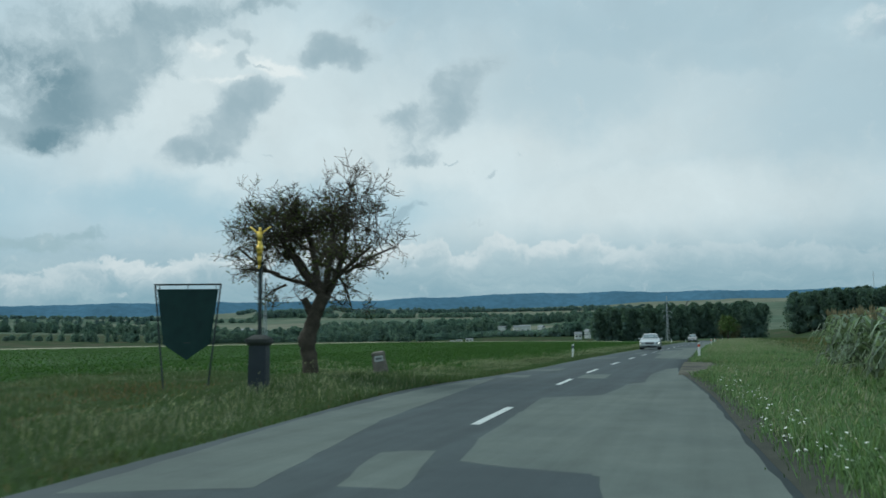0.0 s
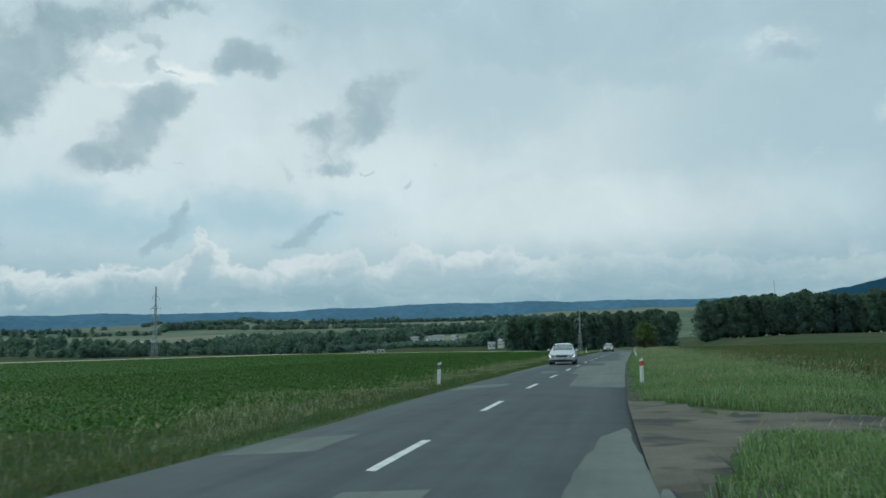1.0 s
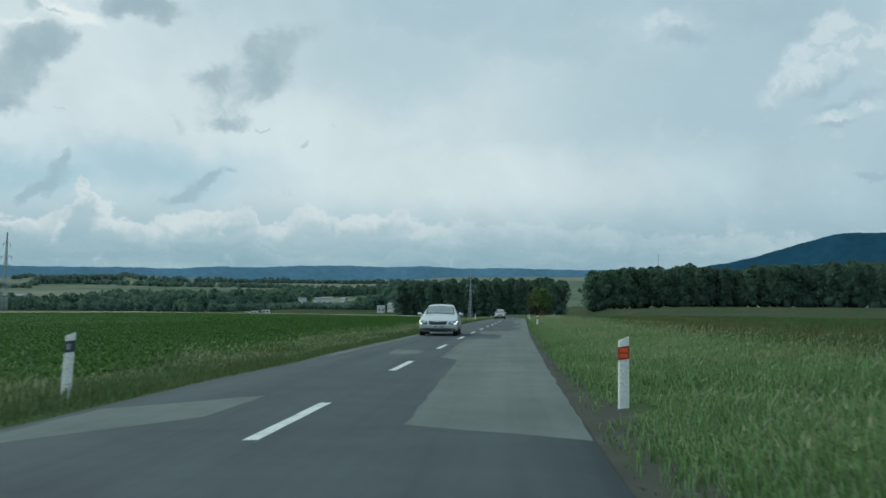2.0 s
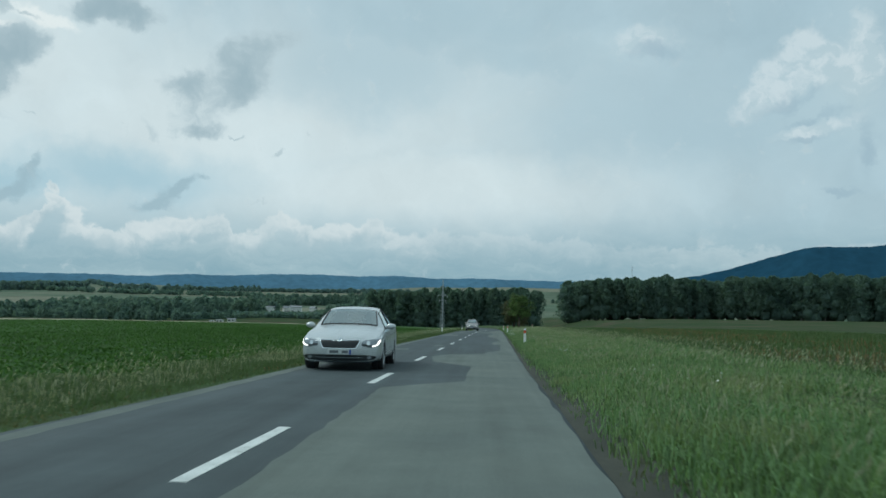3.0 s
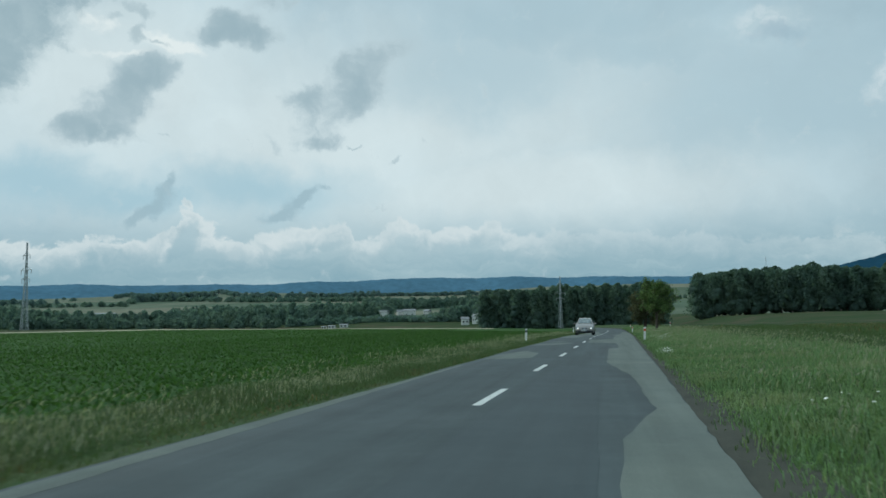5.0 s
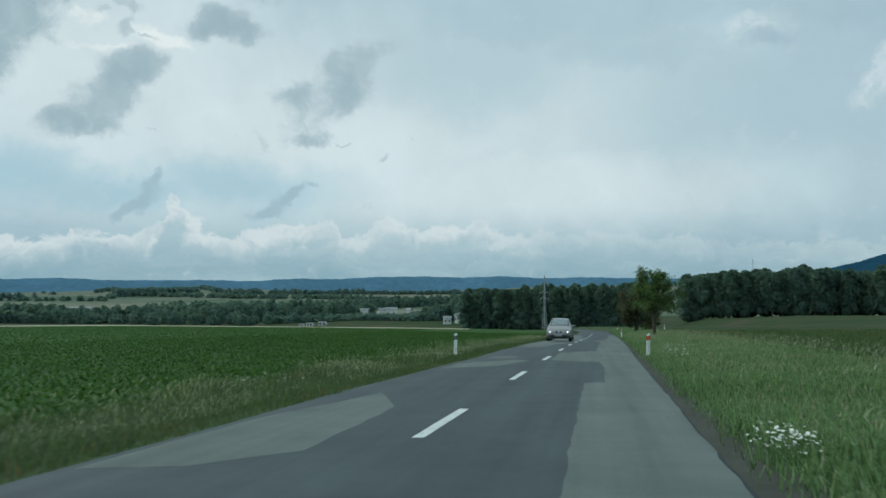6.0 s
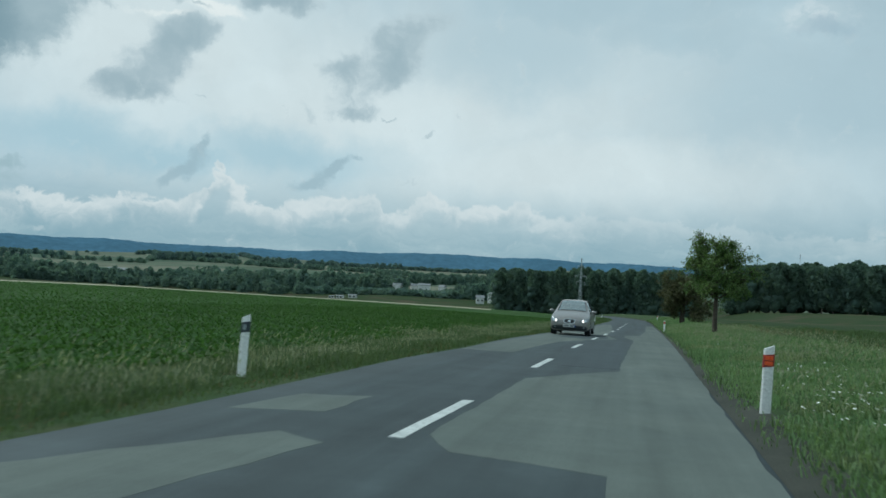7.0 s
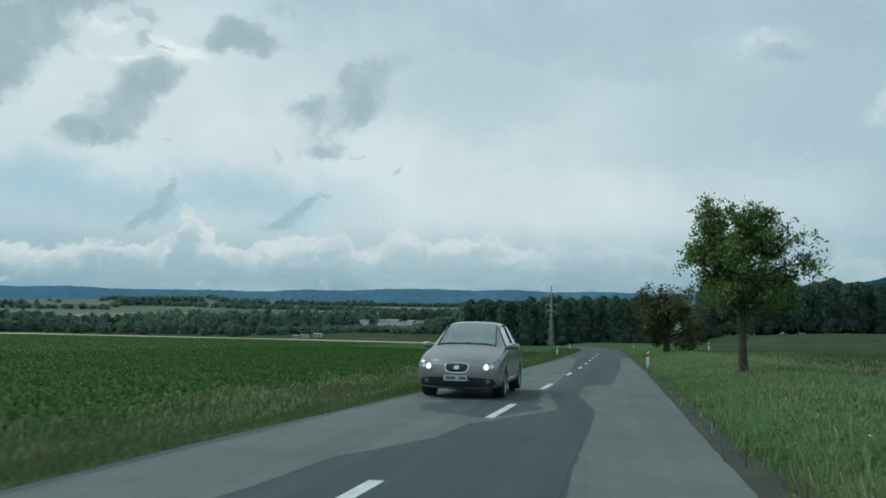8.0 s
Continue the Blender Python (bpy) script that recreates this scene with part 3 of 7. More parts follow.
def road_top(u, y):
    """Height of the asphalt, also where it spreads beyond its usual edges."""
    if u > 2.4:
        f = (u - 2.4) / (RIGHT + float(widening(y)) - 2.4)
        return road_z(2.4, y) + (road_z(RIGHT, y) - road_z(2.4, y)) * f
    if u < -1.6:
        f = (-1.6 - u) / (-1.6 - LEFT + 0.85 * math.exp(-((y - 18) / 9.0) ** 2))
        return road_z(1.6, y) + (road_z(LEFT, y) - road_z(1.6, y)) * f
    return road_z(u, y)


def slab(name, outline, mat, lift, parent, label="", jag=0.0, seed=0):
    """A thin layer on the road: outline of (distance, offset from the centre line) points, cut finely, edges ragged."""
    rng = random.Random(seed)
    pts = []
    for (y0, u0), (y1, u1) in zip(outline, outline[1:] + outline[:1]):
        n = max(2, int(math.hypot(y1 - y0, u1 - u0) / 0.5))
        for k in range(n):
            f = k / n
            pts.append((y0 + (y1 - y0) * f + rng.uniform(-jag, jag), u0 + (u1 - u0) * f + rng.uniform(-jag, jag) * 0.5))
    bm = bmesh.new()
    vs = [bm.verts.new((float(centre(y)) + u, y, road_top(u, y) + lift)) for y, u in pts]
    f = bm.faces.new(vs)
    lows = [bm.verts.new(v.co - Vector((0, 0, lift + 0.004))) for v in vs]
    for i in range(len(vs)):
        j = (i + 1) % len(vs)
        bm.faces.new((vs[i], lows[i], lows[j], vs[j]))
    bmesh.ops.triangulate(bm, faces=[f])
    return part(name, bm, mat, parent, label)


# centre-line dashes, each a painted strip
DASH_Y = [11.6, 21.6, 28.9, 37.4, 46.45, 55.1, 64.5, 73.8, 82.7, 91.9, 101.1, 110.9, 119.4, 128.1, 137.2, 146.7, 155.6, 164.1, 173.1, 181.8, 191.7, 201.0, 210.0, 219.0, 228.0, 237.0, 246.0]
for k, y in enumerate(DASH_Y):
    slab("dash", [(y, -0.065), (y + 3.0, -0.065), (y + 3.0, 0.065), (y, 0.065)], M["paint"], 0.005, road, jag=0.008, seed=k)


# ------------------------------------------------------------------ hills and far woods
# Forested hills with haze put into the colour: bluish base plus a faint glow.
def hazy_hill_mat(name, c, emit):
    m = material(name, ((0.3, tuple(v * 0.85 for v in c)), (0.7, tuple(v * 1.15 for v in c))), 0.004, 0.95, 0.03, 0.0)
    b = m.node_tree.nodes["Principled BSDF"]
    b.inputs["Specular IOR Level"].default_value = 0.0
    # The glow stands in for the bright air in between.
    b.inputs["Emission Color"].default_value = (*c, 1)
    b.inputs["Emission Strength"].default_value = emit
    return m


def ridge(name, prof, dist, depth, base, mat, label, seed, rough=1.0):
    """A long hill seen along an arc: prof gives (azimuth in degrees, tangent of the crest's height)."""
    rng = np.random.RandomState(seed)
    a = np.arange(prof[0][0], prof[-1][0], 0.12)
    h = np.interp(a, [p[0] for p in prof], [p[1] for p in prof])
    ph = rng.uniform(0, 6, 8)
    h = h + rough * (0.0009 * np.sin(a * 1.3 + ph[0]) + 0.0005 * np.sin(a * 3.7 + ph[1]) + 0.0003 * np.sin(a * 9.1 + ph[2])) + rng.normal(0, 0.00018 * rough, len(a))
    V = []
    for t, k in ((0.0, 0.0), (0.3, 0.32), (0.6, 0.68), (0.85, 0.93), (1.0, 1.0), (1.25, 0.8)):
        r = dist + depth * t * (1 + 0.12 * np.sin(a * 0.9 + ph[3] + t * 2))
        z = base + (h * (dist + depth) - base) * k
        if 0 < k < 1:
            z = z + 5 * np.sin(a * 2.1 + ph[4] + t * 5) * k
        V.append(np.stack([np.sin(np.radians(a)) * r, np.cos(np.radians(a)) * r + 80, z], -1))
    n = len(a)
    V = np.concatenate(V)
    i = np.arange(5)[:, None] * n + np.arange(n - 1)[None]
    ob = raw(name, V, np.stack([i, i + 1, i + n + 1, i + n], -1).reshape(-1, 4), mat, smooth=True)
    return tagged(ob, label, "hill", kind="structure")


# Blue and glow here imitate haze, not the forest's own colour.
M["hill_haze"] = hazy_hill_mat("hazy_blue_forest", (0.046, 0.110, 0.160), 0.42)
M["hill_near_haze"] = hazy_hill_mat("wooded_hill_haze", (0.010, 0.040, 0.066), 0.40)
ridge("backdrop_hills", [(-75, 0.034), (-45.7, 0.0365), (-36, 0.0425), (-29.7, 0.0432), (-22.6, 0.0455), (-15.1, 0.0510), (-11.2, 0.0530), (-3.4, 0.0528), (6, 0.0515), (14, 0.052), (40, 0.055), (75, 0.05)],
      4050, 450, 40, M["hill_haze"], "long wooded ridge on the horizon, tinted blue for haze", 1, 0.4)
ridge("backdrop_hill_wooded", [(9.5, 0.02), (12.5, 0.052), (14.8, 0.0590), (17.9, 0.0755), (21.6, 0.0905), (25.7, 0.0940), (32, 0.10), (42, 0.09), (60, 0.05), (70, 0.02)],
      2500, 500, 10, M["hill_near_haze"], "dark wooded hill rising behind the trees", 2, 0.45)


def ico_arrays():
    bm = bmesh.new()
    bmesh.ops.create_icosphere(bm, subdivisions=1, radius=1.0)
    v = np.array([x.co[:] for x in bm.verts], np.float32)
    f = np.array([[q.index for q in x.verts] for x in bm.faces], np.int32)
    bm.free()
    return v, f


def wood(name, trees, mat, label, seed, clumps=12, trunks=True, leaf=0.16, count=170):
    """A wood as one mesh: leafy clumps inside, ragged sprays of foliage outside; trees: (x, y, height, spread)."""
    v0, f0 = ico_arrays()
    rng = np.random.RandomState(seed)
    V, F, n = [], [], 0
    TV, TF, tn = [], [], 0
    for x, y, h, s in trees:
        z0 = float(ground_z(x, y))
        lean = rng.normal(0, 0.25 * s, 2)
        foot = rng.uniform(0.0, 0.10) if trunks else 0.02
        for k in range(clumps):
            q = (k + rng.uniform(0.2, 0.8)) / clumps
            a, rad = rng.uniform(0, 6.283), s * 0.35 * rng.uniform(0, 1)
            size = s * rng.uniform(0.30, 0.50) * math.sqrt(max(0.2, 1 - q ** 3))
            c = np.array([x + math.cos(a) * rad + lean[0] * q, y + math.sin(a) * rad + lean[1] * q, z0 + h * (foot + 0.03 + q * (0.86 - foot))])
            V.append(v0 * size * rng.uniform(0.6, 1.25, (len(v0), 1)) + c)
            F.append(f0 + n)
            n += len(v0)
        q = np.sqrt(rng.uniform(foot ** 2, 1.0, count)) if trunks else rng.uniform(0.02, 1.0, count)
        a = rng.uniform(0, 6.283, count)
        rad = s * np.sqrt(np.maximum(0.03, 1 - q ** 3)) * (0.78 + 0.22 * np.sin(q * 11 + a * 3 + x)) * np.sqrt(rng.uniform(0.35, 1.05, count))
        c = np.stack([x + np.cos(a) * rad + lean[0] * q, y + np.sin(a) * rad + lean[1] * q, z0 + h * q], -1)
        size = s * leaf * rng.uniform(0.6, 1.6, (count, 1))
        d1 = rng.normal(size=(count, 3))
        d1 /= np.linalg.norm(d1, axis=1)[:, None]
        d2 = np.cross(d1, rng.normal(size=(count, 3)))
        d2 /= np.linalg.norm(d2, axis=1)[:, None]
        V.append(np.stack([c - d1 * size, c + d2 * size, c + d1 * size * 0.9], 1).reshape(-1, 3))
        F.append(np.arange(count * 3).reshape(-1, 3) + n)
        n += count * 3
        if trunks:
            w = 0.22 + h * 0.008
            for a in range(5):
                for zz in (z0 - 0.5, z0 + h * 0.5):
                    TV.append((x + math.cos(a * 1.2566) * w, y + math.sin(a * 1.2566) * w, zz))
            for a in range(5):
                b = (a + 1) % 5
                TF.append((tn + 2 * a, tn + 2 * b, tn + 2 * b + 1, tn + 2 * a + 1))
            tn += 10
    ob = raw(name, np.concatenate(V), np.concatenate(F), mat)
    tagged(ob, label, "trees", kind="stuff")
    if trunks:
        tagged(raw("wood_trunks", TV, TF, M["trunk_far"], ob), kind="stuff")
    return ob


def row_of_trees(pts, step, h, s, seed, rows=2, gap=6.0, jit=0.35):
    rng = random.Random(seed)
    out = []
    for (x0, y0), (x1, y1) in zip(pts, pts[1:]):
        ln = math.hypot(x1 - x0, y1 - y0)
        nx, ny = (y1 - y0) / ln, -(x1 - x0) / ln
        if ny < 0:
            nx, ny = -nx, -ny
        for r in range(rows):
            for k in range(int(ln / step)):
                f = (k + rng.random()) * step / ln
                out.append((x0 + (x1 - x0) * f + nx * gap * r, y0 + (y1 - y0) * f + ny * gap * r, h * rng.uniform(1 - jit * 0.8, 1 + jit * 0.5) * (1 + 0.03 * r) * (1 + 0.05 * math.sin(k * 0.55 + r) + 0.05 * math.sin(k * 0.21)), s * rng.uniform(0.8, 1.25)))
    return out


def belt(name, dist, crest, step, spread, mat, label, seed, clumps, rows=3, gap=14.0, jit=0.12, tall=13.0):
    """A belt of trees along an arc; crest: (azimuth in degrees, tangent of the tree tops' height)."""
    rng = random.Random(seed)
    out = []
    a, a1 = crest[0][0], crest[-1][0]
    while a < a1:
        el = float(np.interp(a, [c[0] for c in crest], [c[1] for c in crest]))
        ds = np.arange(dist, 3400, 25.0)
        ax = math.radians(a)
        tops = (ground_z(np.sin(ax) * ds, np.cos(ax) * ds + 60) + tall - 1.25) / ds
        far = float(ds[int(np.argmax(tops >= el))]) if (tops >= el).any() else dist
        for r in range(rows):
            d = far + r * gap + rng.uniform(-4, 4)
            b = math.radians(a + rng.uniform(-0.5, 0.5) * math.degrees(step / dist))
            x, y = math.sin(b) * d, math.cos(b) * d + 60
            h = (el * d + 1.25 - float(ground_z(x, y))) * rng.uniform(1 - jit, 1 + jit * 0.5) * (0.8 if r == 0 else 1.0)
            out.append((x, y, min(tall * 1.6, max(5.0, h)), spread * rng.uniform(0.75, 1.3)))
        a += math.degrees(step / dist)
    return wood(name, out, mat, label, seed, 6, False, 0.16, clumps * 13)


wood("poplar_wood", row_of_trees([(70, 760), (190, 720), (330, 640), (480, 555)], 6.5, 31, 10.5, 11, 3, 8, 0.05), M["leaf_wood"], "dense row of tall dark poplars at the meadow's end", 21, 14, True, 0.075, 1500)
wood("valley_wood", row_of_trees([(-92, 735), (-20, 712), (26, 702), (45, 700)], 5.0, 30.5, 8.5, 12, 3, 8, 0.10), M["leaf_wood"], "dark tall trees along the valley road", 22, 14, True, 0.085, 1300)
# Belts wear the haze-tinted foliage, the bluest on the farthest slopes.
belt("village_trees", 960, [(-60, 0.020), (-46, 0.0195), (-37, 0.0175), (-35, 0.011), (-30, 0.011), (-26.5, 0.013), (-25, 0.0175), (-20, 0.0190), (-16, 0.0230), (-12, 0.0285), (-5, 0.0315)], 9.0, 8.0, M["leaf_far_haze"], "mixed trees round the village in the valley", 23, 24, 4, 14.0, 0.35, 22.0)
belt("village_trees", 880, [(-60, 0.009), (-40, 0.008), (-34, 0.006), (-27, 0.007), (-22, 0.008), (-16, 0.006)], 11.0, 6.0, M["leaf_far_haze"], "low trees and bushes at the foot of the village", 41, 18, 2, 18.0, 0.4)
belt("village_trees", 890, [(-20, 0.002), (-17, 0.003), (-12, 0.004), (-10.5, 0.014), (-9, 0.022), (-4, 0.024)], 9.0, 8.0, M["leaf_far_haze"], "dark trees on the valley floor", 44, 22, 3, 16.0, 0.35, 22.0)
belt("mid_wood", 1180, [(-29, 0.014), (-26, 0.0195), (-22, 0.0200), (-19, 0.0190), (-15.5, 0.0250), (-9, 0.0305), (-6, 0.031)], 10.0, 9.0, M["leaf_far_haze"], "woodland rising behind the village", 35, 20, 4, 24, 0.2, 25.0)
belt("mid_wood", 1350, [(-46, 0.017), (-38, 0.016), (-33.5, 0.015)], 24.0, 9.0, M["leaf_far_haze"], "scattered woodland behind the farm", 36, 20, 2, 25)
belt("slope_wood", 1500, [(-31.5, 0.024), (-30.5, 0.030), (-24, 0.0295), (-15, 0.0295), (-12, 0.026)], 13.0, 11.0, M["leaf_far_haze"], "belt of woodland across the far slope", 25, 16, 3, 30)
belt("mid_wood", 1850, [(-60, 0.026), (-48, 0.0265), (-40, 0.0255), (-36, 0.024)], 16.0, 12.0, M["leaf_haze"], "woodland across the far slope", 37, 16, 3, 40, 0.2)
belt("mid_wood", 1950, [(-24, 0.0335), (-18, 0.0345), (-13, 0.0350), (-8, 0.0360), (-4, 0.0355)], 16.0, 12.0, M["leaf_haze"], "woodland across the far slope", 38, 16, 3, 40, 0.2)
belt("mid_wood", 1700, [(-36, 0.0225), (-33.5, 0.0235), (-32, 0.024)], 22.0, 10.0, M["leaf_far_haze"], "scattered trees on the far slope", 39, 16, 2, 30, 0.3)
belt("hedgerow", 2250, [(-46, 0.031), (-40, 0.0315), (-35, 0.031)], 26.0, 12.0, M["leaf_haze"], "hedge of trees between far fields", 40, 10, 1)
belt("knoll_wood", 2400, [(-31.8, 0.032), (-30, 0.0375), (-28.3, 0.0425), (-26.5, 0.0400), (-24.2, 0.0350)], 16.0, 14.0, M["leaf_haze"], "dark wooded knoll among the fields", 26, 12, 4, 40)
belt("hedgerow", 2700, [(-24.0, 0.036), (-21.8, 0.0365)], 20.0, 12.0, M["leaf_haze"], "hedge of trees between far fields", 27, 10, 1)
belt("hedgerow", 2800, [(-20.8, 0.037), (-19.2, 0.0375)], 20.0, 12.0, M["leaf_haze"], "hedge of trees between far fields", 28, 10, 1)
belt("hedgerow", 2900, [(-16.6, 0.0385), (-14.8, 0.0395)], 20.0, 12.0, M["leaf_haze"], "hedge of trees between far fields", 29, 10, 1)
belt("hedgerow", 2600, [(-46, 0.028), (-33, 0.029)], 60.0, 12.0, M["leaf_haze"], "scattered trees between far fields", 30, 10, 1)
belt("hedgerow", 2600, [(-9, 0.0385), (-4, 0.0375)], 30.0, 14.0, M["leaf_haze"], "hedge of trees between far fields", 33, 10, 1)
belt("hedgerow", 1050, [(4.95, 0.030), (5.45, 0.031)], 7.0, 5.0, M["leaf_far_haze"], "lone bushy tree in the gap between woods", 34, 24, 1)


# ------------------------------------------------------------------ marker posts
def marker_post(red):
    top = bpy.data.objects.new("marker_post", None)
    scene.collection.objects.link(top)
    bm = bmesh.new()
    rings = []
    for z, w, d in ((-0.30, 0.066, 0.036), (0.74, 0.066, 0.036), (0.80, 0.064, 0.034), (0.835, 0.060, 0.031)):
        ring = []
        for k in range(12):
            a = 2 * math.pi * k / 12
            ring.append((w * math.copysign(abs(math.cos(a)) ** 0.6, math.cos(a)), d * math.copysign(abs(math.sin(a)) ** 0.8, math.sin(a)), z + (0.03 * math.cos(a) if z > 0.8 else 0)))
        rings.append(ring)
    loft(bm, rings)
    part("post_body", bm, M["post_white"], top, smooth=False)
    bm = bmesh.new()
    band = []
    for z in (0.59, 0.745):
        band.append([(0.0695 * math.copysign(abs(math.cos(2 * math.pi * k / 12)) ** 0.6, math.cos(2 * math.pi * k / 12)), 0.0395 * math.copysign(abs(math.sin(2 * math.pi * k / 12)) ** 0.8, math.sin(2 * math.pi * k / 12)), z + 0.012 * math.cos(2 * math.pi * k / 12)) for k in range(12)])
    loft(bm, band)
    part("reflector_band" if red else "black_band", bm, M["band_red"] if red else M["post_black"], top)
    for z in ((0.636, 0.70) if red else (0.667,)):
        bm = bmesh.new()
        box(bm, 0, -0.041, z, 0.098 if red else 0.05, 0.012, 0.052 if red else 0.08, 0.004)
        part("reflector", bm, M["reflector_red"] if red else M["reflector_white"], top, "orange-red reflector" if red else "small grey-white reflector")
    tagged(top, "white plastic roadside marker post with %s" % ("two orange-red reflectors" if red else "black band and pale reflector"), "marker post", "marker posts along the road")
    return top


pr, pl = marker_post(True), marker_post(False)
POSTS_R = [(-0.44, 49.3, 0, 0), (0.48, 101.15, 0.3, 0), (1.30, 150.85, 1.5, -1.5), (2.46, 204.7, -0.5, 0), (4.5, 277.0, 3, -9), (9.6, 238.0, 0, 0)]
POSTS_L = [(-7.7, 50.0, 0, -2.5), (-6.74, 100.7, 0, -3.0), (-5.95, 151.25, 0, -1.2), (-4.8, 204.6, 0, -2), (-3.95, 240.0, 0, 0), (-4.5, 290.0, 0, 0)]
for proto, places in ((pr, POSTS_R), (pl, POSTS_L)):
    for k, (x, y, rx, ry) in enumerate(places):
        m = pose(x, y, float(ground_z(x, y)) + (0.07 if proto is pl else -0.01), rx, -ry, 4 if proto is pl else -3)
        if k:
            copy_thing(proto, m)
        else:
            proto.matrix_basis = m


# ------------------------------------------------------------------ repairs on the road
OLD = [
    [(4, 2.3), (7.7, 2.0), (8.2, 0.55), (10, 0.4), (17, 0.25), (18, 1.35), (20.1, 1.6), (22.5, 1.75), (23.4, 2.15), (28, 2.15), (32.6, 2.5), (34, 2.9), (30, 3.0), (24, 3.38), (19, 3.58), (4, 3.52)],
    [(47.7, 1.2), (59, 1.0), (60, 0.5), (73, 0.3), (75, 1.64), (80.3, 1.65), (82.6, 0.5), (86, 0.2), (88, 0.7), (89.2, 1.8), (91.5, 2.05), (93, 2.45), (101.5, 2.5), (102.3, 2.05), (107.8, 2.08), (111, 2.55),
     (118, 2.3), (124, 1.65), (133, 1.58), (136.8, 1.56), (137.1, 1.95), (143, 1.95), (146, 1.8), (146.3, 0.55), (147, 0.2), (153.3, 0.17), (156.4, 1.55), (175, 1.55), (180, 1.0), (184, 1.0), (186, 1.7), (204, 2.0), (232, 2.2), (232, 3.03), (47, 3.03)],
    [(5.7, -2.3), (6.3, -0.8), (12, -1.55), (19.3, -1.95), (25, -2.35), (20.4, -3.1), (11.5, -2.85), (8.3, -2.5)],
    [(6.5, -0.12), (8.6, -0.43), (8.9, 0.16), (6.6, 0.48)], [(25.1, 0.08), (27.6, 0.08), (27.8, 0.9), (25.1, 0.95)], [(25.4, -2.4), (26.7, -2.42), (26.9, -1.6), (25.2, -1.4)],
    [(30, -2.4), (31.9, -2.4), (32.8, -1.28), (30.6, -1.24)], [(45.4, -2.38), (48.4, -2.35), (50.2, -0.96), (47.9, -0.96)], [(61.1, -0.98), (63.7, -1.18), (63.4, -0.26), (61.1, -0.19)],
    [(91.3, -1.9), (92.8, -1.88), (93.3, -1.35), (91.7, -1.18)], [(97, -0.57), (98.3, -0.63), (99, -0.30), (97.3, -0.13)], [(60, -2.42), (60, -2.2), (84, -2.1), (108, -2.15), (122, -2.3), (122, -2.42)],
    [(125.7, -2.4), (129.4, -2.38), (133.5, -1.84), (131.2, -1.03), (127, -0.87), (126, -1.54)], [(141, -2.3), (143.7, -2.29), (146.5, -0.98), (146.2, -0.42), (142.6, -1.0)],
    [(147.5, -1.96), (149.0, -1.85), (149.3, -1.1), (147.8, -1.06)],
    [(160.0, -2.38), (160.0, -1.1), (166.0, -0.9), (168.4, -0.77), (170.3, -0.22), (172.1, -0.13), (175.1, 0.9), (181.1, 0.2), (200, -0.3), (226, -1.2), (226, -2.0), (200, -2.36)],
]
for k, o in enumerate(OLD):
    slab("asphalt_repair", o, M["asphalt_old"], 0.0015, road, "paler worn asphalt" if k == 0 else "", jag=0.05, seed=100 + k)
NEW = [[(5, 0.4), (8.1, 0.5), (7.8, 1.95), (5, 2.2)], [(156.8, 0.3), (156.8, 1.5), (173.5, 1.52), (172.1, -0.08), (170.3, -0.12), (168.4, -0.62)], 
       [(104, 0.3), (104.5, 1.9), (122, 1.5), (122, 0.4)]]
for k, o in enumerate(NEW):
    slab("asphalt_repair", o, M["asphalt_new"], 0.003, road, "darker new asphalt" if k == 0 else "", jag=0.04, seed=200 + k)


def draped(name, outline, mat, lift, label, category):
    """A sheet on the ground beside the road, cut finely enough to follow it."""
    ys, us = [p[0] for p in outline], [p[1] for p in outline]
    bm = bmesh.new()
    vs = [bm.verts.new((u, y, 0)) for y, u in outline]
    bm.faces.new(vs)
    for lo, hi, no, k in ((min(ys), max(ys), (0, 1, 0), 0.4), (min(us), max(us), (1, 0, 0), 0.4)):
        v = lo + k
        while v < hi:
            bmesh.ops.bisect_plane(bm, geom=bm.verts[:] + bm.edges[:] + bm.faces[:], plane_co=(v, v, 0), plane_no=no)
            v += k
    for v in bm.verts:
        u, y = v.co.x, v.co.y
        x = u + float(centre(y))
        sunk = 0.10 if v.is_boundary and u > 3.1 else 0.0
        v.co = (x, y, max(float(ground_z(x, y)) + lift, 0.0 if u < 3.6 else -1.0) - sunk + 0.008 * noise.noise((x * 1.5, y * 1.5, 0)))
    ob = obj(name, bm, mat)
    return tagged(ob, label, category, kind="structure")


draped("dirt_track", [(27.4, 3.02), (41.5, 3.02), (39.8, 3.4), (37.7, 4.6), (36.5, 5.6), (35.8, 7.2), (35.6, 10.5), (33.9, 10.5), (33.5, 7.5), (32.9, 5.3), (30.6, 4.2), (28.1, 3.65)], M["track"], 0.05, "worn dirt and broken asphalt field entrance", "track")

# ------------------------------------------------------------------ trees
def tube_ring(p, d, r, n):
    d = d.normalized()
    a = d.orthogonal().normalized()
    b = d.cross(a)
    return [p + (a * math.cos(6.28319 * k / n) + b * math.sin(6.28319 * k / n)) * r for k in range(n)]


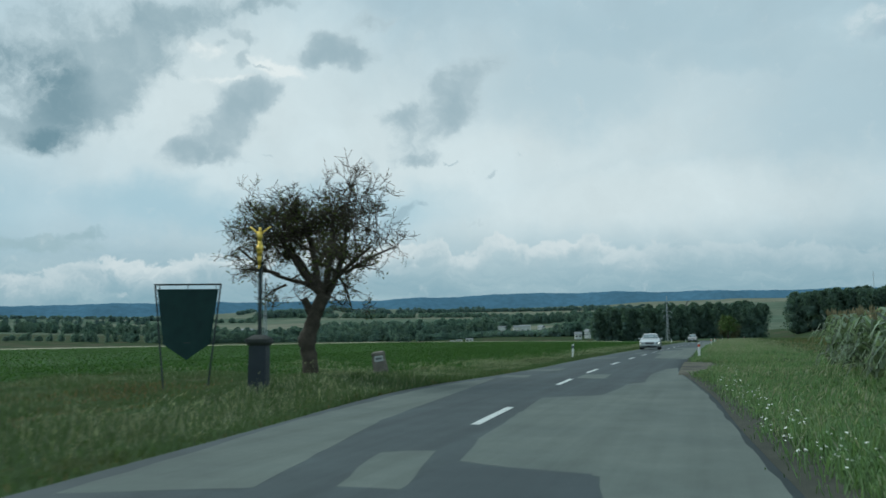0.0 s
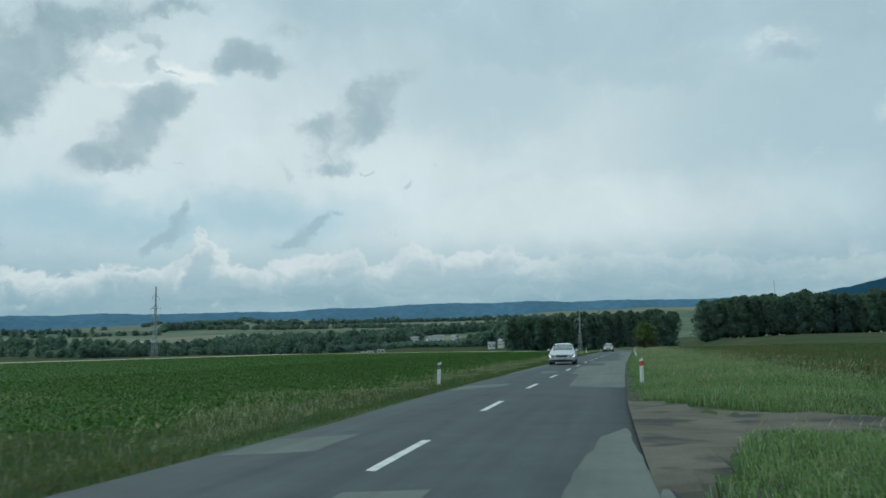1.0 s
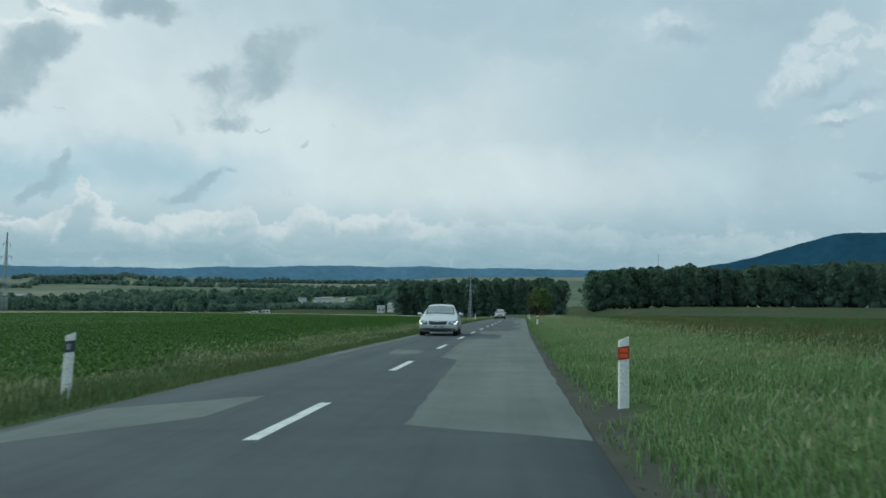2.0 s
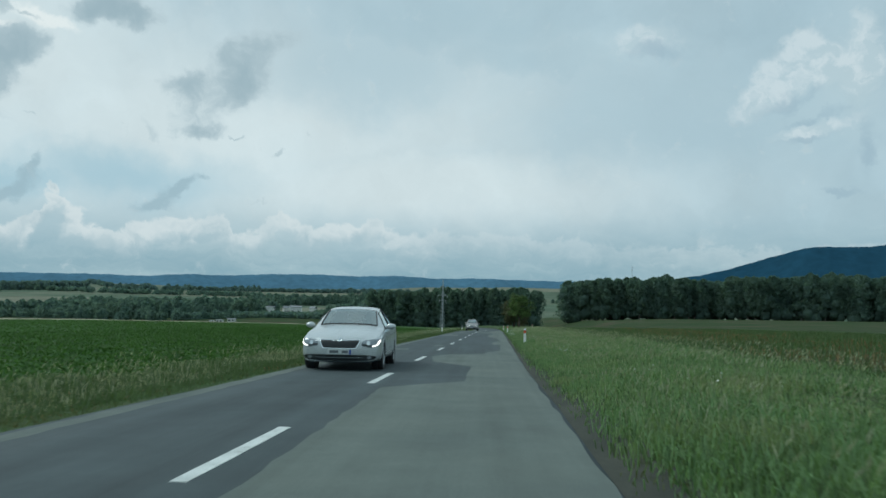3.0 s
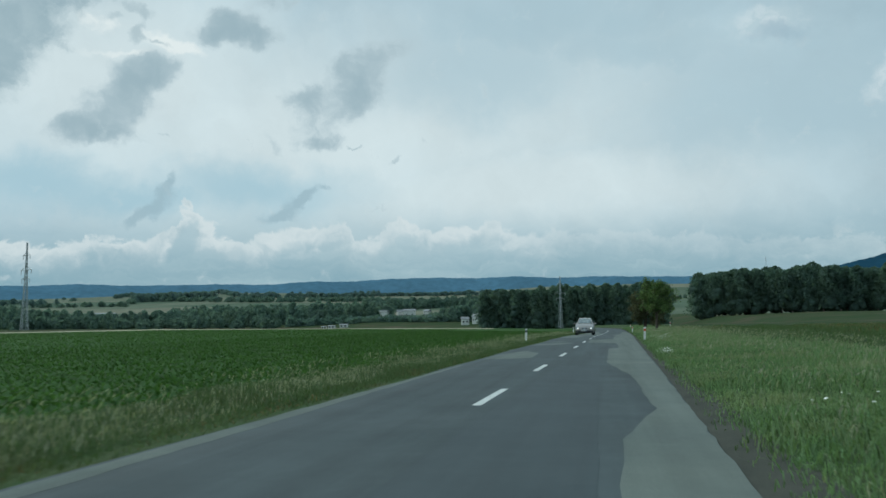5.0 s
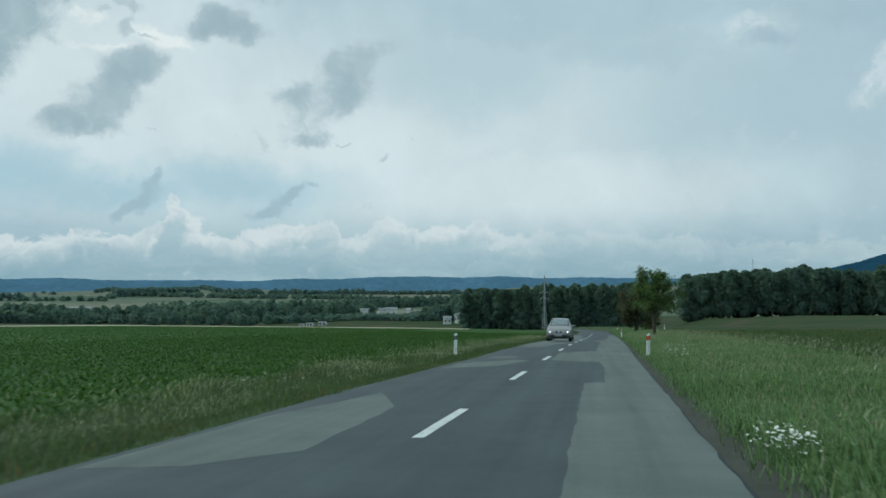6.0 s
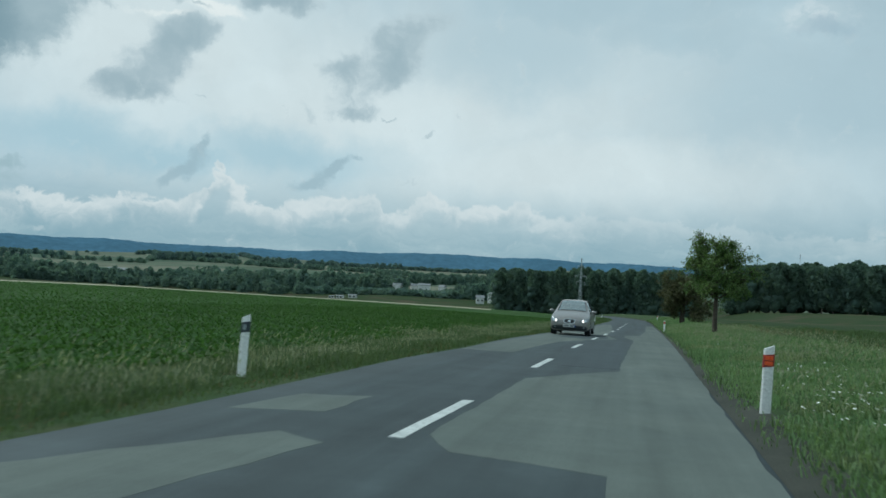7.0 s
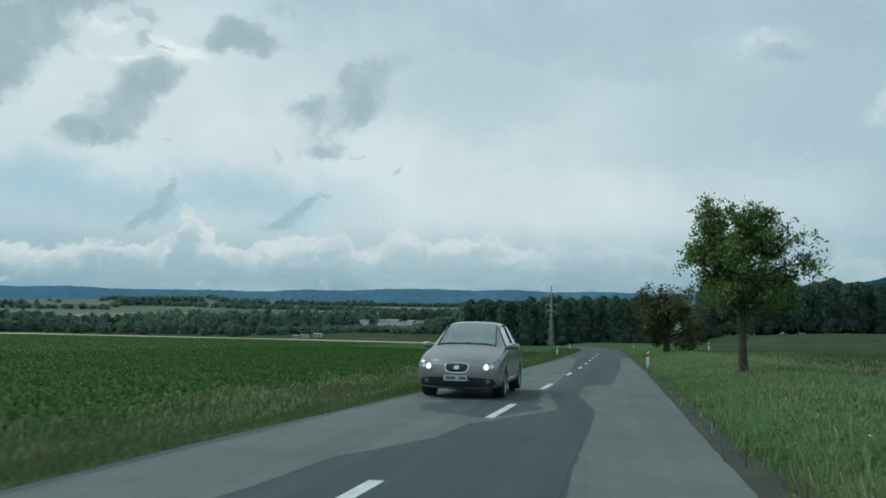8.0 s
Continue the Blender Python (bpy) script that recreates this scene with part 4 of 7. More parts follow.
class Growth:
    """Branches and leaves grown from a stem."""

    def __init__(self, seed):
        self.rng = random.Random(seed)
        self.v, self.f, self.tips = [], [], []

    def limb(self, pts, r0, r1, n):
        base = len(self.v)
        m = len(pts)
        for i, p in enumerate(pts):
            d = pts[min(i + 1, m - 1)] - pts[max(i - 1, 0)]
            self.v += tube_ring(p, d, max(0.007, r0 + (r1 - r0) * i / (m - 1)), n)
        for i in range(m - 1):
            for k in range(n):
                j = (k + 1) % n
                self.f.append((base + i * n + k, base + i * n + j, base + (i + 1) * n + j, base + (i + 1) * n + k))

    def grow(self, p, d, length, r, level, up=0.15, wild=0.35, kids=5, taper=0.35):
        rng = self.rng
        steps = 5 if level < 3 else 3
        pts, q, dd = [p.copy()], p.copy(), d.normalized()
        for i in range(steps):
            dd = (dd + Vector((rng.gauss(0, wild), rng.gauss(0, wild), rng.gauss(0, wild) + up)) * 0.5).normalized()
            q = q + dd * length / steps
            pts.append(q.copy())
        self.limb(pts, r, r * taper, 7 if level == 0 else 5 if level == 1 else 3)
        if level >= 2:
            self.tips += [(a, dd) for a in pts[1:]]
        if level >= 4 or length < 0.18:
            return
        for k in range(kids + (1 if level >= 2 else 0)):
            f = rng.uniform(0.25, 1.0)
            i = min(steps - 1, int(f * steps))
            b = pts[i].lerp(pts[i + 1], f * steps - i if f < 1 else 1.0)
            side = Vector((rng.gauss(0, 1), rng.gauss(0, 1), rng.gauss(0.15, 0.8)))
            nd = (dd * 0.55 + side.normalized() * 0.8).normalized()
            self.grow(b, nd, length * rng.uniform(0.40, 0.68), r * (1 - f * (1 - taper)) * rng.uniform(0.45, 0.65), level + 1, up, wild, kids, taper)


def leaves(tips, count, size, seed, spread=0.15, pick=None):
    rng = np.random.RandomState(seed)
    if pick:
        tips = [t for t in tips if pick(t[0])]
    T = np.array([t[0][:] for t in tips])
    c = T[rng.randint(0, len(T), count)] + rng.normal(0, spread, (count, 3))
    a = rng.normal(size=(count, 3))
    a /= np.linalg.norm(a, axis=1)[:, None]
    b = np.cross(a, rng.normal(size=(count, 3)))
    b /= np.linalg.norm(b, axis=1)[:, None]
    s = size * rng.uniform(0.6, 1.3, (count, 1))
    V = np.stack([c - a * s, c + b * s * 0.42, c + a * s, c - b * s * 0.42], 1).reshape(-1, 3)
    F = np.arange(count * 4).reshape(-1, 4)
    return V, F


def tree_thing(name, x, y, label, category="tree"):
    t = bpy.data.objects.new(name, None)
    scene.collection.objects.link(t)
    t.matrix_basis = pose(x, y, float(ground_z(x, y)))
    return tagged(t, label, category)


def stem(name, pts, radii, mat, parent, seed, n=14, knob=0.12):
    """A gnarled trunk along a line of points."""
    bm = bmesh.new()
    rng = random.Random(seed)
    line = []
    for (p, q), (r, s) in zip(zip(pts, pts[1:]), zip(radii, radii[1:])):
        for k in range(6):
            line.append((Vector(p).lerp(Vector(q), k / 6), r + (s - r) * k / 6))
    line.append((Vector(pts[-1]), radii[-1]))
    rings = []
    for i, (p, r) in enumerate(line):
        d = line[min(i + 1, len(line) - 1)][0] - line[max(i - 1, 0)][0]
        ring = tube_ring(p, d, r, n)
        rings.append([p + (v - p) * (1 + knob * noise.noise((v * 4.5 + Vector((seed, 0, 0)))) * 2) for v in ring])
    loft(bm, rings)
    return part(name, bm, mat, parent, smooth=True)


def apple_tree():
    t = tree_thing("apple_tree", -10.42, 20.85, "old gnarled roadside apple tree with sparse dark leaves", "tree")
    R, B = Vector((0.90, 0.44, 0)), Vector((-0.44, 0.90, 0))  # across and along the line of sight

    def w(a, z, b=0.0):
        return R * a + B * b + Vector((0, 0, z))

    stem("trunk", [w(0.02, -0.25), w(-0.06, 0.5), w(-0.10, 1.1), w(0.06, 1.7), w(0.36, 2.35)], [0.26, 0.21, 0.235, 0.20, 0.19], M["bark"], t, 5, knob=0.16)
    bm = bmesh.new()
    bmesh.ops.create_icosphere(bm, subdivisions=2, radius=0.17)
    bmesh.ops.scale(bm, vec=(1.0, 1.0, 1.25), verts=bm.verts)
    for v in bm.verts:
        v.co *= 1 + 0.3 * noise.noise(v.co * 9)
    bmesh.ops.translate(bm, vec=w(-0.20, 1.05), verts=bm.verts)
    part("burr", bm, M["bark"], t, smooth=True)
    bm = bmesh.new()
    rod(bm, w(0.02, 1.75), w(-0.22, 2.22), 0.13, 0.10, 9)
    part("broken_limb", bm, M["bark"], t)
    g = Growth(4)
    f = w(0.36, 2.25)
    g.grow(f, w(-1.0, 1.0), 2.3, 0.13, 0, 0.06, 0.22, 5)
    g.grow(w(-0.10, 2.62), w(-1.0, 0.12, -0.2), 2.3, 0.065, 1, 0.0, 0.25, 5)
    g.grow(f, w(-0.55, 1.0, 0.3), 2.8, 0.12, 0, 0.12, 0.24, 5)
    g.grow(f, w(0.05, 1.0, -0.3), 2.5, 0.12, 0, 0.10, 0.24, 5)
    g.grow(f, w(0.85, 1.0, 0.2), 2.4, 0.12, 0, 0.06, 0.22, 5)
    g.grow(w(0.9, 2.9), w(1.0, 0.75, 0.1), 1.7, 0.06, 1, 0.05, 0.25, 5)
    g.grow(f, w(0.5, 0.9, -0.9), 2.3, 0.10, 0, 0.08, 0.28, 5)
    g.grow(f, w(-0.6, 0.9, 0.9), 2.4, 0.10, 0, 0.08, 0.28, 5)
    g.grow(w(0.3, 2.3), w(-0.8, 0.62), 0.9, 0.085, 2, 0.0, 0.1, 0)
    g.grow(w(-0.9, 2.9), w(-1.0, 0.30, -0.1), 1.05, 0.05, 1, 0.02, 0.3, 5)
    g.grow(w(-0.6, 3.3), w(-1.0, 0.65, 0.2), 1.0, 0.05, 1, 0.04, 0.3, 5)
    g.grow(w(-0.7, 2.6), w(-0.8, -0.35, -0.2), 0.9, 0.04, 1, -0.04, 0.3, 4)
    g.grow(w(0.1, 1.9), w(-0.9, 0.45), 0.9, 0.03, 2, -0.05, 0.4, 4)
    g.grow(w(0.45, 2.3), w(0.6, -0.1), 0.6, 0.03, 2, -0.1, 0.4, 4)
    g.grow(w(1.2, 3.2), w(0.8, -0.1), 0.7, 0.03, 2, -0.05, 0.4, 4)
    raw("branchwork", [v[:] for v in g.v], g.f, M["bark"], t, smooth=True)
    V, F = leaves(g.tips, 4200, 0.050, 3, 0.09, lambda p: p.z < 5.0 and (p.dot(R) < 0.9 or p.z < 3.7))
    V2, F2 = leaves(g.tips, 1300, 0.045, 8, 0.06)
    raw("crown", np.concatenate([V, V2]), np.concatenate([F, F2 + len(V)]), M["leaf_apple"], t)
    return t


apple_tree()


def leafy_tree(name, x, y, label, trunk_pts, trunk_r, boughs, mat, count, size, seed, spread):
    t = tree_thing(name, x, y, label)
    stem("trunk", trunk_pts, trunk_r, M["bark"], t, seed, 10, 0.08)
    g = Growth(seed)
    for p, d, ln, r in boughs:
        g.grow(Vector(p), Vector(d), ln, r, 1, 0.06, 0.3, 5)
    raw("branchwork", [v[:] for v in g.v], g.f, M["bark"], t, smooth=True)
    V, F = leaves(g.tips, count, size, seed, spread)
    raw("crown", V, F, mat, t)
    return t


leafy_tree("roadside_tree", 4.33, 187.2, "young broadleaf tree with full green crown on the verge", [(0, 0, -0.2), (-0.02, 0, 1.0), (0.02, 0.05, 2.2), (0.0, 0, 3.2), (0.05, 0, 4.0)], [0.17, 0.13, 0.11, 0.08, 0.04],
           [((0, 0, 2.1), (-1, 0.2, 0.6), 1.5, 0.06), ((0, 0, 2.2), (0.9, -0.4, 0.5), 1.3, 0.06), ((0, 0, 2.5), (0.2, 1, 0.6), 1.4, 0.05), ((0, 0, 2.4), (-0.3, -1, 0.6), 1.4, 0.05), ((0, 0, 2.7), (-1.0, 0.3, 0.6), 1.5, 0.05),
            ((0, 0, 2.8), (1.0, 0.1, 0.45), 1.8, 0.05), ((0, 0, 3.0), (-0.6, -0.5, 0.9), 1.3, 0.05), ((0, 0, 3.1), (0.5, 0.4, 0.9), 1.3, 0.05), ((0.05, 0, 3.9), (0.1, 0, 1), 1.4, 0.04), ((0.05, 0, 3.6), (-0.45, 0.1, 1), 1.4, 0.04), ((0.05, 0, 3.6), (0.4, -0.1, 1), 1.3, 0.04), ((0, 0, 3.5), (-0.5, 0.3, 0.9), 1.1, 0.04), ((0, 0, 3.3), (0.6, -0.3, 0.9), 1.1, 0.04), ((0, 0, 2.9), (-1.0, -0.2, 0.35), 1.3, 0.05), ((0, 0, 3.2), (-0.9, 0.2, 0.7), 1.3, 0.05), ((0, 0, 2.3), (0.9, 0.3, 0.25), 1.3, 0.05),
            ((0, 0, 2.0), (-0.6, -0.7, 0.15), 1.3, 0.05), ((0, 0, 2.0), (0.3, -0.9, 0.15), 1.2, 0.05), ((0, 0, 3.3), (1.0, 0.0, 0.55), 1.5, 0.05)],
           M["leaf_ash"], 20000, 0.066, 31, 0.075)
leafy_tree("thorn_tree", 5.3, 229.0, "low dense thorn tree with reddish-brown leaves", [(0, 0, -0.2), (-0.05, 0, 0.7), (0.05, 0, 1.5), (0, 0, 2.6)], [0.34, 0.26, 0.22, 0.10],
           [((0, 0, 1.2), (-1, 0.1, 0.9), 2.3, 0.09), ((0, 0, 1.2), (1, 0.2, 0.8), 2.3, 0.09), ((0, 0, 1.4), (0.1, 1, 0.9), 2.2, 0.08), ((0, 0, 1.4), (0.1, -1, 0.9), 2.2, 0.08), ((0, 0, 1.8), (-0.6, 0.4, 1.3), 2.4, 0.08),
            ((0, 0, 1.9), (0.6, -0.4, 1.3), 2.4, 0.08), ((0, 0, 2.2), (0.1, 0, 1.3), 2.2, 0.07), ((0, 0, 2.0), (-0.9, -0.3, 1.0), 2.2, 0.07), ((0, 0, 1.1), (0.8, -0.5, 0.3), 1.9, 0.06), ((0, 0, 1.1), (-0.8, -0.5, 0.35), 1.9, 0.06)],
           M["leaf_red"], 11000, 0.14, 32, 0.16)


# ------------------------------------------------------------------ wayside shrine, banner frame, kilometre stone
M["stone_dark"] = material("dark_stone", ((0.3, (0.014, 0.024, 0.034)), (0.7, (0.026, 0.038, 0.050))), 3.0, 0.5, 30.0, 0.4, 0.01)
M["stone_cap"] = material("weathered_cap", ((0.3, (0.028, 0.034, 0.032)), (0.7, (0.055, 0.060, 0.055))), 4.0, 0.85, 26.0, 0.6, 0.015)
M["iron"] = material("dark_painted_iron", ((0.3, (0.020, 0.034, 0.036)), (0.7, (0.036, 0.052, 0.054))), 5.0, 0.45, 40.0, 0.2, 0.004)
M["gold"] = material("gilding", ((0.3, (0.80, 0.52, 0.08)), (0.7, (0.95, 0.70, 0.16))), 8.0, 0.38, 40.0, 0.3, 0.004, metal=0.7)
M["banner"] = material("banner_cloth", ((0.3, (0.005, 0.034, 0.034)), (0.7, (0.009, 0.052, 0.050))), 2.0, 0.8, 120.0, 0.2, 0.003)
M["stone_km"] = material("kilometre_stone", ((0.3, (0.17, 0.15, 0.13)), (0.7, (0.29, 0.26, 0.23))), 5.0, 0.9, 35.0, 0.7, 0.015, mottled=(3.0, 0.52, 0.66, (0.10, 0.10, 0.075)))
M["plate_white"] = plain("white_plate", (0.62, 0.65, 0.64), 0.4)
M["bar_grey"] = plain("grey_print", (0.14, 0.16, 0.17), 0.5)
M["roof_red"] = material("tile_roof", ((0.3, (0.13, 0.07, 0.05)), (0.7, (0.20, 0.11, 0.08))), 0.6, 0.85, 8.0, 0.4, 0.05)
M["roof_grey"] = material("grey_roof", ((0.3, (0.17, 0.19, 0.20)), (0.7, (0.27, 0.29, 0.30))), 0.4, 0.7, 4.0, 0.2, 0.03)
M["wall_white"] = material("white_render", ((0.3, (0.600, 0.625, 0.600)), (0.7, (0.775, 0.787, 0.750))), 0.5, 0.9, 6.0, 0.2, 0.01)
M["wall_grey"] = material("grey_render", ((0.3, (0.26, 0.28, 0.28)), (0.7, (0.36, 0.38, 0.37))), 0.5, 0.9, 6.0, 0.2, 0.01)
M["pane"] = plain("dark_pane", (0.025, 0.035, 0.04), 0.12)


def empty(name, x, y, z, rz=0.0):
    t = bpy.data.objects.new(name, None)
    scene.collection.objects.link(t)
    t.matrix_basis = pose(x, y, z, 0, 0, rz)
    return t


def wayside_cross():
    x, y = -9.18, 15.9
    t = empty("wayside_cross", x, y, float(ground_z(x, y)) + 0.0, 12)
    bm = bmesh.new()
    loft(bm, [[(sx * w, sy * w, z) for sx, sy in ((-1, -0.85), (1, -0.85), (1, 0.85), (-1, 0.85))] for z, w in ((-0.2, 0.22), (0.06, 0.215), (0.07, 0.195), (0.80, 0.19), (0.97, 0.19))])
    bmesh.ops.bevel(bm, geom=bm.edges[:], offset=0.012, segments=2, affect="EDGES")
    part("pedestal", bm, M["stone_dark"], t, "polished dark stone block")
    bm = bmesh.new()
    loft(bm, [[(sx * w, sy * w, z) for sx, sy in ((-1, -0.85), (1, -0.85), (1, 0.85), (-1, 0.85))] for z, w in ((0.97, 0.195), (1.03, 0.25), (1.10, 0.25), (1.15, 0.19), (1.20, 0.10))])
    bmesh.ops.bevel(bm, geom=bm.edges[:], offset=0.01, segments=2, affect="EDGES")
    part("capstone", bm, M["stone_cap"], t)
    bm = bmesh.new()
    box(bm, 0, 0, 2.35, 0.075, 0.065, 2.5, 0.01)
    box(bm, 0, 0, 3.61, 0.09, 0.08, 0.05, 0.012)
    part("upright", bm, M["iron"], t)
    bm = bmesh.new()
    box(bm, 0, -0.002, 3.50, 0.46, 0.06, 0.07, 0.01)
    part("crossbar", bm, M["iron"], t)
    # gilded figure, one plain mesh lying against the upright
    bm = bmesh.new()

    def blobs(p, q, r0, r1, n=10):
        rod(bm, p, q, r0, r1, n)
        bmesh.ops.create_icosphere(bm, subdivisions=1, radius=r1, matrix=Matrix.Translation(q))

    f = -0.085
    blobs((0, f, 3.28), (0, f - 0.01, 3.50), 0.062, 0.088)
    blobs((0, f, 3.10), (0, f, 3.28), 0.078, 0.062)
    blobs((0.01, f - 0.01, 3.52), (0.015, f - 0.03, 3.62), 0.03, 0.052)
    for s in (-1, 1):
        blobs((s * 0.07, f, 3.50), (s * 0.20, f, 3.60), 0.032, 0.026, 8)
        blobs((s * 0.20, f, 3.60), (s * 0.31, f + 0.03, 3.68), 0.026, 0.020, 8)
        blobs((s * 0.045, f, 3.12), (s * 0.035 + 0.02, f - 0.05, 2.86), 0.050, 0.038, 8)
        blobs((s * 0.035 + 0.02, f - 0.05, 2.86), (s * 0.015, f, 2.60), 0.036, 0.026, 8)
    blobs((0, f - 0.01, 2.60), (0, f - 0.05, 2.53), 0.032, 0.028, 8)
    loft(bm, [[(w * math.cos(a * 0.5236) + 0.01 * math.cos(3 * a), f + 0.8 * w * math.sin(a * 0.5236), z) for a in range(12)] for z, w in ((3.0, 0.098), (3.08, 0.102), (3.17, 0.088))])
    for v in bm.verts:
        v.co.x, v.co.z = v.co.x * 0.70, 2.63 + (v.co.z - 2.53) * 0.786
    part("gilded_figure", bm, M["gold"], t, "gilded metal figure", smooth=True)
    tagged(t, "dark iron wayside cross with gilded figure on stone pedestal", "wayside cross")


wayside_cross()


def banner_frame():
    a, b = Vector((-15.5, 21.25, 0)), Vector((-14.2, 21.66, 0))
    mid = (a + b) / 2
    t = empty("banner_frame", mid.x, mid.y, -0.62, math.degrees(math.atan2(b.y - a.y, b.x - a.x)))
    w0, w1, top = 0.60, 0.99, 3.50
    for s in (-1, 1):
        bm = bmesh.new()
        rod(bm, (s * w0, 0, -0.2), (s * w1, 0, top), 0.028, 0.028, 8)
        part("leg", bm, M["iron"], t)
    bm = bmesh.new()
    rod(bm, (-w1 - 0.02, 0, top), (w1 + 0.02, 0, top), 0.028, 0.028, 8)
    part("top_bar", bm, M["iron"], t)
    bm = bmesh.new()
    rod(bm, (-0.74, 0.02, 1.75), (0.74, 0.02, 1.75), 0.018, 0.018, 8)
    part("cross_bar", bm, M["iron"], t)
    bm = bmesh.new()
    n, rows = 16, 18
    grid = {}
    for side, off in ((0, -0.012), (1, 0.012)):
        for i in range(rows + 1):
            f = i / rows
            hw = 0.92 - 0.22 * f
            for j in range(n + 1):
                u = j / n * 2 - 1
                zb = 1.72 - 0.48 * (1 - abs(u))
                z = 3.36 + (zb - 3.36) * f
                grid[side, i, j] = bm.verts.new((u * hw, off + 0.02 * math.sin(u * 5 + f * 2) * (0.3 + f), z))
        for i in range(rows):
            for j in range(n):
                q = [grid[side, i, j], grid[side, i, j + 1], grid[side, i + 1, j + 1], grid[side, i + 1, j]]
                bm.faces.new(q if side else q[::-1])
    part("banner_cloth", bm, M["banner"], t, "dark green cloth ending in a point", smooth=True)
    for x in (-0.85, 0.0, 0.85):
        bm = bmesh.new()
        rod(bm, (x, 0, 3.34), (x, 0, top), 0.012, 0.012, 6)
        part("hanger", bm, M["iron"], t)
    tagged(t, "metal frame with hanging dark green pointed banner in the grass", "banner")


banner_frame()


def kilometre_stone():
    x, y = -9.30, 23.26
    t = empty("kilometre_stone", x, y, float(ground_z(x, y)), 22)
    t.matrix_basis = pose(x, y, float(ground_z(x, y)), 0, -9, 22)
    bm = bmesh.new()
    loft(bm, [[(sx * w, sy * d, z) for sx, sy in ((-1, -1), (1, -1), (1, 1), (-1, 1))] for z, w, d in ((-0.2, 0.25, 0.20), (0.35, 0.215, 0.17), (0.60, 0.185, 0.15), (0.625, 0.205, 0.17), (0.70, 0.195, 0.16), (0.73, 0.13, 0.10))])
    bmesh.ops.subdivide_edges(bm, edges=bm.edges[:], cuts=2, use_grid_fill=True)
    for v in bm.verts:
        v.co += Vector((noise.noise(v.co * 7), noise.noise(v.co * 7 + Vector((9, 0, 0))), 0)) * 0.018
    part("stone", bm, M["stone_km"], t, smooth=True)
    bm = bmesh.new()
    box(bm, 0.0, -0.185, 0.52, 0.27, 0.03, 0.17, 0.006)
    plate = part("plate", bm, M["plate_white"], t, "small white plate")
    for k, (cx, w) in enumerate(((-0.06, 0.05), (0.0, 0.045), (0.06, 0.05))):
        bm = bmesh.new()
        box(bm, cx, -0.202, 0.52, w, 0.006, 0.07, 0.001)
        part("print_bar", bm, M["bar_grey"], plate)
    tagged(t, "leaning weathered kilometre stone with a white plate", "kilometre stone")


kilometre_stone()


# ------------------------------------------------------------------ power line, mast and village
def pylon(x, y, h, rz, label):
    z0 = float(ground_z(x, y))
    t = empty("power_pylon", x, y, z0, rz)

    def half(z):
        return 0.16 + (h * 0.085) * max(0.0, 1 - z / (h * 0.97)) ** 1.4 * 0.36

    zs = [h * k / 14 for k in range(15)]
    for sx in (-1, 1):
        for sy in (-1, 1):
            bm = bmesh.new()
            for a, b in zip(zs, zs[1:]):
                rod(bm, (sx * half(a), sy * half(a), a - (0.5 if a == 0 else 0)), (sx * half(b), sy * half(b), b), 0.10, 0.10, 5)
            part("leg", bm, M["steel"], t)
    bm = bmesh.new()
    for k, (a, b) in enumerate(zip(zs, zs[1:])):
        p, q = half(a), half(b)
        for u, v in (((-p, -p), (q, -q)), ((p, -p), (-q, -q)), ((p, -p), (q, q)), ((p, p), (q, -q)), ((p, p), (-q, q)), ((-p, p), (q, q)), ((-p, p), (-q, -q)), ((-p, -p), (-q, q))):
            rod(bm, (*u, a), (*v, b), 0.06, 0.06, 4)
    part("lattice", bm, M["steel"], t)
    for f, w in ((0.60, 0.125), (0.70, 0.165), (0.86, 0.11)):
        z, hw = h * f, h * w * 0.85
        bm = bmesh.new()
        for s in (-1, 1):
            rod(bm, (0, 0, z), (s * hw, 0, z - 0.1), 0.13, 0.09, 5)
            rod(bm, (0, 0, z + h * 0.035), (s * hw, 0, z), 0.09, 0.09, 5)
            rod(bm, (s * hw, 0, z), (s * hw, 0, z - 1.5), 0.09, 0.12, 6)
        part("cross_arm", bm, M["steel"], t)
    return tagged(t, label, "pylon", "power line pylons")


pylon(-213.0, 374.0, 34.5, -32, "grey lattice power pylon standing beyond the beet field")
pylon(-28.7, 666.0, 38.0, 52, "grey lattice power pylon in front of the valley trees")


def mast(x, y, h, label):
    t = empty("radio_mast", x, y, float(ground_z(x, y)))
    bm = bmesh.new()
    rod(bm, (0, 0, 0), (0, 0, h), 0.9, 0.35, 6)
    part("shaft", bm, M["steel"], t)
    for z in (h * 0.90, h * 0.96):
        bm = bmesh.new()
        rod(bm, (-1.6, 0, z), (1.6, 0, z), 0.35, 0.35, 6)
        part("antenna", bm, M["steel"], t)
    return tagged(t, label, "mast")


mast(330.0, 1880.0, 92.0, "thin radio mast behind the wood")


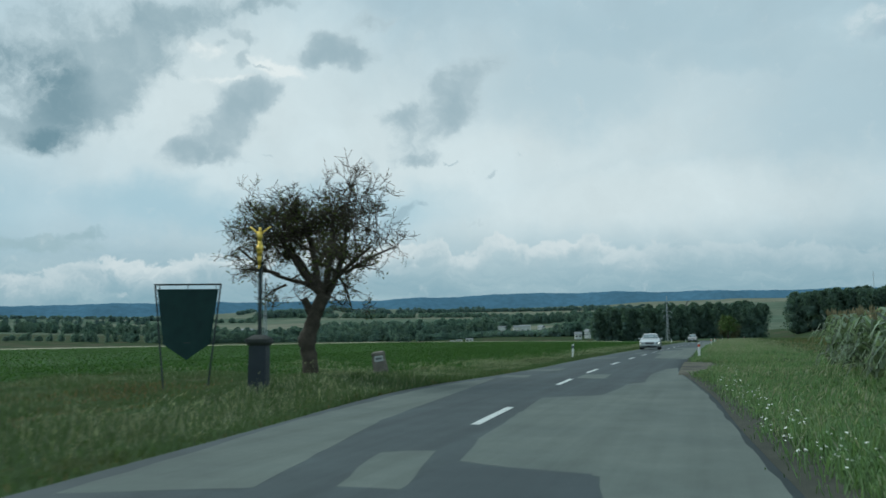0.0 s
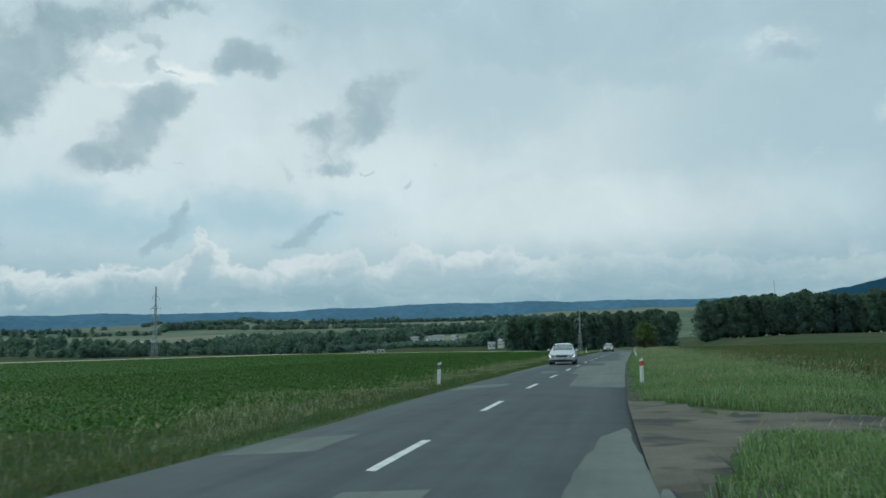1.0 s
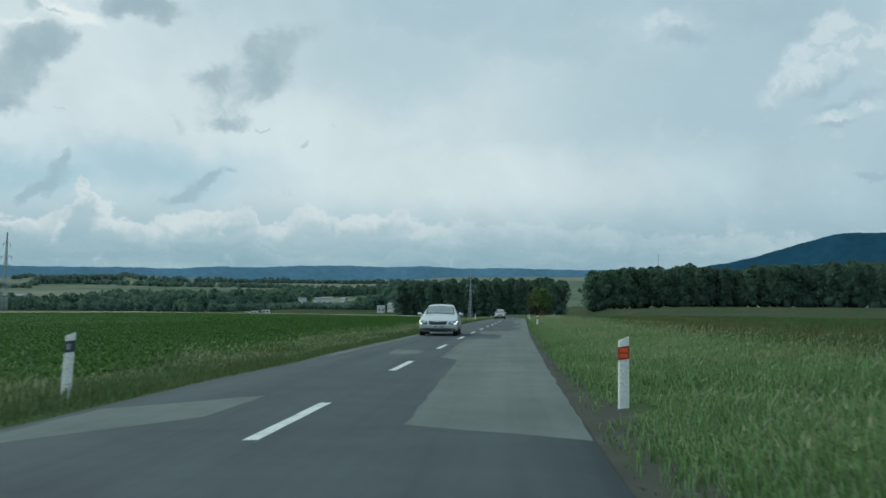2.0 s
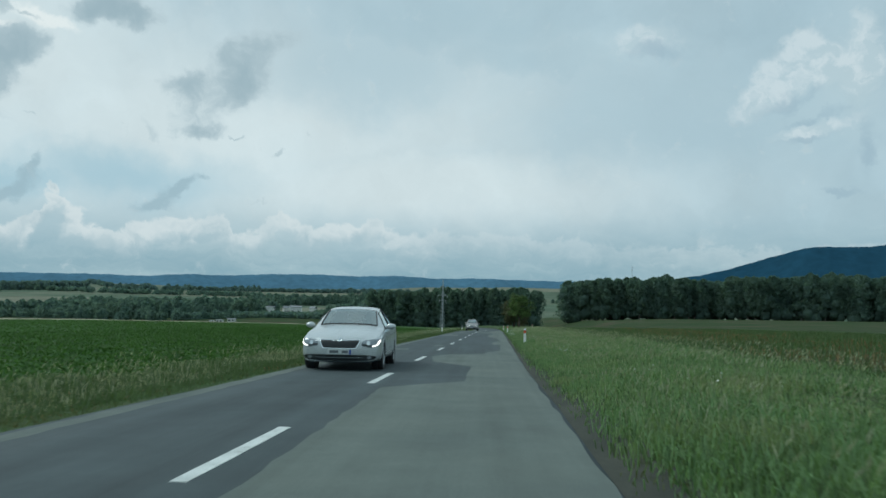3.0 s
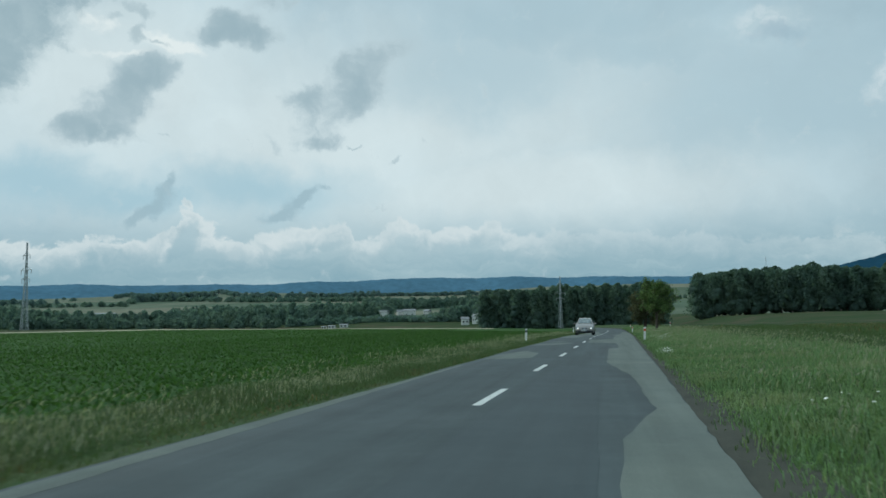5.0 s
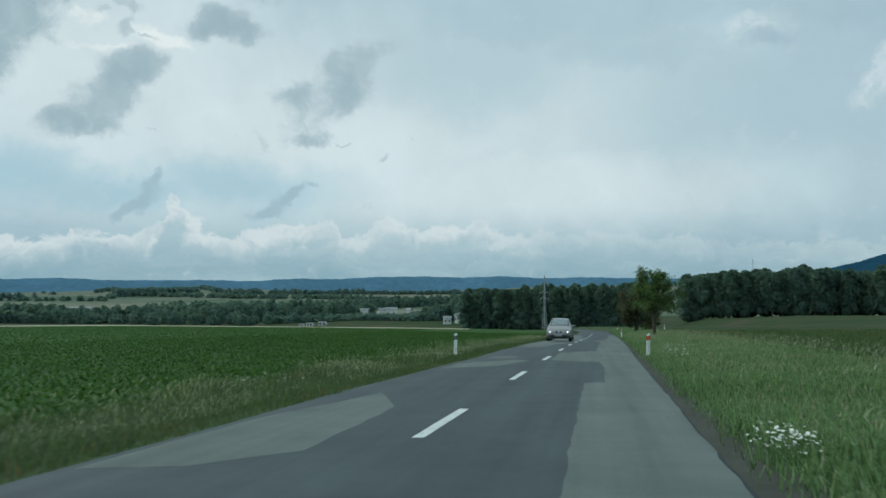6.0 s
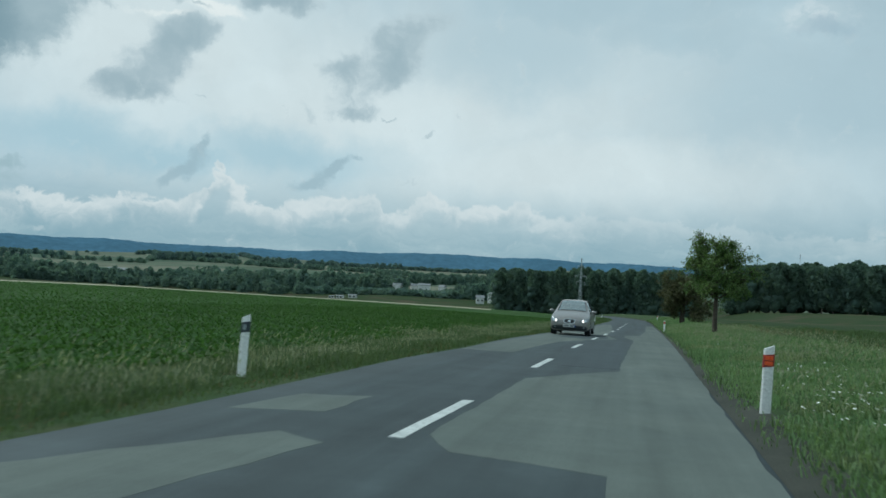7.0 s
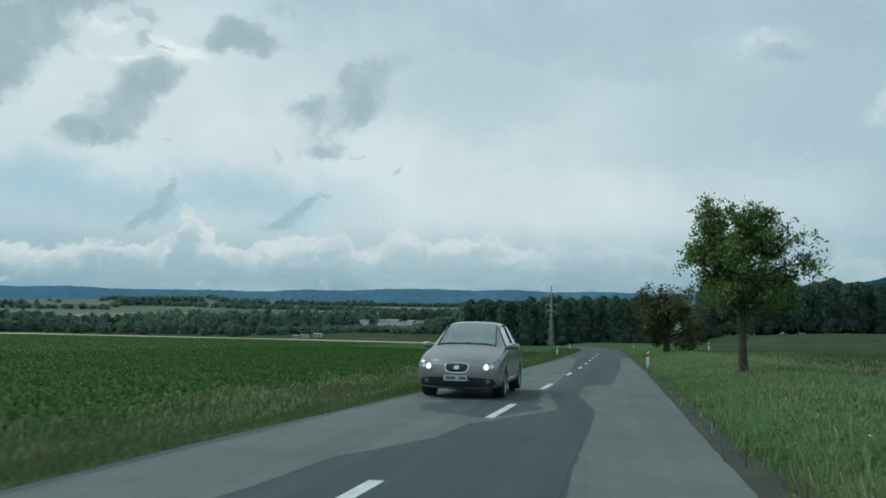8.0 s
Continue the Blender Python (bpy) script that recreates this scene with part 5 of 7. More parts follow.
def house(x, y, w, d, h, roof, rz, walls, roofs, label, windows=3):
    t = empty("house", x, y, float(ground_z(x, y)) - 0.3, rz)
    bm = bmesh.new()
    box(bm, 0, 0, h / 2, w, d, h, 0.05)
    part("wall", bm, walls, t)
    bm = bmesh.new()
    o = 0.5
    pts = [(-w / 2 - o, -d / 2 - o, h - 0.1), (w / 2 + o, -d / 2 - o, h - 0.1), (w / 2 + o, d / 2 + o, h - 0.1), (-w / 2 - o, d / 2 + o, h - 0.1), (-w / 2 - o, 0, h + roof), (w / 2 + o, 0, h + roof)]
    v = [bm.verts.new(p) for p in pts]
    for f in ((0, 1, 5, 4), (2, 3, 4, 5), (0, 4, 3), (1, 2, 5), (3, 2, 1, 0)):
        bm.faces.new([v[k] for k in f])
    part("roof", bm, roofs, t)
    for k in range(windows):
        bm = bmesh.new()
        box(bm, (k + 0.5) / windows * w - w / 2, -d / 2 - 0.01, h * 0.55, min(1.6, w / windows * 0.45), 0.12, 1.4, 0.02)
        part("window", bm, M["pane"], t)
    return tagged(t, label, "house", "village houses")


W, Gy, RR, RG = M["wall_white"], M["wall_grey"], M["roof_red"], M["roof_grey"]
for args in (
    (-255, 837, 4, 6, 2.2, 0.5, 8, W, RG, "small white shed by the village road", 2),
    (-248, 839, 6, 6, 2.4, 0.6, 4, W, RG, "small white workshop by the village road", 2),
    (-239, 847, 7, 6, 2.6, 0.8, 6, W, RG, "low white garage by the village road", 2),
    (-236, 983, 9, 6, 9.5, 1.6, -12, W, RG, "white house front between dark trees", 2),
    (-222, 997, 6, 6, 8.6, 2.4, 30, W, RG, "white house gable between dark trees", 2),
    (-210, 994, 13, 6, 10.0, 1.8, 6, W, RG, "wide white house between dark trees", 2),
    (-193, 1008, 7, 6, 9.0, 2.2, -25, W, RG, "white house with pale roof between trees", 2),
    (-129, 878, 7, 6, 5.6, 2.2, 14, W, RG, "white two-storey house at the wood's edge", 2),
    (-121, 894, 5, 6, 7.4, 2.6, -20, W, RG, "tall pale house at the wood's edge", 2),
    (-152, 1150, 12, 9, 13.0, 4.5, -15, Gy, RR, "grey house with red roof behind the trees", 3),
    (-40, 905, 7, 7, 17.0, 3.0, 0, Gy, RR, "tall grey house half hidden by trees", 2),
    (-640, 950, 44, 16, 5.0, 2.4, 18, Gy, RG, "long grey farm shed with a pale roof", 6),
    (-800, 1330, 36, 16, 8.0, 3.0, 8, Gy, RG, "large grey barn on the slope", 5),
):
    house(*args)


# ------------------------------------------------------------------ cars
M["paint_silver"] = material("silver_paint", ((0.3, (0.52, 0.56, 0.57)), (0.7, (0.58, 0.62, 0.63))), 1.0, 0.32, 300.0, 0.02, 0.001, metal=0.35, coat=0.6)
M["paint_grey"] = material("warm_grey_paint", ((0.3, (0.24, 0.235, 0.225)), (0.7, (0.29, 0.28, 0.27))), 1.0, 0.34, 300.0, 0.02, 0.001, metal=0.4, coat=0.6)
M["black_trim"] = plain("black_plastic", (0.019, 0.024, 0.027), 0.5)
M["rubber"] = plain("tyre_rubber", (0.026, 0.027, 0.029), 0.8)
M["alloy"] = plain("alloy_rim", (0.42, 0.45, 0.46), 0.3, 0.8)
M["chrome"] = plain("chrome", (0.70, 0.74, 0.75), 0.15, 1.0)
M["lamp_glass"] = plain("headlamp_glass", (0.30, 0.34, 0.36), 0.08, 0.4)
M["lamp_lit"] = plain("lit_lamp", (1.0, 1.0, 0.94), 0.3, 0.0, 1.3)
M["number_blue"] = plain("plate_blue", (0.02, 0.07, 0.38), 0.4)
M["cabin"] = plain("dark_cabin", (0.020, 0.024, 0.026), 0.85)


def glass():
    """A thin tinted pane: clear but for the mirror that grows at grazing angles."""
    m = bpy.data.materials.new("window_glass")
    m.use_nodes = True
    t = m.node_tree
    t.nodes.remove(t.nodes["Principled BSDF"])
    tr, gl, mx, fr = (t.nodes.new(k) for k in ("ShaderNodeBsdfTransparent", "ShaderNodeBsdfGlossy", "ShaderNodeMixShader", "ShaderNodeFresnel"))
    tr.inputs[0].default_value = (0.40, 0.52, 0.51, 1)
    gl.inputs["Roughness"].default_value = 0.03
    gl.inputs["Color"].default_value = (0.88, 0.97, 0.96, 1)
    fr.inputs[0].default_value = 1.5
    t.links.new(math_node(t, "ADD", fr.outputs[0], 0.34, clamp=True), mx.inputs[0])
    t.links.new(tr.outputs[0], mx.inputs[1])
    t.links.new(gl.outputs[0], mx.inputs[2])
    t.links.new(mx.outputs[0], t.nodes["Material Output"].inputs[0])
    return m


M["glass"] = glass()


def spline(xs, ys, q):
    """Smooth curve through the stations, without overshoot."""
    xs, ys, q = np.asarray(xs, float), np.asarray(ys, float), np.asarray(q, float)
    d = np.diff(ys) / np.diff(xs)
    m = np.zeros(len(xs))
    m[0], m[-1] = d[0], d[-1]
    for k in range(1, len(xs) - 1):
        m[k] = 0 if d[k - 1] * d[k] <= 0 else 2 * d[k - 1] * d[k] / (d[k - 1] + d[k])
    i = np.clip(np.searchsorted(xs, q, side="right") - 1, 0, len(xs) - 2)
    h = xs[i + 1] - xs[i]
    t = (q - xs[i]) / h
    return ys[i] * (1 + 2 * t) * (1 - t) ** 2 + m[i] * h * t * (1 - t) ** 2 + ys[i + 1] * t * t * (3 - 2 * t) + m[i + 1] * h * t * t * (t - 1)


def car(name, st, spec, paint, place, label):
    """A car with its nose at the origin, facing -y. st: stations of (y, half width, underside, shoulder, top, half width of the roof)."""
    t = bpy.data.objects.new(name, None)
    scene.collection.objects.link(t)
    L = st[-1][0]
    ys = np.unique(np.concatenate([np.linspace(0, 0.12, 7), np.arange(0.12, 0.9, 0.035), np.arange(0.9, L - 0.1, 0.055), np.linspace(L - 0.1, L, 5)]).round(4))
    sy = [s[0] for s in st]
    W, B, S, T, R = (spline(sy, [s[k] for s in st], ys) for k in range(1, 6))
    rings = []
    for y, w, b, sh, tp, r in zip(ys, W, B, S, T, R):
        key = [(0, b), (0.80 * w, b), (0.955 * w, b + 0.05), (0.992 * w, b + 0.18), (w, b + 0.42 * (sh - b)), (0.995 * w, b + 0.75 * (sh - b)), (0.955 * w, sh), (0.45 * 0.955 * w + 0.55 * r, sh + 0.55 * (tp - sh - 0.05)), (r, tp - 0.055), (0.72 * r, tp - 0.012), (0, tp)]
        pts, lev = [], []
        for k, (p, q) in enumerate(zip(key, key[1:])):
            n = (2, 2, 2, 4, 4, 3, 3, 3, 3, 4)[k]
            for j in range(n):
                f = j / n
                pts.append((p[0] + (q[0] - p[0]) * f, p[1] + (q[1] - p[1]) * f))
                lev.append(k + f)
        pts.append(key[-1])
        lev.append(10)
        rings.append(([(x, y, z) for x, z in pts], lev))
    lev = np.array(rings[0][1])
    P = np.array([r[0] for r in rings])  # station, level, xyz
    # round the shape a little along the section
    for _ in range(2):
        P[:, 1:-1, 0] = 0.5 * P[:, 1:-1, 0] + 0.25 * (P[:, :-2, 0] + P[:, 2:, 0])
        P[:, 1:-1, 2] = 0.5 * P[:, 1:-1, 2] + 0.25 * (P[:, :-2, 2] + P[:, 2:, 2])
    axles, rw = spec["axles"], spec["wheel"]
    arch = rw + 0.045
    n, m = P.shape[:2]
    full = np.concatenate([P, (P * np.array([-1, 1, 1]))[:, ::-1][:, 1:]], 1)
    levels = np.concatenate([lev, lev[::-1][1:]])
    m2 = full.shape[1]
    cen = (full[:-1, :-1] + full[1:, :-1] + full[1:, 1:] + full[:-1, 1:]) / 4
    kind = {}
    ws0, ws1, rw0, rw1 = spec["screen"] + spec["rear"]
    for i in range(n - 1):
        for j in range(m2 - 1):
            x, y, z = cen[i, j]
            lv = (levels[j] + levels[j + 1]) / 2
            near = min(math.hypot(y - a, z - rw) for a in axles)
            k = "body"
            if near < arch and lv < 5.6 and lv > 0.9:
                k = None
            elif lv > 8.35 and ws0 < y < ws1:
                k = "windscreen"
            elif lv > 8.35 and rw0 < y < rw1:
                k = "rear_window"
            elif 6.3 < lv < 8.0:
                for q, (a, b) in enumerate(spec["side"]):
                    if a + 0.30 * (lv - 6.3) / 1.7 * (1 if q == 0 else 0.1) < y < b - 0.25 * (lv - 6.3) / 1.7 * (1 if q == len(spec["side"]) - 1 else 0.0):
                        k = "side_window%d%d" % (q, x > 0)
            kind.setdefault(k, []).append((i, j))
    snap = full.copy()
    for i in range(n):
        for j in range(m2):
            if 0.9 < levels[j] < 5.7:
                for a in axles:
                    dy, dz = full[i, j, 1] - a, full[i, j, 2] - rw
                    d = math.hypot(dy, dz)
                    if arch - 0.03 < d < arch + 0.03:
                        snap[i, j, 1], snap[i, j, 2] = a + dy * arch / d, rw + dz * arch / d

    # the nose: a slightly bowed front between both sides of the first section
    cols = 44
    q = np.linspace(1, -1, cols + 1)
    nose = np.stack([np.stack([P[0, j, 0] * q, P[0, j, 1] - spec["bow"] * (P[0, j, 0] / P[0, :, 0].max()) * (1 - q ** 2) * math.sin(math.pi * min(1, max(0, (P[0, j, 2] - P[0, 0, 2]) / (P[0, -1, 2] - P[0, 0, 2])))) ** 0.4, 0 * q + P[0, j, 2]], -1) for j in range(m)])
    nose = np.stack([np.array([np.interp(f, np.arange(m), nose[:, c, k]) for k in range(3)]) for f in np.linspace(0, m - 1, m * 2) for c in range(cols + 1)]).reshape(m * 2, cols + 1, 3)
    quads = {}
    for k, fs in kind.items():
        quads[k] = [(snap[i, j], snap[i, j + 1], snap[i + 1, j + 1], snap[i + 1, j]) for i, j in fs]
    quads["body"] += [(nose[a, c], nose[a, c + 1], nose[a + 1, c + 1], nose[a + 1, c]) for a in range(m * 2 - 1) for c in range(cols) if nose[a + 1, 0, 0] + nose[a, 0, 0] > 0.002]

    def skin(faces, off=0.0, test=None):
        bm = bmesh.new()
        for q4 in faces:
            if test is None or test(*(sum(q4) / 4)):
                bm.faces.new([bm.verts.new(v) for v in q4])
        bmesh.ops.remove_doubles(bm, verts=bm.verts, dist=0.0005)
        bmesh.ops.recalc_face_normals(bm, faces=bm.faces)
        bm.normal_update()
        ctr = Vector((0, L / 2, 0.6))
        if off and len(bm.faces):
            out = sum((1 if (f.calc_center_median() - ctr).dot(f.normal) > 0 else -1) for f in bm.faces)
            if out < 0:
                bmesh.ops.reverse_faces(bm, faces=bm.faces)
                bm.normal_update()
            for v in bm.verts:
                v.co += v.normal * off
        return bm

    faces = quads["body"]
    bm = skin(faces)
    bm.faces.new([bm.verts.new(snap[n - 1, j]) for j in range(m2 - 1)])
    bmesh.ops.remove_doubles(bm, verts=bm.verts, dist=0.0005)
    bmesh.ops.recalc_face_normals(bm, faces=bm.faces)
    body = part("body", bm, paint, t, smooth=True)
    for k in kind:
        if k and k != "body":
            nm = "side_window" if k.startswith("side") else k
            p = part(nm, skin(quads[k], -0.004), M["glass"], t, smooth=True)
            p.visible_shadow = False
    # cabin behind the glass
    c0, c1 = spec["cabin"]
    bm = bmesh.new()
    box(bm, 0, (c0 + c1) / 2, 0.52, 1.45, c1 - c0, 0.5, 0.05)
    box(bm, 0, c0 + 0.18, spec["belt"] - 0.04, 1.36, 0.36, 0.16, 0.05)
    part("cabin_floor", bm, M["cabin"], t)
    for x in (-0.37, 0.37):
        for y in (c0 + 0.95, c0 + 1.75):
            bm = bmesh.new()
            box(bm, x, y, spec["belt"] - 0.02, 0.48, 0.14, 0.50, 0.06)
            box(bm, x, y + 0.02, spec["belt"] + 0.30, 0.26, 0.10, 0.18, 0.04)
            part("seat", bm, M["cabin"], t)
    # wheels
    for a in axles:
        for sx in (-1, 1):
            x = sx * spec["track"]
            bm = bmesh.new()
            rr = [(rw - 0.06, 0.100), (rw - 0.015, 0.112), (rw, 0.085), (rw, -0.085), (rw - 0.015, -0.112), (rw - 0.06, -0.100), (rw * 0.66, -0.095), (rw * 0.66, 0.095)]
            loft(bm, [[(x + o, a + r * math.cos(k * 0.19635), rw + r * math.sin(k * 0.19635)) for r, o in rr] for k in range(33)], False)
            wheel = part("wheel", bm, M["rubber"], t, "black rubber tyre", smooth=True)
            bm = bmesh.new()
            loft(bm, [[(x + o, a + r * math.cos(k * 0.19635), rw + r * math.sin(k * 0.19635)) for r, o in ((rw * 0.67, 0.10 * sx), (rw * 0.62, 0.085 * sx), (rw * 0.62, -0.02 * sx), (rw * 0.67, -0.03 * sx))] for k in range(33)], False)
            for q in range(spec["spokes"]):
                g = q * 6.28319 / spec["spokes"]
                vs = box(bm, 0, 0, rw * 0.36, 0.03, 0.055, rw * 0.58, 0.008)
                bmesh.ops.rotate(bm, cent=(0, 0, 0), matrix=Matrix.Rotation(g, 3, "X"), verts=vs)
                bmesh.ops.translate(bm, vec=(x + 0.075 * sx, a, rw), verts=vs)
            rod(bm, (x + 0.05 * sx, a, rw), (x + 0.095 * sx, a, rw), rw * 0.2, rw * 0.16, 12)
            part("rim", bm, M["alloy"], wheel, "silver alloy rim")
            bm = bmesh.new()
            rod(bm, (x - 0.13 * sx, a, rw), (x - 0.02 * sx, a, rw), arch, arch, 24)
            part("wheel_well", bm, M["black_trim"], wheel)
    # front details lie on the skin: seek the foremost point of the body over (x, z)
    tri = np.array([t3 for q4 in faces if sum(v[1] for v in q4) / 4 < 0.75 for t3 in ((q4[0], q4[1], q4[2]), (q4[0], q4[2], q4[3]))])
    A, E1, E2 = tri[:, 0], tri[:, 1] - tri[:, 0], tri[:, 2] - tri[:, 0]
    den = E1[:, 0] * E2[:, 2] - E1[:, 2] * E2[:, 0]
    ok = np.abs(den) > 1e-9
    A, E1, E2, den = A[ok], E1[ok], E2[ok], den[ok]
    N = np.cross(E1, E2)
    N = N / np.linalg.norm(N, axis=1)[:, None] * np.where(N[:, 1] > 0, -1, 1)[:, None]

    def on_front(x, z, off):
        dx, dz = x - A[:, 0], z - A[:, 2]
        u = (dx * E2[:, 2] - dz * E2[:, 0]) / den
        v = (E1[:, 0] * dz - E1[:, 2] * dx) / den
        hit = (u > -1e-3) & (v > -1e-3) & (u + v < 1.002)
        if not hit.any():
            return None
        yy = np.where(hit, A[:, 1] + u * E1[:, 1] + v * E2[:, 1], 99)
        k = int(np.argmin(yy))
        return Vector((x, yy[k], z)) + Vector(N[k]) * off

    def decal(nm, outline, mt, off, sx=1):
        bm = bmesh.new()
        f = bm.faces.new([bm.verts.new((x * sx, 0, z)) for x, z in outline])
        bmesh.ops.triangulate(bm, faces=[f])
        for _ in range(6):
            long = [e for e in bm.edges if e.calc_length() > 0.03]
            if not long:
                break
            bmesh.ops.subdivide_edges(bm, edges=long, cuts=1)
            bmesh.ops.triangulate(bm, faces=[f for f in bm.faces if len(f.verts) > 3])
        for v in list(bm.verts):
            p = on_front(v.co.x, v.co.z, off)
            if p is None:
                bm.verts.remove(v)
            else:
                v.co = p
        bmesh.ops.recalc_face_normals(bm, faces=bm.faces)
        if sum(f.normal.y for f in bm.faces) > 0:
            bmesh.ops.reverse_faces(bm, faces=bm.faces)
        return part(nm, bm, mt, t, smooth=True)

    for nm, mt, off, outline, twin in spec["front"]:
        for sx in (-1, 1) if twin else (1,):
            decal(nm, outline, mt, off, sx)
    for nm, mt, off, test, twin in spec["shells"]:
        for sx in (-1, 1) if twin else (0,):
            bm = skin(faces, off, lambda x, y, z: test(x, y, z) and (not sx or x * sx > 0))
            if len(bm.faces):
                part(nm, bm, mt, t, smooth=True)
    # dark lining under the roof and behind the doors
    part("cabin_lining", skin(faces, -0.03, lambda x, y, z: z > 0.6 and c0 - 0.1 < y < c1 + 0.3), M["cabin"], t)

    def on_side(y, lv, sx, off=0.0):
        i = np.interp(y, ys, np.arange(len(ys)))
        i0 = min(int(i), len(ys) - 2)
        row = P[i0] * (1 - i + i0) + P[i0 + 1] * (i - i0)
        x, z = np.interp(lv, lev, row[:, 0]), np.interp(lv, lev, row[:, 2])
        return Vector((sx * (x + off), y, z))

    # seals round the windows hide their cut edges; rolled edges round the wheel arches
    for sx in (-1, 1):
        for q, (y0, y1) in enumerate(spec["side"]):
            lean0, lean1 = (0.30 if q == 0 else 0.03), (0.25 if q == len(spec["side"]) - 1 else 0.0)
            ring = [(y0 + lean0 * f, 6.25 + 1.8 * f) for f in (0, 0.25, 0.5, 0.75, 1)] + [(y1 - lean1 * f, 6.25 + 1.8 * f) for f in (1, 0.75, 0.5, 0.25, 0)]
            pts = [on_side(y, lv, sx, 0.002) for y, lv in ring]
            bm = bmesh.new()
            for p, q2 in zip(pts, pts[1:] + pts[:1]):
                rod(bm, p, q2, 0.017, 0.017, 6)
            part("window_seal", bm, M["black_trim"], t, smooth=True)
        for a in axles:
            bm = bmesh.new()
            last = None
            for k in range(19):
                g = math.radians(-14 + 208 * k / 18)
                y, z = a + (arch + 0.004) * math.cos(g), rw + (arch + 0.004) * math.sin(g)
                side = lev < 6.1
                f = float(np.interp(y, ys, np.arange(len(ys))))
                i = min(int(f), len(ys) - 2)
                row = P[i] * (1 - f + i) + P[i + 1] * (f - i)
                x = float(np.interp(z, row[side, 2], row[side, 0]))
                p = Vector((sx * (max(x, 0.93 * float(np.interp(y, ys, W))) - 0.014), y, z))
                if last is not None:
                    rod(bm, last, p, 0.022, 0.022, 8)
                last = p
            part("arch_edge", bm, paint, t, smooth=True)
    mid_y = (ys[1:] + ys[:-1]) / 2
    i0 = int(np.argmax(mid_y > ws0))
    i1 = int(np.argmax(mid_y > ws1))
    bm = bmesh.new()
    pts = [full[i0, j] for j in range(m2) if levels[j] > 8.2]
    for p, q2 in zip(pts, pts[1:]):
        rod(bm, Vector(p) + Vector((0, 0, 0.004)), Vector(q2) + Vector((0, 0, 0.004)), 0.020, 0.020, 6)
    for ends in (0, -1):
        js = [j for j in range(m2) if levels[j] > 8.2]
        for i in range(i0, i1):
            rod(bm, full[i, js[ends]], full[i + 1, js[ends]], 0.016, 0.016, 6)
    part("windscreen_seal", bm, M["black_trim"], t, smooth=True)
    # number plate as plain bars
    pz = spec["plate"]
    py = on_front(0, pz, 0.012).y
    bm = bmesh.new()
    box(bm, 0, py, pz, 0.53, 0.016, 0.115, 0.004)
    plate = part("number_plate", bm, M["plate_white"], t, "white number plate")
    bm = bmesh.new()
    box(bm, 0.245, py - 0.006, pz, 0.04, 0.012, 0.108, 0.002)
    part("blue_strip", bm, M["number_blue"], plate)
    for x, w in ((0.13, 0.14), (-0.12, 0.20)):
        bm = bmesh.new()
        box(bm, x, py - 0.0095, pz, w, 0.004, 0.06, 0.001)
        part("print_bar", bm, M["bar_grey"], plate)
    # mirrors and door handles
    mx, my, mz = spec["mirror"]
    for sx in (-1, 1):
        bm = bmesh.new()
        bmesh.ops.create_icosphere(bm, subdivisions=3, radius=1.0)
        for v in bm.verts:
            v.co = Vector((sx * (mx + 0.115 * v.co.x), my + (0.075 if v.co.y < 0 else 0.03) * v.co.y, mz + 0.075 * v.co.z))
        rod(bm, (sx * (mx - 0.16), my + 0.02, mz - 0.05), (sx * (mx - 0.04), my, mz - 0.03), 0.028, 0.03, 8)
        part("door_mirror", bm, paint, t, smooth=True)
        for hy, hz in spec["handles"]:
            i = int(np.argmin(np.abs(ys - hy)))
            j = int(np.argmin(np.abs(P[i, :, 2] - hz) + (P[i, :, 0] < 0.5) * 9))
            bm = bmesh.new()
            box(bm, sx * (P[i, j, 0] + 0.012), hy, hz, 0.03, 0.20, 0.035, 0.01)
            part("door_handle", bm, M["chrome"] if spec["chrome"] else paint, t)
    t.matrix_basis = place
    return tagged(t, label, "car")


def between(v, a, b):
    return a < v < b


SEDAN = [(0.0, 0.74, 0.20, 0.66, 0.715, 0.52), (0.05, 0.815, 0.19, 0.70, 0.755, 0.58), (0.16, 0.862, 0.19, 0.735, 0.80, 0.63), (0.40, 0.892, 0.185, 0.79, 0.865, 0.68), (0.80, 0.905, 0.18, 0.86, 0.94, 0.72), (1.10, 0.908, 0.18, 0.90, 0.99, 0.74),
         (1.30, 0.908, 0.18, 0.915, 1.03, 0.75), (1.55, 0.908, 0.18, 0.925, 1.16, 0.72), (2.02, 0.908, 0.18, 0.935, 1.40, 0.64), (2.40, 0.908, 0.18, 0.945, 1.47, 0.615), (2.9, 0.908, 0.18, 0.955, 1.485, 0.61), (3.4, 0.908, 0.18, 0.965, 1.455, 0.60),
         (3.85, 0.905, 0.19, 0.975, 1.35, 0.60), (4.30, 0.90, 0.20, 0.99, 1.12, 0.68), (4.55, 0.89, 0.22, 1.0, 1.08, 0.70), (4.75, 0.86, 0.26, 0.96, 1.05, 0.68), (4.81, 0.80, 0.30, 0.86, 0.93, 0.60), (4.838, 0.70, 0.36, 0.74, 0.80, 0.50)]


def disc(x, z, r, k=1.0, n=20):
    return [(x + r * math.cos(6.28319 * i / n), z + k * r * math.sin(6.28319 * i / n)) for i in range(n)]


def rounded(pts, times=2):
    """Cuts the corners of an outline."""
    for _ in range(times):
        pts = [(p[0] * (1 - f) + q[0] * f, p[1] * (1 - f) + q[1] * f) for p, q in zip(pts, pts[1:] + pts[:1]) for f in (0.22, 0.78)]
    return pts


def mirrored(half):
    return half + [(-x, z) for x, z in reversed(half)]


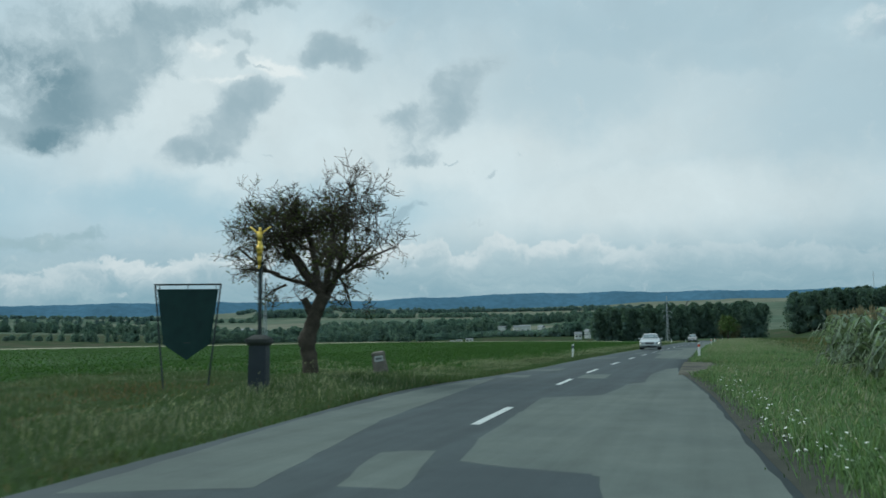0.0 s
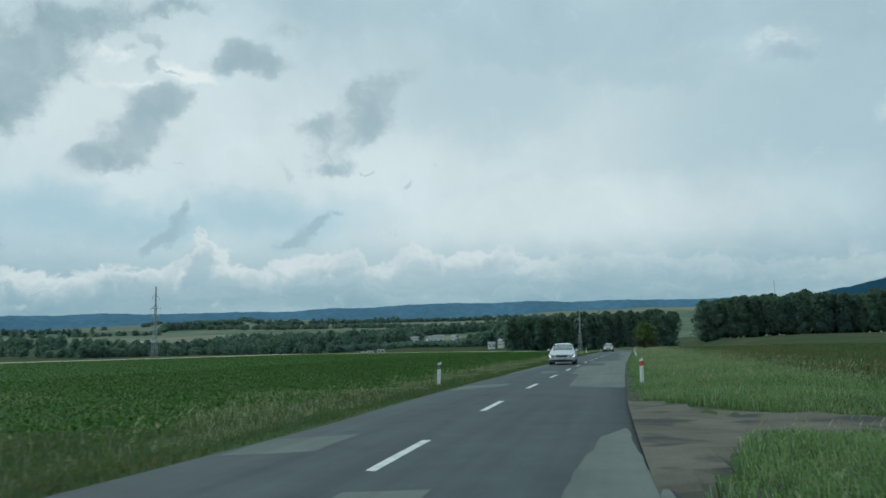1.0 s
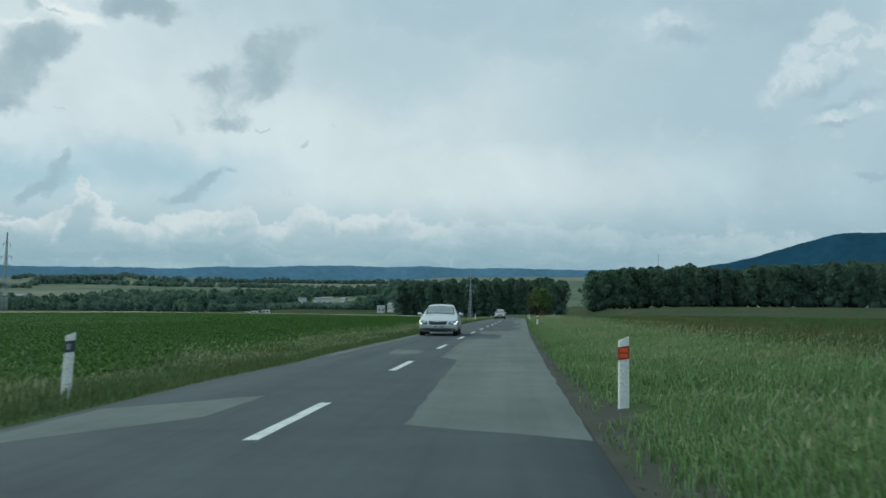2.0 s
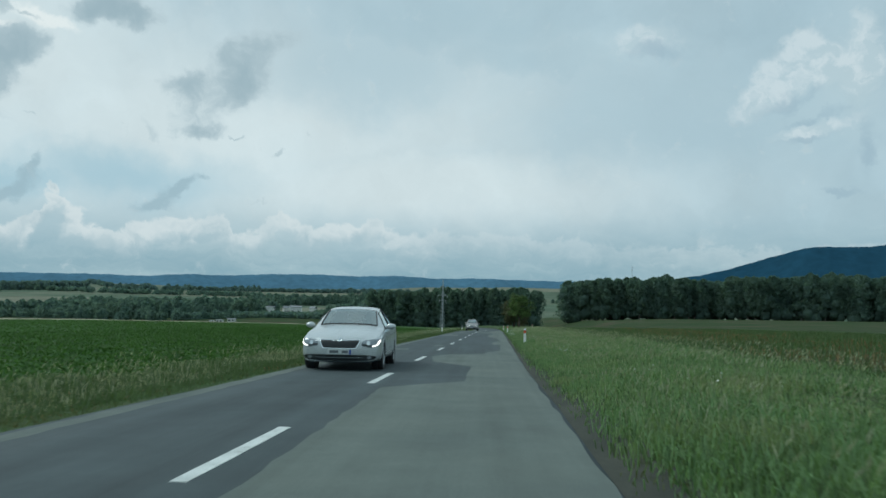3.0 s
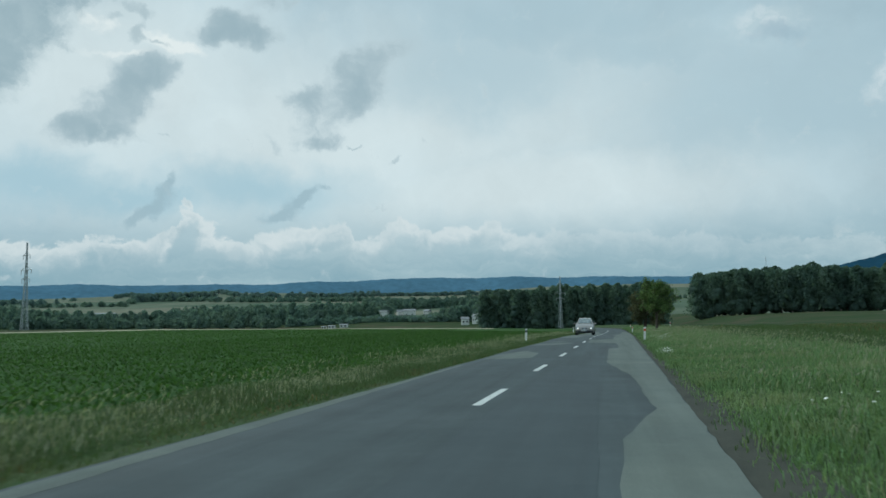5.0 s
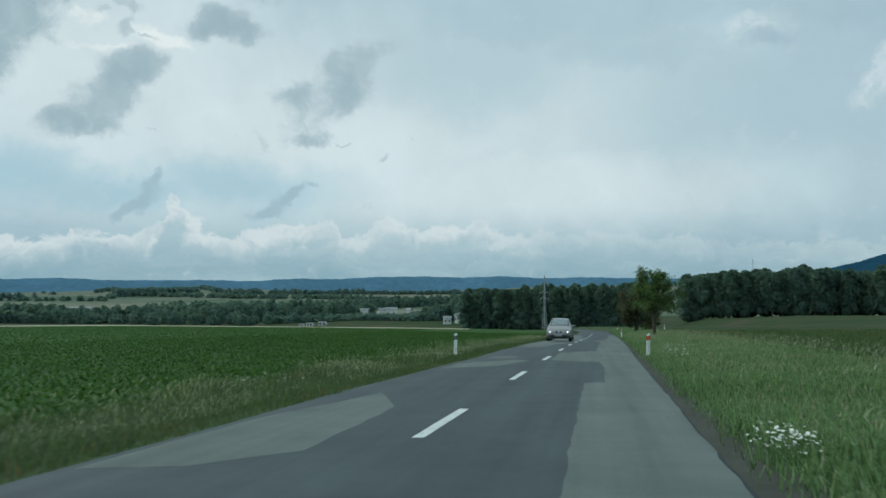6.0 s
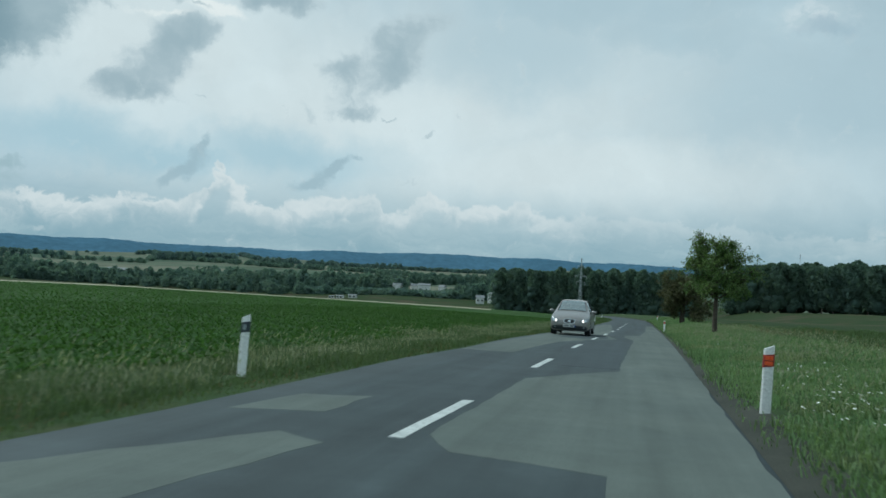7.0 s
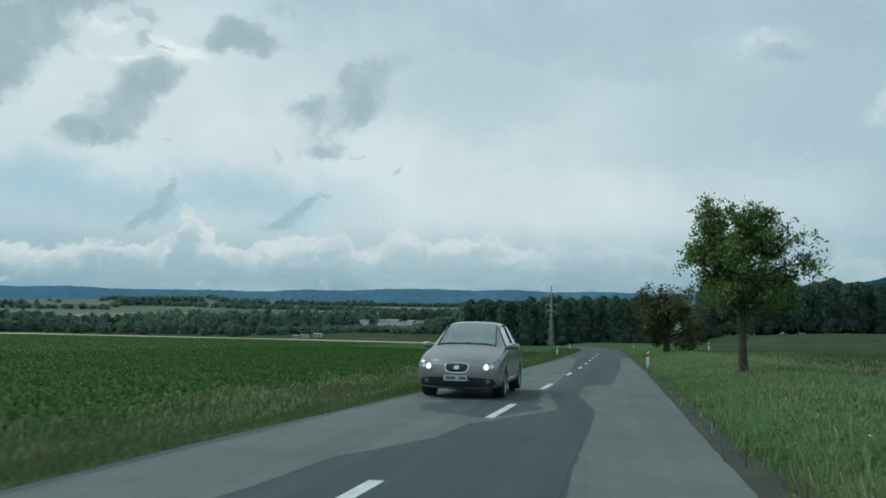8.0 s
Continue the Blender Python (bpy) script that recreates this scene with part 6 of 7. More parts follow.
SEDAN_SPEC = dict(
    axles=(0.93, 3.69), wheel=0.33, track=0.795, spokes=7, screen=(1.33, 2.08), rear=(3.80, 4.30), side=((1.62, 2.72), (2.80, 3.62), (3.68, 4.08)), cabin=(1.40, 4.2), belt=0.92, bow=0.10, plate=0.43, mirror=(0.985, 1.70, 1.00), chrome=True,
    handles=((2.62, 0.80), (3.55, 0.83)),
    front=(
        ("grille_frame", M["chrome"], 0.011, rounded(mirrored([(0.10, 0.648), (0.15, 0.690), (0.44, 0.700), (0.455, 0.685), (0.385, 0.510), (0.36, 0.497)]), 1), False),
        ("grille", M["black_trim"], 0.016, rounded(mirrored([(0.095, 0.635), (0.14, 0.672), (0.42, 0.680), (0.432, 0.668), (0.365, 0.525), (0.34, 0.512)]), 1), False),
        ("emblem", M["chrome"], 0.022, disc(0, 0.685, 0.042), False),
        ("headlamp", M["lamp_glass"], 0.012, rounded([(0.475, 0.560), (0.60, 0.540), (0.64, 0.520), (0.74, 0.530), (0.83, 0.565), (0.872, 0.63), (0.880, 0.725), (0.80, 0.715), (0.62, 0.692), (0.50, 0.672)], 1), True),
        ("lamp_shadow", M["black_trim"], 0.014, rounded([(0.49, 0.575), (0.60, 0.553), (0.70, 0.545), (0.71, 0.585), (0.60, 0.60), (0.50, 0.61)], 1), True),
        ("lamp_lens", M["chrome"], 0.016, disc(0.635, 0.625, 0.042), True),
        ("daytime_lamp", M["lamp_lit"], 0.017, rounded([(0.715, 0.542), (0.80, 0.558), (0.855, 0.61), (0.872, 0.70), (0.842, 0.70), (0.825, 0.635), (0.79, 0.59), (0.715, 0.572)], 1), True),
        ("lower_intake", M["black_trim"], 0.012, rounded(mirrored([(0.30, 0.365), (0.80, 0.360), (0.79, 0.285), (0.66, 0.248), (0.30, 0.240)]), 1), False),
        ("intake_bar", M["chrome"], 0.017, mirrored([(0.20, 0.312), (0.52, 0.316), (0.52, 0.304), (0.20, 0.298)]), False),
        ("fog_lamp", M["lamp_glass"], 0.018, disc(0.66, 0.315, 0.048, 0.75), True),
        ("lower_trim", M["chrome"], 0.016, mirrored([(0.30, 0.232), (0.66, 0.238), (0.80, 0.262), (0.80, 0.240), (0.66, 0.214), (0.30, 0.208)]), False),
    ),
    shells=(
        ("side_strip", M["chrome"], 0.006, lambda x, y, z: between(y, 1.35, 3.3) and between(z, 0.36, 0.405) and abs(x) > 0.7, True),
        ("sill", M["black_trim"], 0.004, lambda x, y, z: between(y, 1.30, 3.3) and z < 0.235 and abs(x) > 0.5, True),
        ("tail_lamp", M["reflector_red"], 0.006, lambda x, y, z: y > 4.62 and between(abs(x), 0.5, 0.9) and between(z, 0.78, 0.95), True),
    ))
HATCH = [(0.0, 0.71, 0.21, 0.70, 0.765, 0.48), (0.05, 0.785, 0.21, 0.75, 0.815, 0.54), (0.16, 0.845, 0.195, 0.80, 0.87, 0.60), (0.40, 0.874, 0.19, 0.865, 0.95, 0.66), (0.70, 0.882, 0.185, 0.92, 1.02, 0.70), (0.95, 0.884, 0.185, 0.95, 1.09, 0.71),
         (1.15, 0.884, 0.185, 0.965, 1.18, 0.69), (1.55, 0.884, 0.185, 0.98, 1.42, 0.63), (1.88, 0.884, 0.185, 0.99, 1.55, 0.60), (2.35, 0.884, 0.185, 1.005, 1.60, 0.59), (3.0, 0.884, 0.185, 1.02, 1.59, 0.58), (3.6, 0.884, 0.19, 1.035, 1.52, 0.57),
         (3.95, 0.875, 0.21, 1.04, 1.38, 0.57), (4.18, 0.85, 0.25, 1.0, 1.15, 0.60), (4.26, 0.80, 0.30, 0.86, 0.98, 0.55), (4.282, 0.72, 0.36, 0.74, 0.84, 0.48)]
HATCH_SPEC = dict(
    axles=(0.87, 3.45), wheel=0.32, track=0.775, spokes=9, screen=(1.02, 1.90), rear=(3.70, 4.16), side=((1.40, 2.45), (2.53, 3.35), (3.42, 3.75)), cabin=(1.10, 3.9), belt=0.97, bow=0.12, plate=0.435, mirror=(0.965, 1.48, 1.06), chrome=False,
    handles=((2.35, 0.84), (3.25, 0.90)),
    front=(
        ("grille_frame", M["chrome"], 0.012, rounded(mirrored([(0.08, 0.735), (0.225, 0.725), (0.262, 0.675), (0.22, 0.560), (0.10, 0.535)]), 2), False),
        ("grille", M["black_trim"], 0.017, rounded(mirrored([(0.08, 0.718), (0.205, 0.708), (0.236, 0.668), (0.20, 0.575), (0.10, 0.553)]), 2), False),
        ("emblem", M["chrome"], 0.024, rounded(mirrored([(0.055, 0.680), (0.055, 0.605)]), 1), False),
        ("headlamp", M["lamp_glass"], 0.012, rounded([(0.44, 0.625), (0.58, 0.590), (0.73, 0.605), (0.81, 0.66), (0.845, 0.775), (0.74, 0.765), (0.60, 0.735), (0.50, 0.69)], 2), True),
        ("lamp_ring", M["chrome"], 0.016, disc(0.70, 0.675, 0.040), True),
        ("headlight", M["lamp_lit"], 0.020, disc(0.595, 0.655, 0.050), True),
        ("lower_intake", M["black_trim"], 0.012, rounded(mirrored([(0.30, 0.455), (0.74, 0.430), (0.78, 0.34), (0.74, 0.272), (0.30, 0.258)]), 2), False),
        ("fog_lamp", M["lamp_glass"], 0.018, disc(0.63, 0.375, 0.042), True),
    ),
    shells=(
        ("sill", M["black_trim"], 0.004, lambda x, y, z: between(y, 1.25, 3.1) and z < 0.24 and abs(x) > 0.5, True),
        ("tail_lamp", M["reflector_red"], 0.006, lambda x, y, z: y > 4.0 and between(abs(x), 0.5, 0.9) and between(z, 0.85, 1.1), True),
    ))
car("silver_saloon_car", SEDAN, SEDAN_SPEC, M["paint_silver"], pose(-4.95, 77.3, 0.0, 0, 0, 1.0), "silver saloon car with lit daytime lamps on the road")
car("grey_hatchback_car", HATCH, HATCH_SPEC, M["paint_grey"], pose(-2.86, 177.2, -0.10, 0.6, 0, -1.2), "warm grey hatchback car with headlights on the road")


# ------------------------------------------------------------------ maize, flowers and grass
M["maize_leaf"] = leafy("maize_leaves", ((0.3, (0.110, 0.175, 0.105)), (0.7, (0.235, 0.300, 0.215))), 2.0, 0.35, 0.65)
M["maize_tassel"] = material("maize_tassels", ((0.3, (0.20, 0.17, 0.09)), (0.7, (0.33, 0.28, 0.16))), 3.0, 0.8, 20.0, 0.0, island=0.3)
M["blade"] = leafy("grass_blades", ((0.28, (0.247, 0.258, 0.144)), (0.45, (0.137, 0.242, 0.110)), (0.60, (0.171, 0.268, 0.126)), (0.76, (0.296, 0.329, 0.192))), 0.22, 0.7, 0.28)
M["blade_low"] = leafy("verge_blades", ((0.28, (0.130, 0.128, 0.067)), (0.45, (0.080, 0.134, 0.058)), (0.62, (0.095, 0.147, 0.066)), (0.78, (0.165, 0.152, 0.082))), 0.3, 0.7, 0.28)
M["blade_deep"] = leafy("herb_leaves", ((0.3, (0.062, 0.120, 0.050)), (0.7, (0.105, 0.172, 0.070))), 0.5, 0.7, 0.35)
M["straw"] = leafy("dry_stalks", ((0.3, (0.243, 0.281, 0.178)), (0.7, (0.337, 0.355, 0.252))), 0.6, 0.8, 0.3)
M["weed_red"] = leafy("dock_stalks", ((0.3, (0.150, 0.112, 0.058)), (0.7, (0.225, 0.168, 0.092))), 0.6, 0.8, 0.35)
M["beet_leaf"] = leafy("beet_leaves", ((0.3, (0.045, 0.113, 0.031)), (0.7, (0.070, 0.149, 0.043))), 0.4, 0.55, 0.3)
M["petal"] = plain("white_petals", (0.70, 0.72, 0.66), 0.7)


def maize():
    rng = np.random.RandomState(41)
    LV, LF, TV, TF = [], [], [], []
    for gy in np.arange(12.5, 26.6, 0.42):
        for gx in np.arange(3.45, 8.2, 0.45):
            x, y = gx + rng.normal(0, 0.06), gy + rng.normal(0, 0.08)
            z0, h = float(ground_z(x, y)), rng.uniform(1.2, 1.45)
            for k in range(11):
                zb, a = h * (0.08 + 0.085 * k), rng.uniform(0, 6.28)
                ln, wd = rng.uniform(0.50, 0.90), rng.uniform(0.055, 0.095)
                c, s = math.cos(a), math.sin(a)
                base = len(LV)
                for f, up in ((0.0, 0.0), (0.35, 0.22), (0.75, 0.16), (1.0, -0.14)):
                    w = wd * (1 - f * 0.9)
                    LV += [(x + c * ln * f - s * w, y + s * ln * f + c * w, z0 + zb + up), (x + c * ln * f + s * w, y + s * ln * f - c * w, z0 + zb + up)]
                for q in range(3):
                    LF.append((base + 2 * q, base + 2 * q + 1, base + 2 * q + 3, base + 2 * q + 2))
            base = len(LV)
            for zz, w in ((z0 - 0.05, 0.016), (z0 + h, 0.008)):
                LV += [(x - w, y, zz), (x + w, y, zz)]
            LF.append((base, base + 1, base + 3, base + 2))
            for k in range(7):
                a, t = rng.uniform(0, 6.28), rng.uniform(0.02, 0.12)
                base = len(TV)
                TV += [(x - 0.012, y, z0 + h), (x + 0.012, y, z0 + h), (x + math.cos(a) * t + 0.012, y + math.sin(a) * t, z0 + h + rng.uniform(0.18, 0.3)), (x + math.cos(a) * t - 0.012, y + math.sin(a) * t, z0 + h + 0.18)]
                TF.append((base, base + 1, base + 2, base + 3))
    ob = tagged(raw("maize", LV, LF, M["maize_leaf"]), "tall standing maize with pale tassels beside the verge", "maize", kind="stuff")
    tagged(raw("tassels", TV, TF, M["maize_tassel"], ob), kind="stuff")


maize()


def blades(n, ys, us, h0, h1, w, seed, mat, name, label, keep=None, bend=0.35, parent=None):
    """Grass as one mesh: each blade a leaning sliver."""
    rng = np.random.RandomState(seed)
    y = rng.uniform(*ys, n)
    u = rng.uniform(*us, n)
    if keep is not None:
        k = keep(u, y, rng.uniform(0, 1, n))
        y, u = y[k], u[k]
    x = u + centre(y)
    trodden = np.zeros(len(x), bool)
    for px, py, _, _ in POSTS_R + POSTS_L:
        trodden |= (np.abs(x - px) < 0.32) & (y > py - 1.1) & (y < py + 0.3)
    x, y, u = x[~trodden], y[~trodden], u[~trodden]
    n = len(y)
    z = ground_z(x, y) - 0.02
    patch = 0.65 + 0.5 * np.sin(x * 0.9 + y * 0.35) * np.sin(y * 0.55 - x * 0.3)
    h = rng.uniform(h0, h1, n) * np.clip(patch, 0.45, 1.2)
    a = rng.uniform(0, 6.283, n)
    l = h * bend * rng.uniform(0.2, 1.2, n)
    dx, dy = np.cos(a) * l, np.sin(a) * l
    b = rng.uniform(-0.9, 0.9, n)
    wx, wy = np.cos(b) * w / 2, np.sin(b) * w / 2
    mx, my, mz = x + dx * 0.42, y + dy * 0.42, z + h * (1 - 0.20 * bend)
    V = np.stack([np.stack([x - wx, y - wy, z], -1), np.stack([x + wx, y + wy, z], -1), np.stack([mx + wx * 0.75, my + wy * 0.75, mz], -1), np.stack([mx - wx * 0.75, my - wy * 0.75, mz], -1), np.stack([x + dx, y + dy, z + h * (1.05 - 0.42 * bend)], -1)], 1).reshape(-1, 3)
    F = (np.arange(n)[:, None] * 5 + np.array([[0, 1, 2, 0, 2, 3, 3, 2, 4]])).reshape(-1, 3)
    return tagged(raw(name, V, F, mat, parent), label, "grass", kind="stuff")


def off_track(u, y, r):
    lo = np.interp(u, [3, 3.65, 4.2, 5.3, 7.5, 11], [27.4, 28.1, 30.6, 33.0, 33.7, 34.6])
    hi = np.interp(u, [3, 3.4, 4.6, 5.6, 7.2, 11], [41.5, 39.8, 37.7, 36.4, 35.7, 35.0])
    t = (y > lo) & (y < hi) & (u > 0) & (u < 10)
    maize_bed = (u > 6.8) & (y > 12) & (y < 27)
    return ~t & ~maize_bed


def fade_right(u, y, r):
    u = u - widening(y)
    return off_track(u, y, r) & (r < np.interp(u, [3.12, 3.32, 3.62, 6.5, 9.5], [0.0, 0.18, 1.0, 0.9, 0.25]))


def fade_left(u, y, r):
    keep = r < np.interp(-u, [2.45, 2.65, 3.1, 5.5, 6.5], [0.3, 0.8, 1.0, 1.0, 0.2])
    widened = u > -2.5 - 0.85 * np.exp(-((y - 18) / 9.0) ** 2)
    return keep & ~widened


def heads(n, ys, us, h0, h1, seed, mat, name, label, keep):
    """Seed heads on thin stalks, nodding to one side."""
    rng = np.random.RandomState(seed)
    y, u = rng.uniform(*ys, n), rng.uniform(*us, n)
    k = keep(u, y, rng.uniform(0, 1, n))
    y, u = y[k], u[k]
    n = len(y)
    x = u + centre(y)
    z = ground_z(x, y) - 0.02
    h = rng.uniform(h0, h1, n)
    dx, dy = rng.normal(0.06, 0.06, n), rng.normal(0, 0.06, n)
    a = rng.uniform(0, 3.14, n)
    cx, cy = np.cos(a), np.sin(a)
    s1, s2, ln = 0.0022, rng.uniform(0.007, 0.015, n), rng.uniform(0.06, 0.13, n)
    top = np.stack([x + dx, y + dy, z + h], -1)
    V = np.stack([np.stack([x - s1 * cx, y - s1 * cy, z], -1), np.stack([x + s1 * cx, y + s1 * cy, z], -1), top,
                  top, np.stack([x + dx * 1.25 + s2 * cx, y + dy * 1.25 + s2 * cy, z + h + ln * 0.45], -1), np.stack([x + dx * 1.7, y + dy * 1.7, z + h + ln], -1),
                  top, np.stack([x + dx * 1.7, y + dy * 1.7, z + h + ln], -1), np.stack([x + dx * 1.25 - s2 * cx, y + dy * 1.25 - s2 * cy, z + h + ln * 0.45], -1)], 1).reshape(-1, 3)
    return tagged(raw(name, V, np.arange(n * 9).reshape(-1, 3), mat), label, "grass", kind="stuff")


def patchy(u, y, lo=0.15, hi=0.95):
    return np.clip(lo + (hi - lo) * (0.5 + 0.5 * np.sin(u * 0.9 + y * 0.35) * np.sin(y * 0.19 - u * 0.4) + 0.35 * np.sin(y * 0.77 + u * 1.3)), 0.02, 1)


blades(430000, (-6, 200), (3.12, 9.5), 0.12, 0.34, 0.013, 51, M["blade"], "verge_grass", "long soft green grass on the verge", fade_right, 0.95)
blades(70000, (200, 290), (3.12, 10), 0.14, 0.36, 0.022, 52, M["blade"], "verge_grass", "long green grass on the verge", fade_right, 0.8)
blades(90000, (-6, 210), (3.3, 10), 0.12, 0.32, 0.018, 66, M["blade_deep"], "verge_herbs", "darker leafy herbs among the verge grass", lambda u, y, r: fade_right(u, y, r) & (r < patchy(u + 40, y * 1.3, -0.25, 0.9)), 0.9)
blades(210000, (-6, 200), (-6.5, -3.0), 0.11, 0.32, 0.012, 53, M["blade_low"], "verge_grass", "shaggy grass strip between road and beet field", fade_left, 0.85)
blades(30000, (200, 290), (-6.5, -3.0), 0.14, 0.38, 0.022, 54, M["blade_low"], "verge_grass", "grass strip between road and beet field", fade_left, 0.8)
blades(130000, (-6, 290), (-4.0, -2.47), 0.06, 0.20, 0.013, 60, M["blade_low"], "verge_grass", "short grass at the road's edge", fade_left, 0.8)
blades(60000, (-6, 290), (3.12, 5.0), 0.05, 0.15, 0.013, 62, M["blade_low"], "verge_grass", "short grass at the road's edge", lambda u, y, r: off_track(u, y, r) & (r < np.interp(u - widening(y) + 0.12 * np.sin(y * 0.7) + 0.08 * np.sin(y * 2.3), [3.10, 3.28, 3.5], [0.02, 0.35, 1.0])), 0.8)
blades(110000, (0, 34), (-22, -6.0), 0.12, 0.34, 0.015, 55, M["blade_low"], "verge_grass", "rough grass round the wayside cross", None, 0.85)
blades(45000, (-6, 210), (3.5, 10), 0.18, 0.42, 0.010, 56, M["straw"], "dry_stalks", "pale dry grass stalks on the verge", lambda u, y, r: fade_right(u, y, r) & (r < patchy(u, y)), 0.95)
heads(46000, (-6, 210), (3.9, 11), 0.20, 0.38, 67, M["straw"], "seed_heads", "pale nodding seed heads above the verge grass", lambda u, y, r: fade_right(u, y, r) & (r < patchy(u + 3, y, -0.15, 0.8)))
heads(9000, (-6, 210), (-6.2, -3.4), 0.24, 0.44, 68, M["straw"], "seed_heads", "pale seed heads along the beet field", lambda u, y, r: fade_left(u, y, r) & (r < patchy(u, y + 9, 0.0, 0.9)))
blades(40000, (-6, 210), (-6.2, -3.3), 0.18, 0.40, 0.009, 57, M["straw"], "dry_stalks", "pale dry grass stalks by the road", lambda u, y, r: fade_left(u, y, r) & (r < patchy(u + 9, y)), 0.8)
blades(26000, (0, 230), (-4.3, -2.6), 0.05, 0.18, 0.014, 69, M["weed_red"], "dry_grass", "reddish dry grass at the asphalt's edge", lambda u, y, r: fade_left(u, y, r) & (r < patchy(u, y + 3, 0.0, 0.8)), 0.8)
blades(22000, (30, 210), (9, 30), 0.34, 0.60, 0.020, 58, M["weed_red"], "dock_weeds", "reddish-brown dock weeds in the meadow", lambda u, y, r: off_track(u, y, r) & (np.sin(u * 0.33 + y * 0.09) * np.sin(y * 0.13 + 1.0) > 0.35), 0.7)
blades(130000, (10, 230), (8.5, 48), 0.22, 0.46, 0.026, 59, M["blade_low"], "meadow_grass", "tall rough grass of the fallow meadow", off_track, 0.85)
blades(50000, (10, 230), (8.0, 48), 0.26, 0.55, 0.030, 70, M["blade_deep"], "meadow_herbs", "darker herbs in the fallow meadow", lambda u, y, r: off_track(u, y, r) & (r < patchy(u * 0.4 + 7, y * 0.5, -0.3, 0.9)), 0.85)


def beets():
    rng = np.random.RandomState(61)
    V, F = [], []
    rows = np.arange(-5.6, -34, -0.45)
    px, py = [], []
    for u in rows:
        y = np.arange(14 if u < -7 else 26, 262, 0.20 + 0.010 * abs(u))
        y = y + rng.normal(0, 0.05, len(y))
        y = y[(y > 32) | (u < -22)]
        px.append(u + rng.normal(0, 0.04, len(y)) + centre(y))
        py.append(y)
    for u in np.arange(-34, -118, -0.9):
        y = np.arange(10, 300, 0.45 + 0.005 * abs(u))
        y = y + rng.normal(0, 0.1, len(y))
        px.append(u + rng.normal(0, 0.12, len(y)) + centre(y))
        py.append(y)
    x, y = np.concatenate(px), np.concatenate(py)
    big = np.where(x - centre(y) < -34, 1.7, 1.0)
    z = ground_z(x, y) - 0.01
    for k in range(5):
        if k == 3:
            near = big < 1.5
            x, y, z, big = x[near], y[near], z[near], big[near]
        n = len(x)
        a = rng.uniform(0, 6.283, n)
        ln, w, h = rng.uniform(0.08, 0.15, n) * big, rng.uniform(0.030, 0.048, n) * big, rng.uniform(0.07, 0.17, n)
        c, s = np.cos(a), np.sin(a)
        p0 = np.stack([x, y, z + 0.03], -1)
        p1 = np.stack([x + c * ln * 0.5 - s * w, y + s * ln * 0.5 + c * w, z + h * 0.9], -1)
        p2 = np.stack([x + c * ln * 0.5 + s * w, y + s * ln * 0.5 - c * w, z + h * 0.9], -1)
        p3 = np.stack([x + c * ln, y + s * ln, z + h], -1)
        base = sum(len(v) for v in V)
        V.append(np.stack([p0, p2, p3, p1], 1).reshape(-1, 3))
        F.append(np.arange(n * 4).reshape(-1, 4) + base)
    tagged(raw("beet_plants", np.concatenate(V), np.concatenate(F), M["beet_leaf"]), "rows of leafy green sugar beet plants", "crop", kind="stuff")


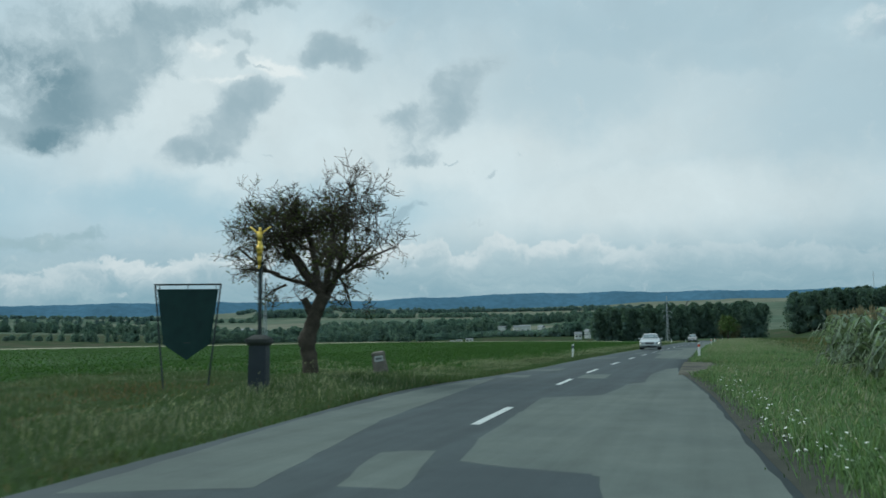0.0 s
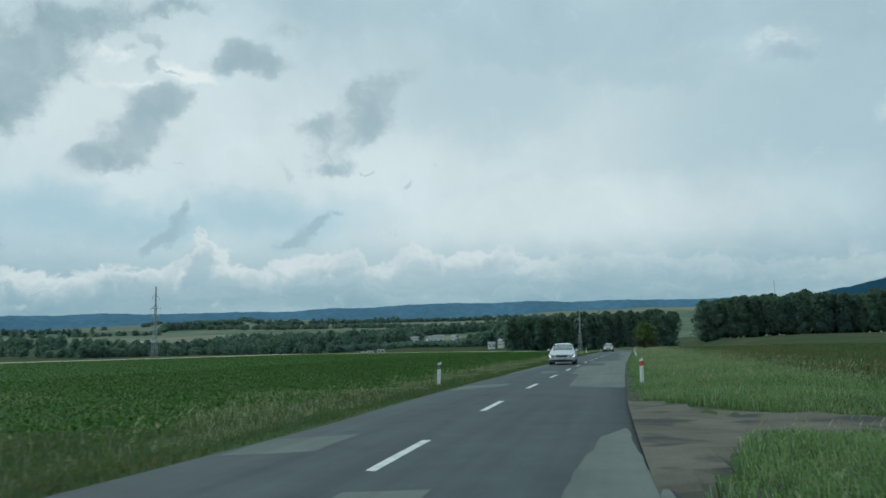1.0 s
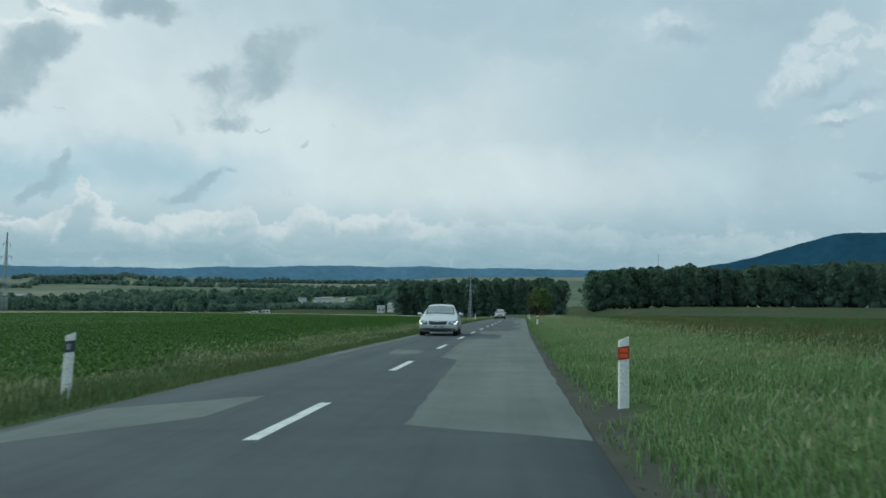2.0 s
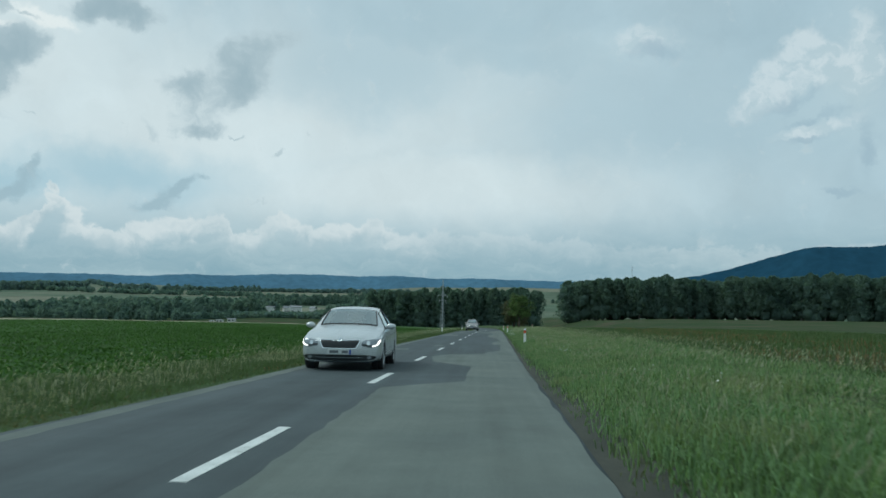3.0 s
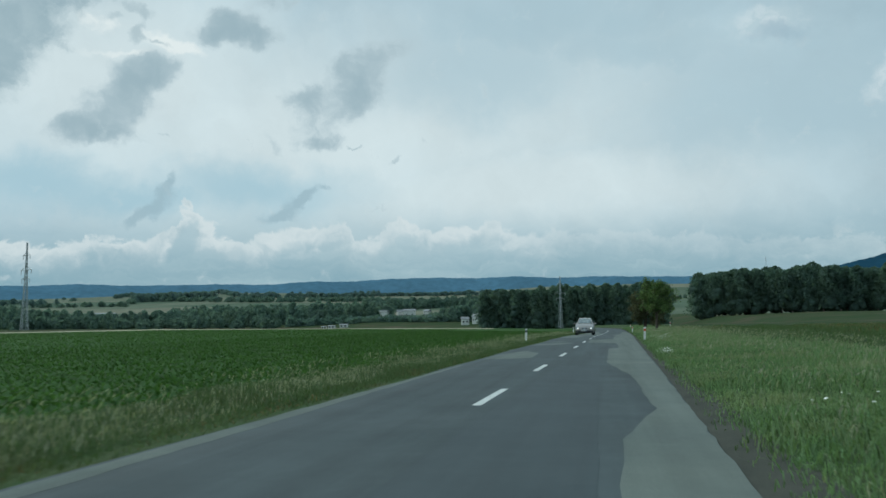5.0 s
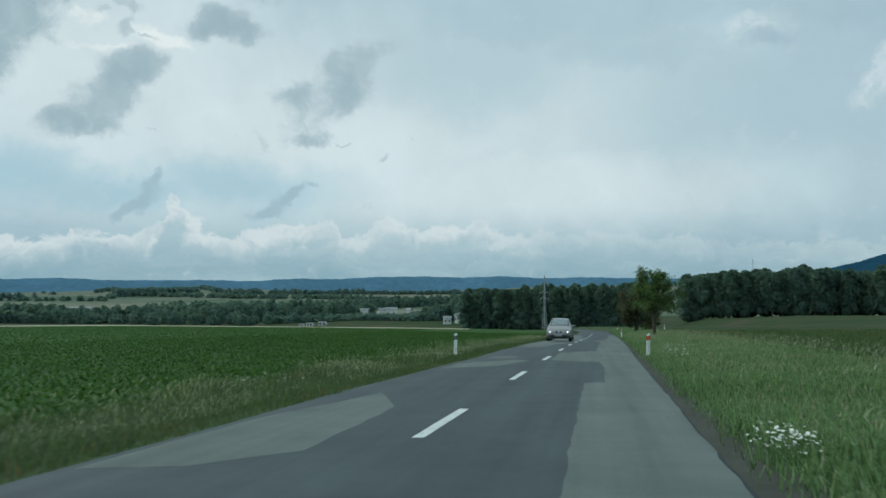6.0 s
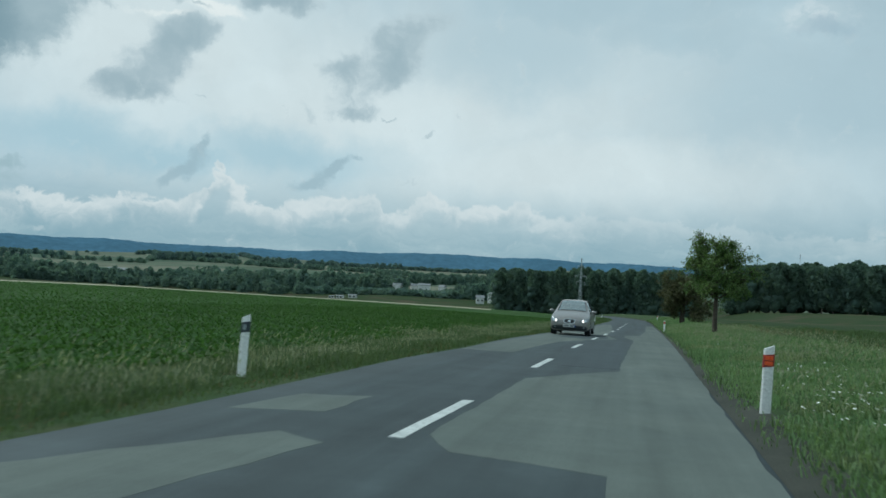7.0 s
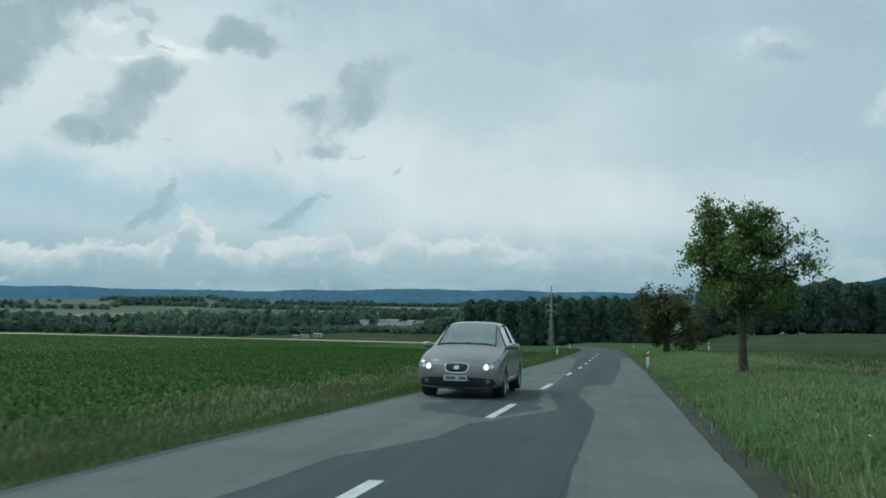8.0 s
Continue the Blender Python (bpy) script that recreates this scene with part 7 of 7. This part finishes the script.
beets()
blades(24000, (0, 48), (-22, -3.7), 0.20, 0.42, 0.010, 65, M["straw"], "dry_stalks", "pale dry grass stalks round the cross", lambda u, y, r: fade_left(np.clip(u, -5, 0), y, r) & (r < 0.25 + 0.7 * np.sin(u * 0.6) * np.sin(y * 0.3)), 0.7)
blades(26000, (-2, 26), (-24, -7.0), 0.14, 0.34, 0.020, 63, M["weed_red"], "dry_grass", "tan and reddish dry grass near the cross", lambda u, y, r: r < np.clip(0.15 + 1.3 * np.sin(u * 0.5 + 1) * np.sin(y * 0.35 + 0.6), 0.05, 1))
blades(16000, (30, 250), (-5.6, -3.3), 0.12, 0.32, 0.014, 64, M["straw"], "dry_grass", "pale dry grass along the beet field", lambda u, y, r: r < np.clip(0.3 + np.sin(y * 0.21) * np.sin(y * 0.083 + u), 0.05, 1))


def chamomile():
    """White flower heads in loose groups along the verge."""
    rng = np.random.RandomState(71)
    beds = [(8.0, 4.05, 1.2, 28), (9.9, 3.98, 1.2, 26), (12.5, 4.05, 1.6, 18), (15.5, 4.1, 1.8, 24), (18, 4.1, 2.5, 16), (20.6, 3.98, 2.0, 12), (24.8, 4.4, 2.0, 18), (127.2, 3.56, 0.5, 110), (85.6, 4.4, 0.8, 25), (146, 4.4, 1.6, 45), (149, 4.3, 1.2, 40), (152, 4.8, 2.5, 40), (156, 4.9, 1.5, 35), (73, 5.2, 4, 20), (108, 4.6, 4, 15), (134, -4.2, 3, 14), (60, -4.3, 5, 8), (168, 4.6, 4, 20)]
    V, F, SV, SF = [], [], [], []
    for by, bu, sp, n in beds:
        for _ in range(n):
            y, u = by + rng.normal(0, sp * 0.5), bu + rng.normal(0, 0.16 if by < 30 or n > 100 else 0.28)
            x = u + float(centre(y))
            z0, h = float(ground_z(x, y)), rng.uniform(0.14, 0.32)
            r, base = rng.uniform(0.011, 0.021), len(V)
            tx, ty = rng.normal(0, 0.25, 2)
            V.append((x, y, z0 + h + 0.006))
            for k in range(7):
                a = 6.2832 * k / 7
                V.append((x + r * math.cos(a), y + r * math.sin(a), z0 + h + r * (tx * math.cos(a) + ty * math.sin(a))))
            F += [(base, base + 1 + k, base + 1 + (k + 1) % 7) for k in range(7)]
            b = len(SV)
            SV += [(x - 0.003, y, z0 - 0.02), (x + 0.003, y, z0 - 0.02), (x, y, z0 + h)]
            SF.append((b, b + 1, b + 2))
    ob = tagged(raw("wild_chamomile", V, F, M["petal"]), "small white chamomile flowers along the verge", "flowers", kind="stuff")
    tagged(raw("stalks", SV, SF, M["blade"], ob), kind="stuff")


chamomile()
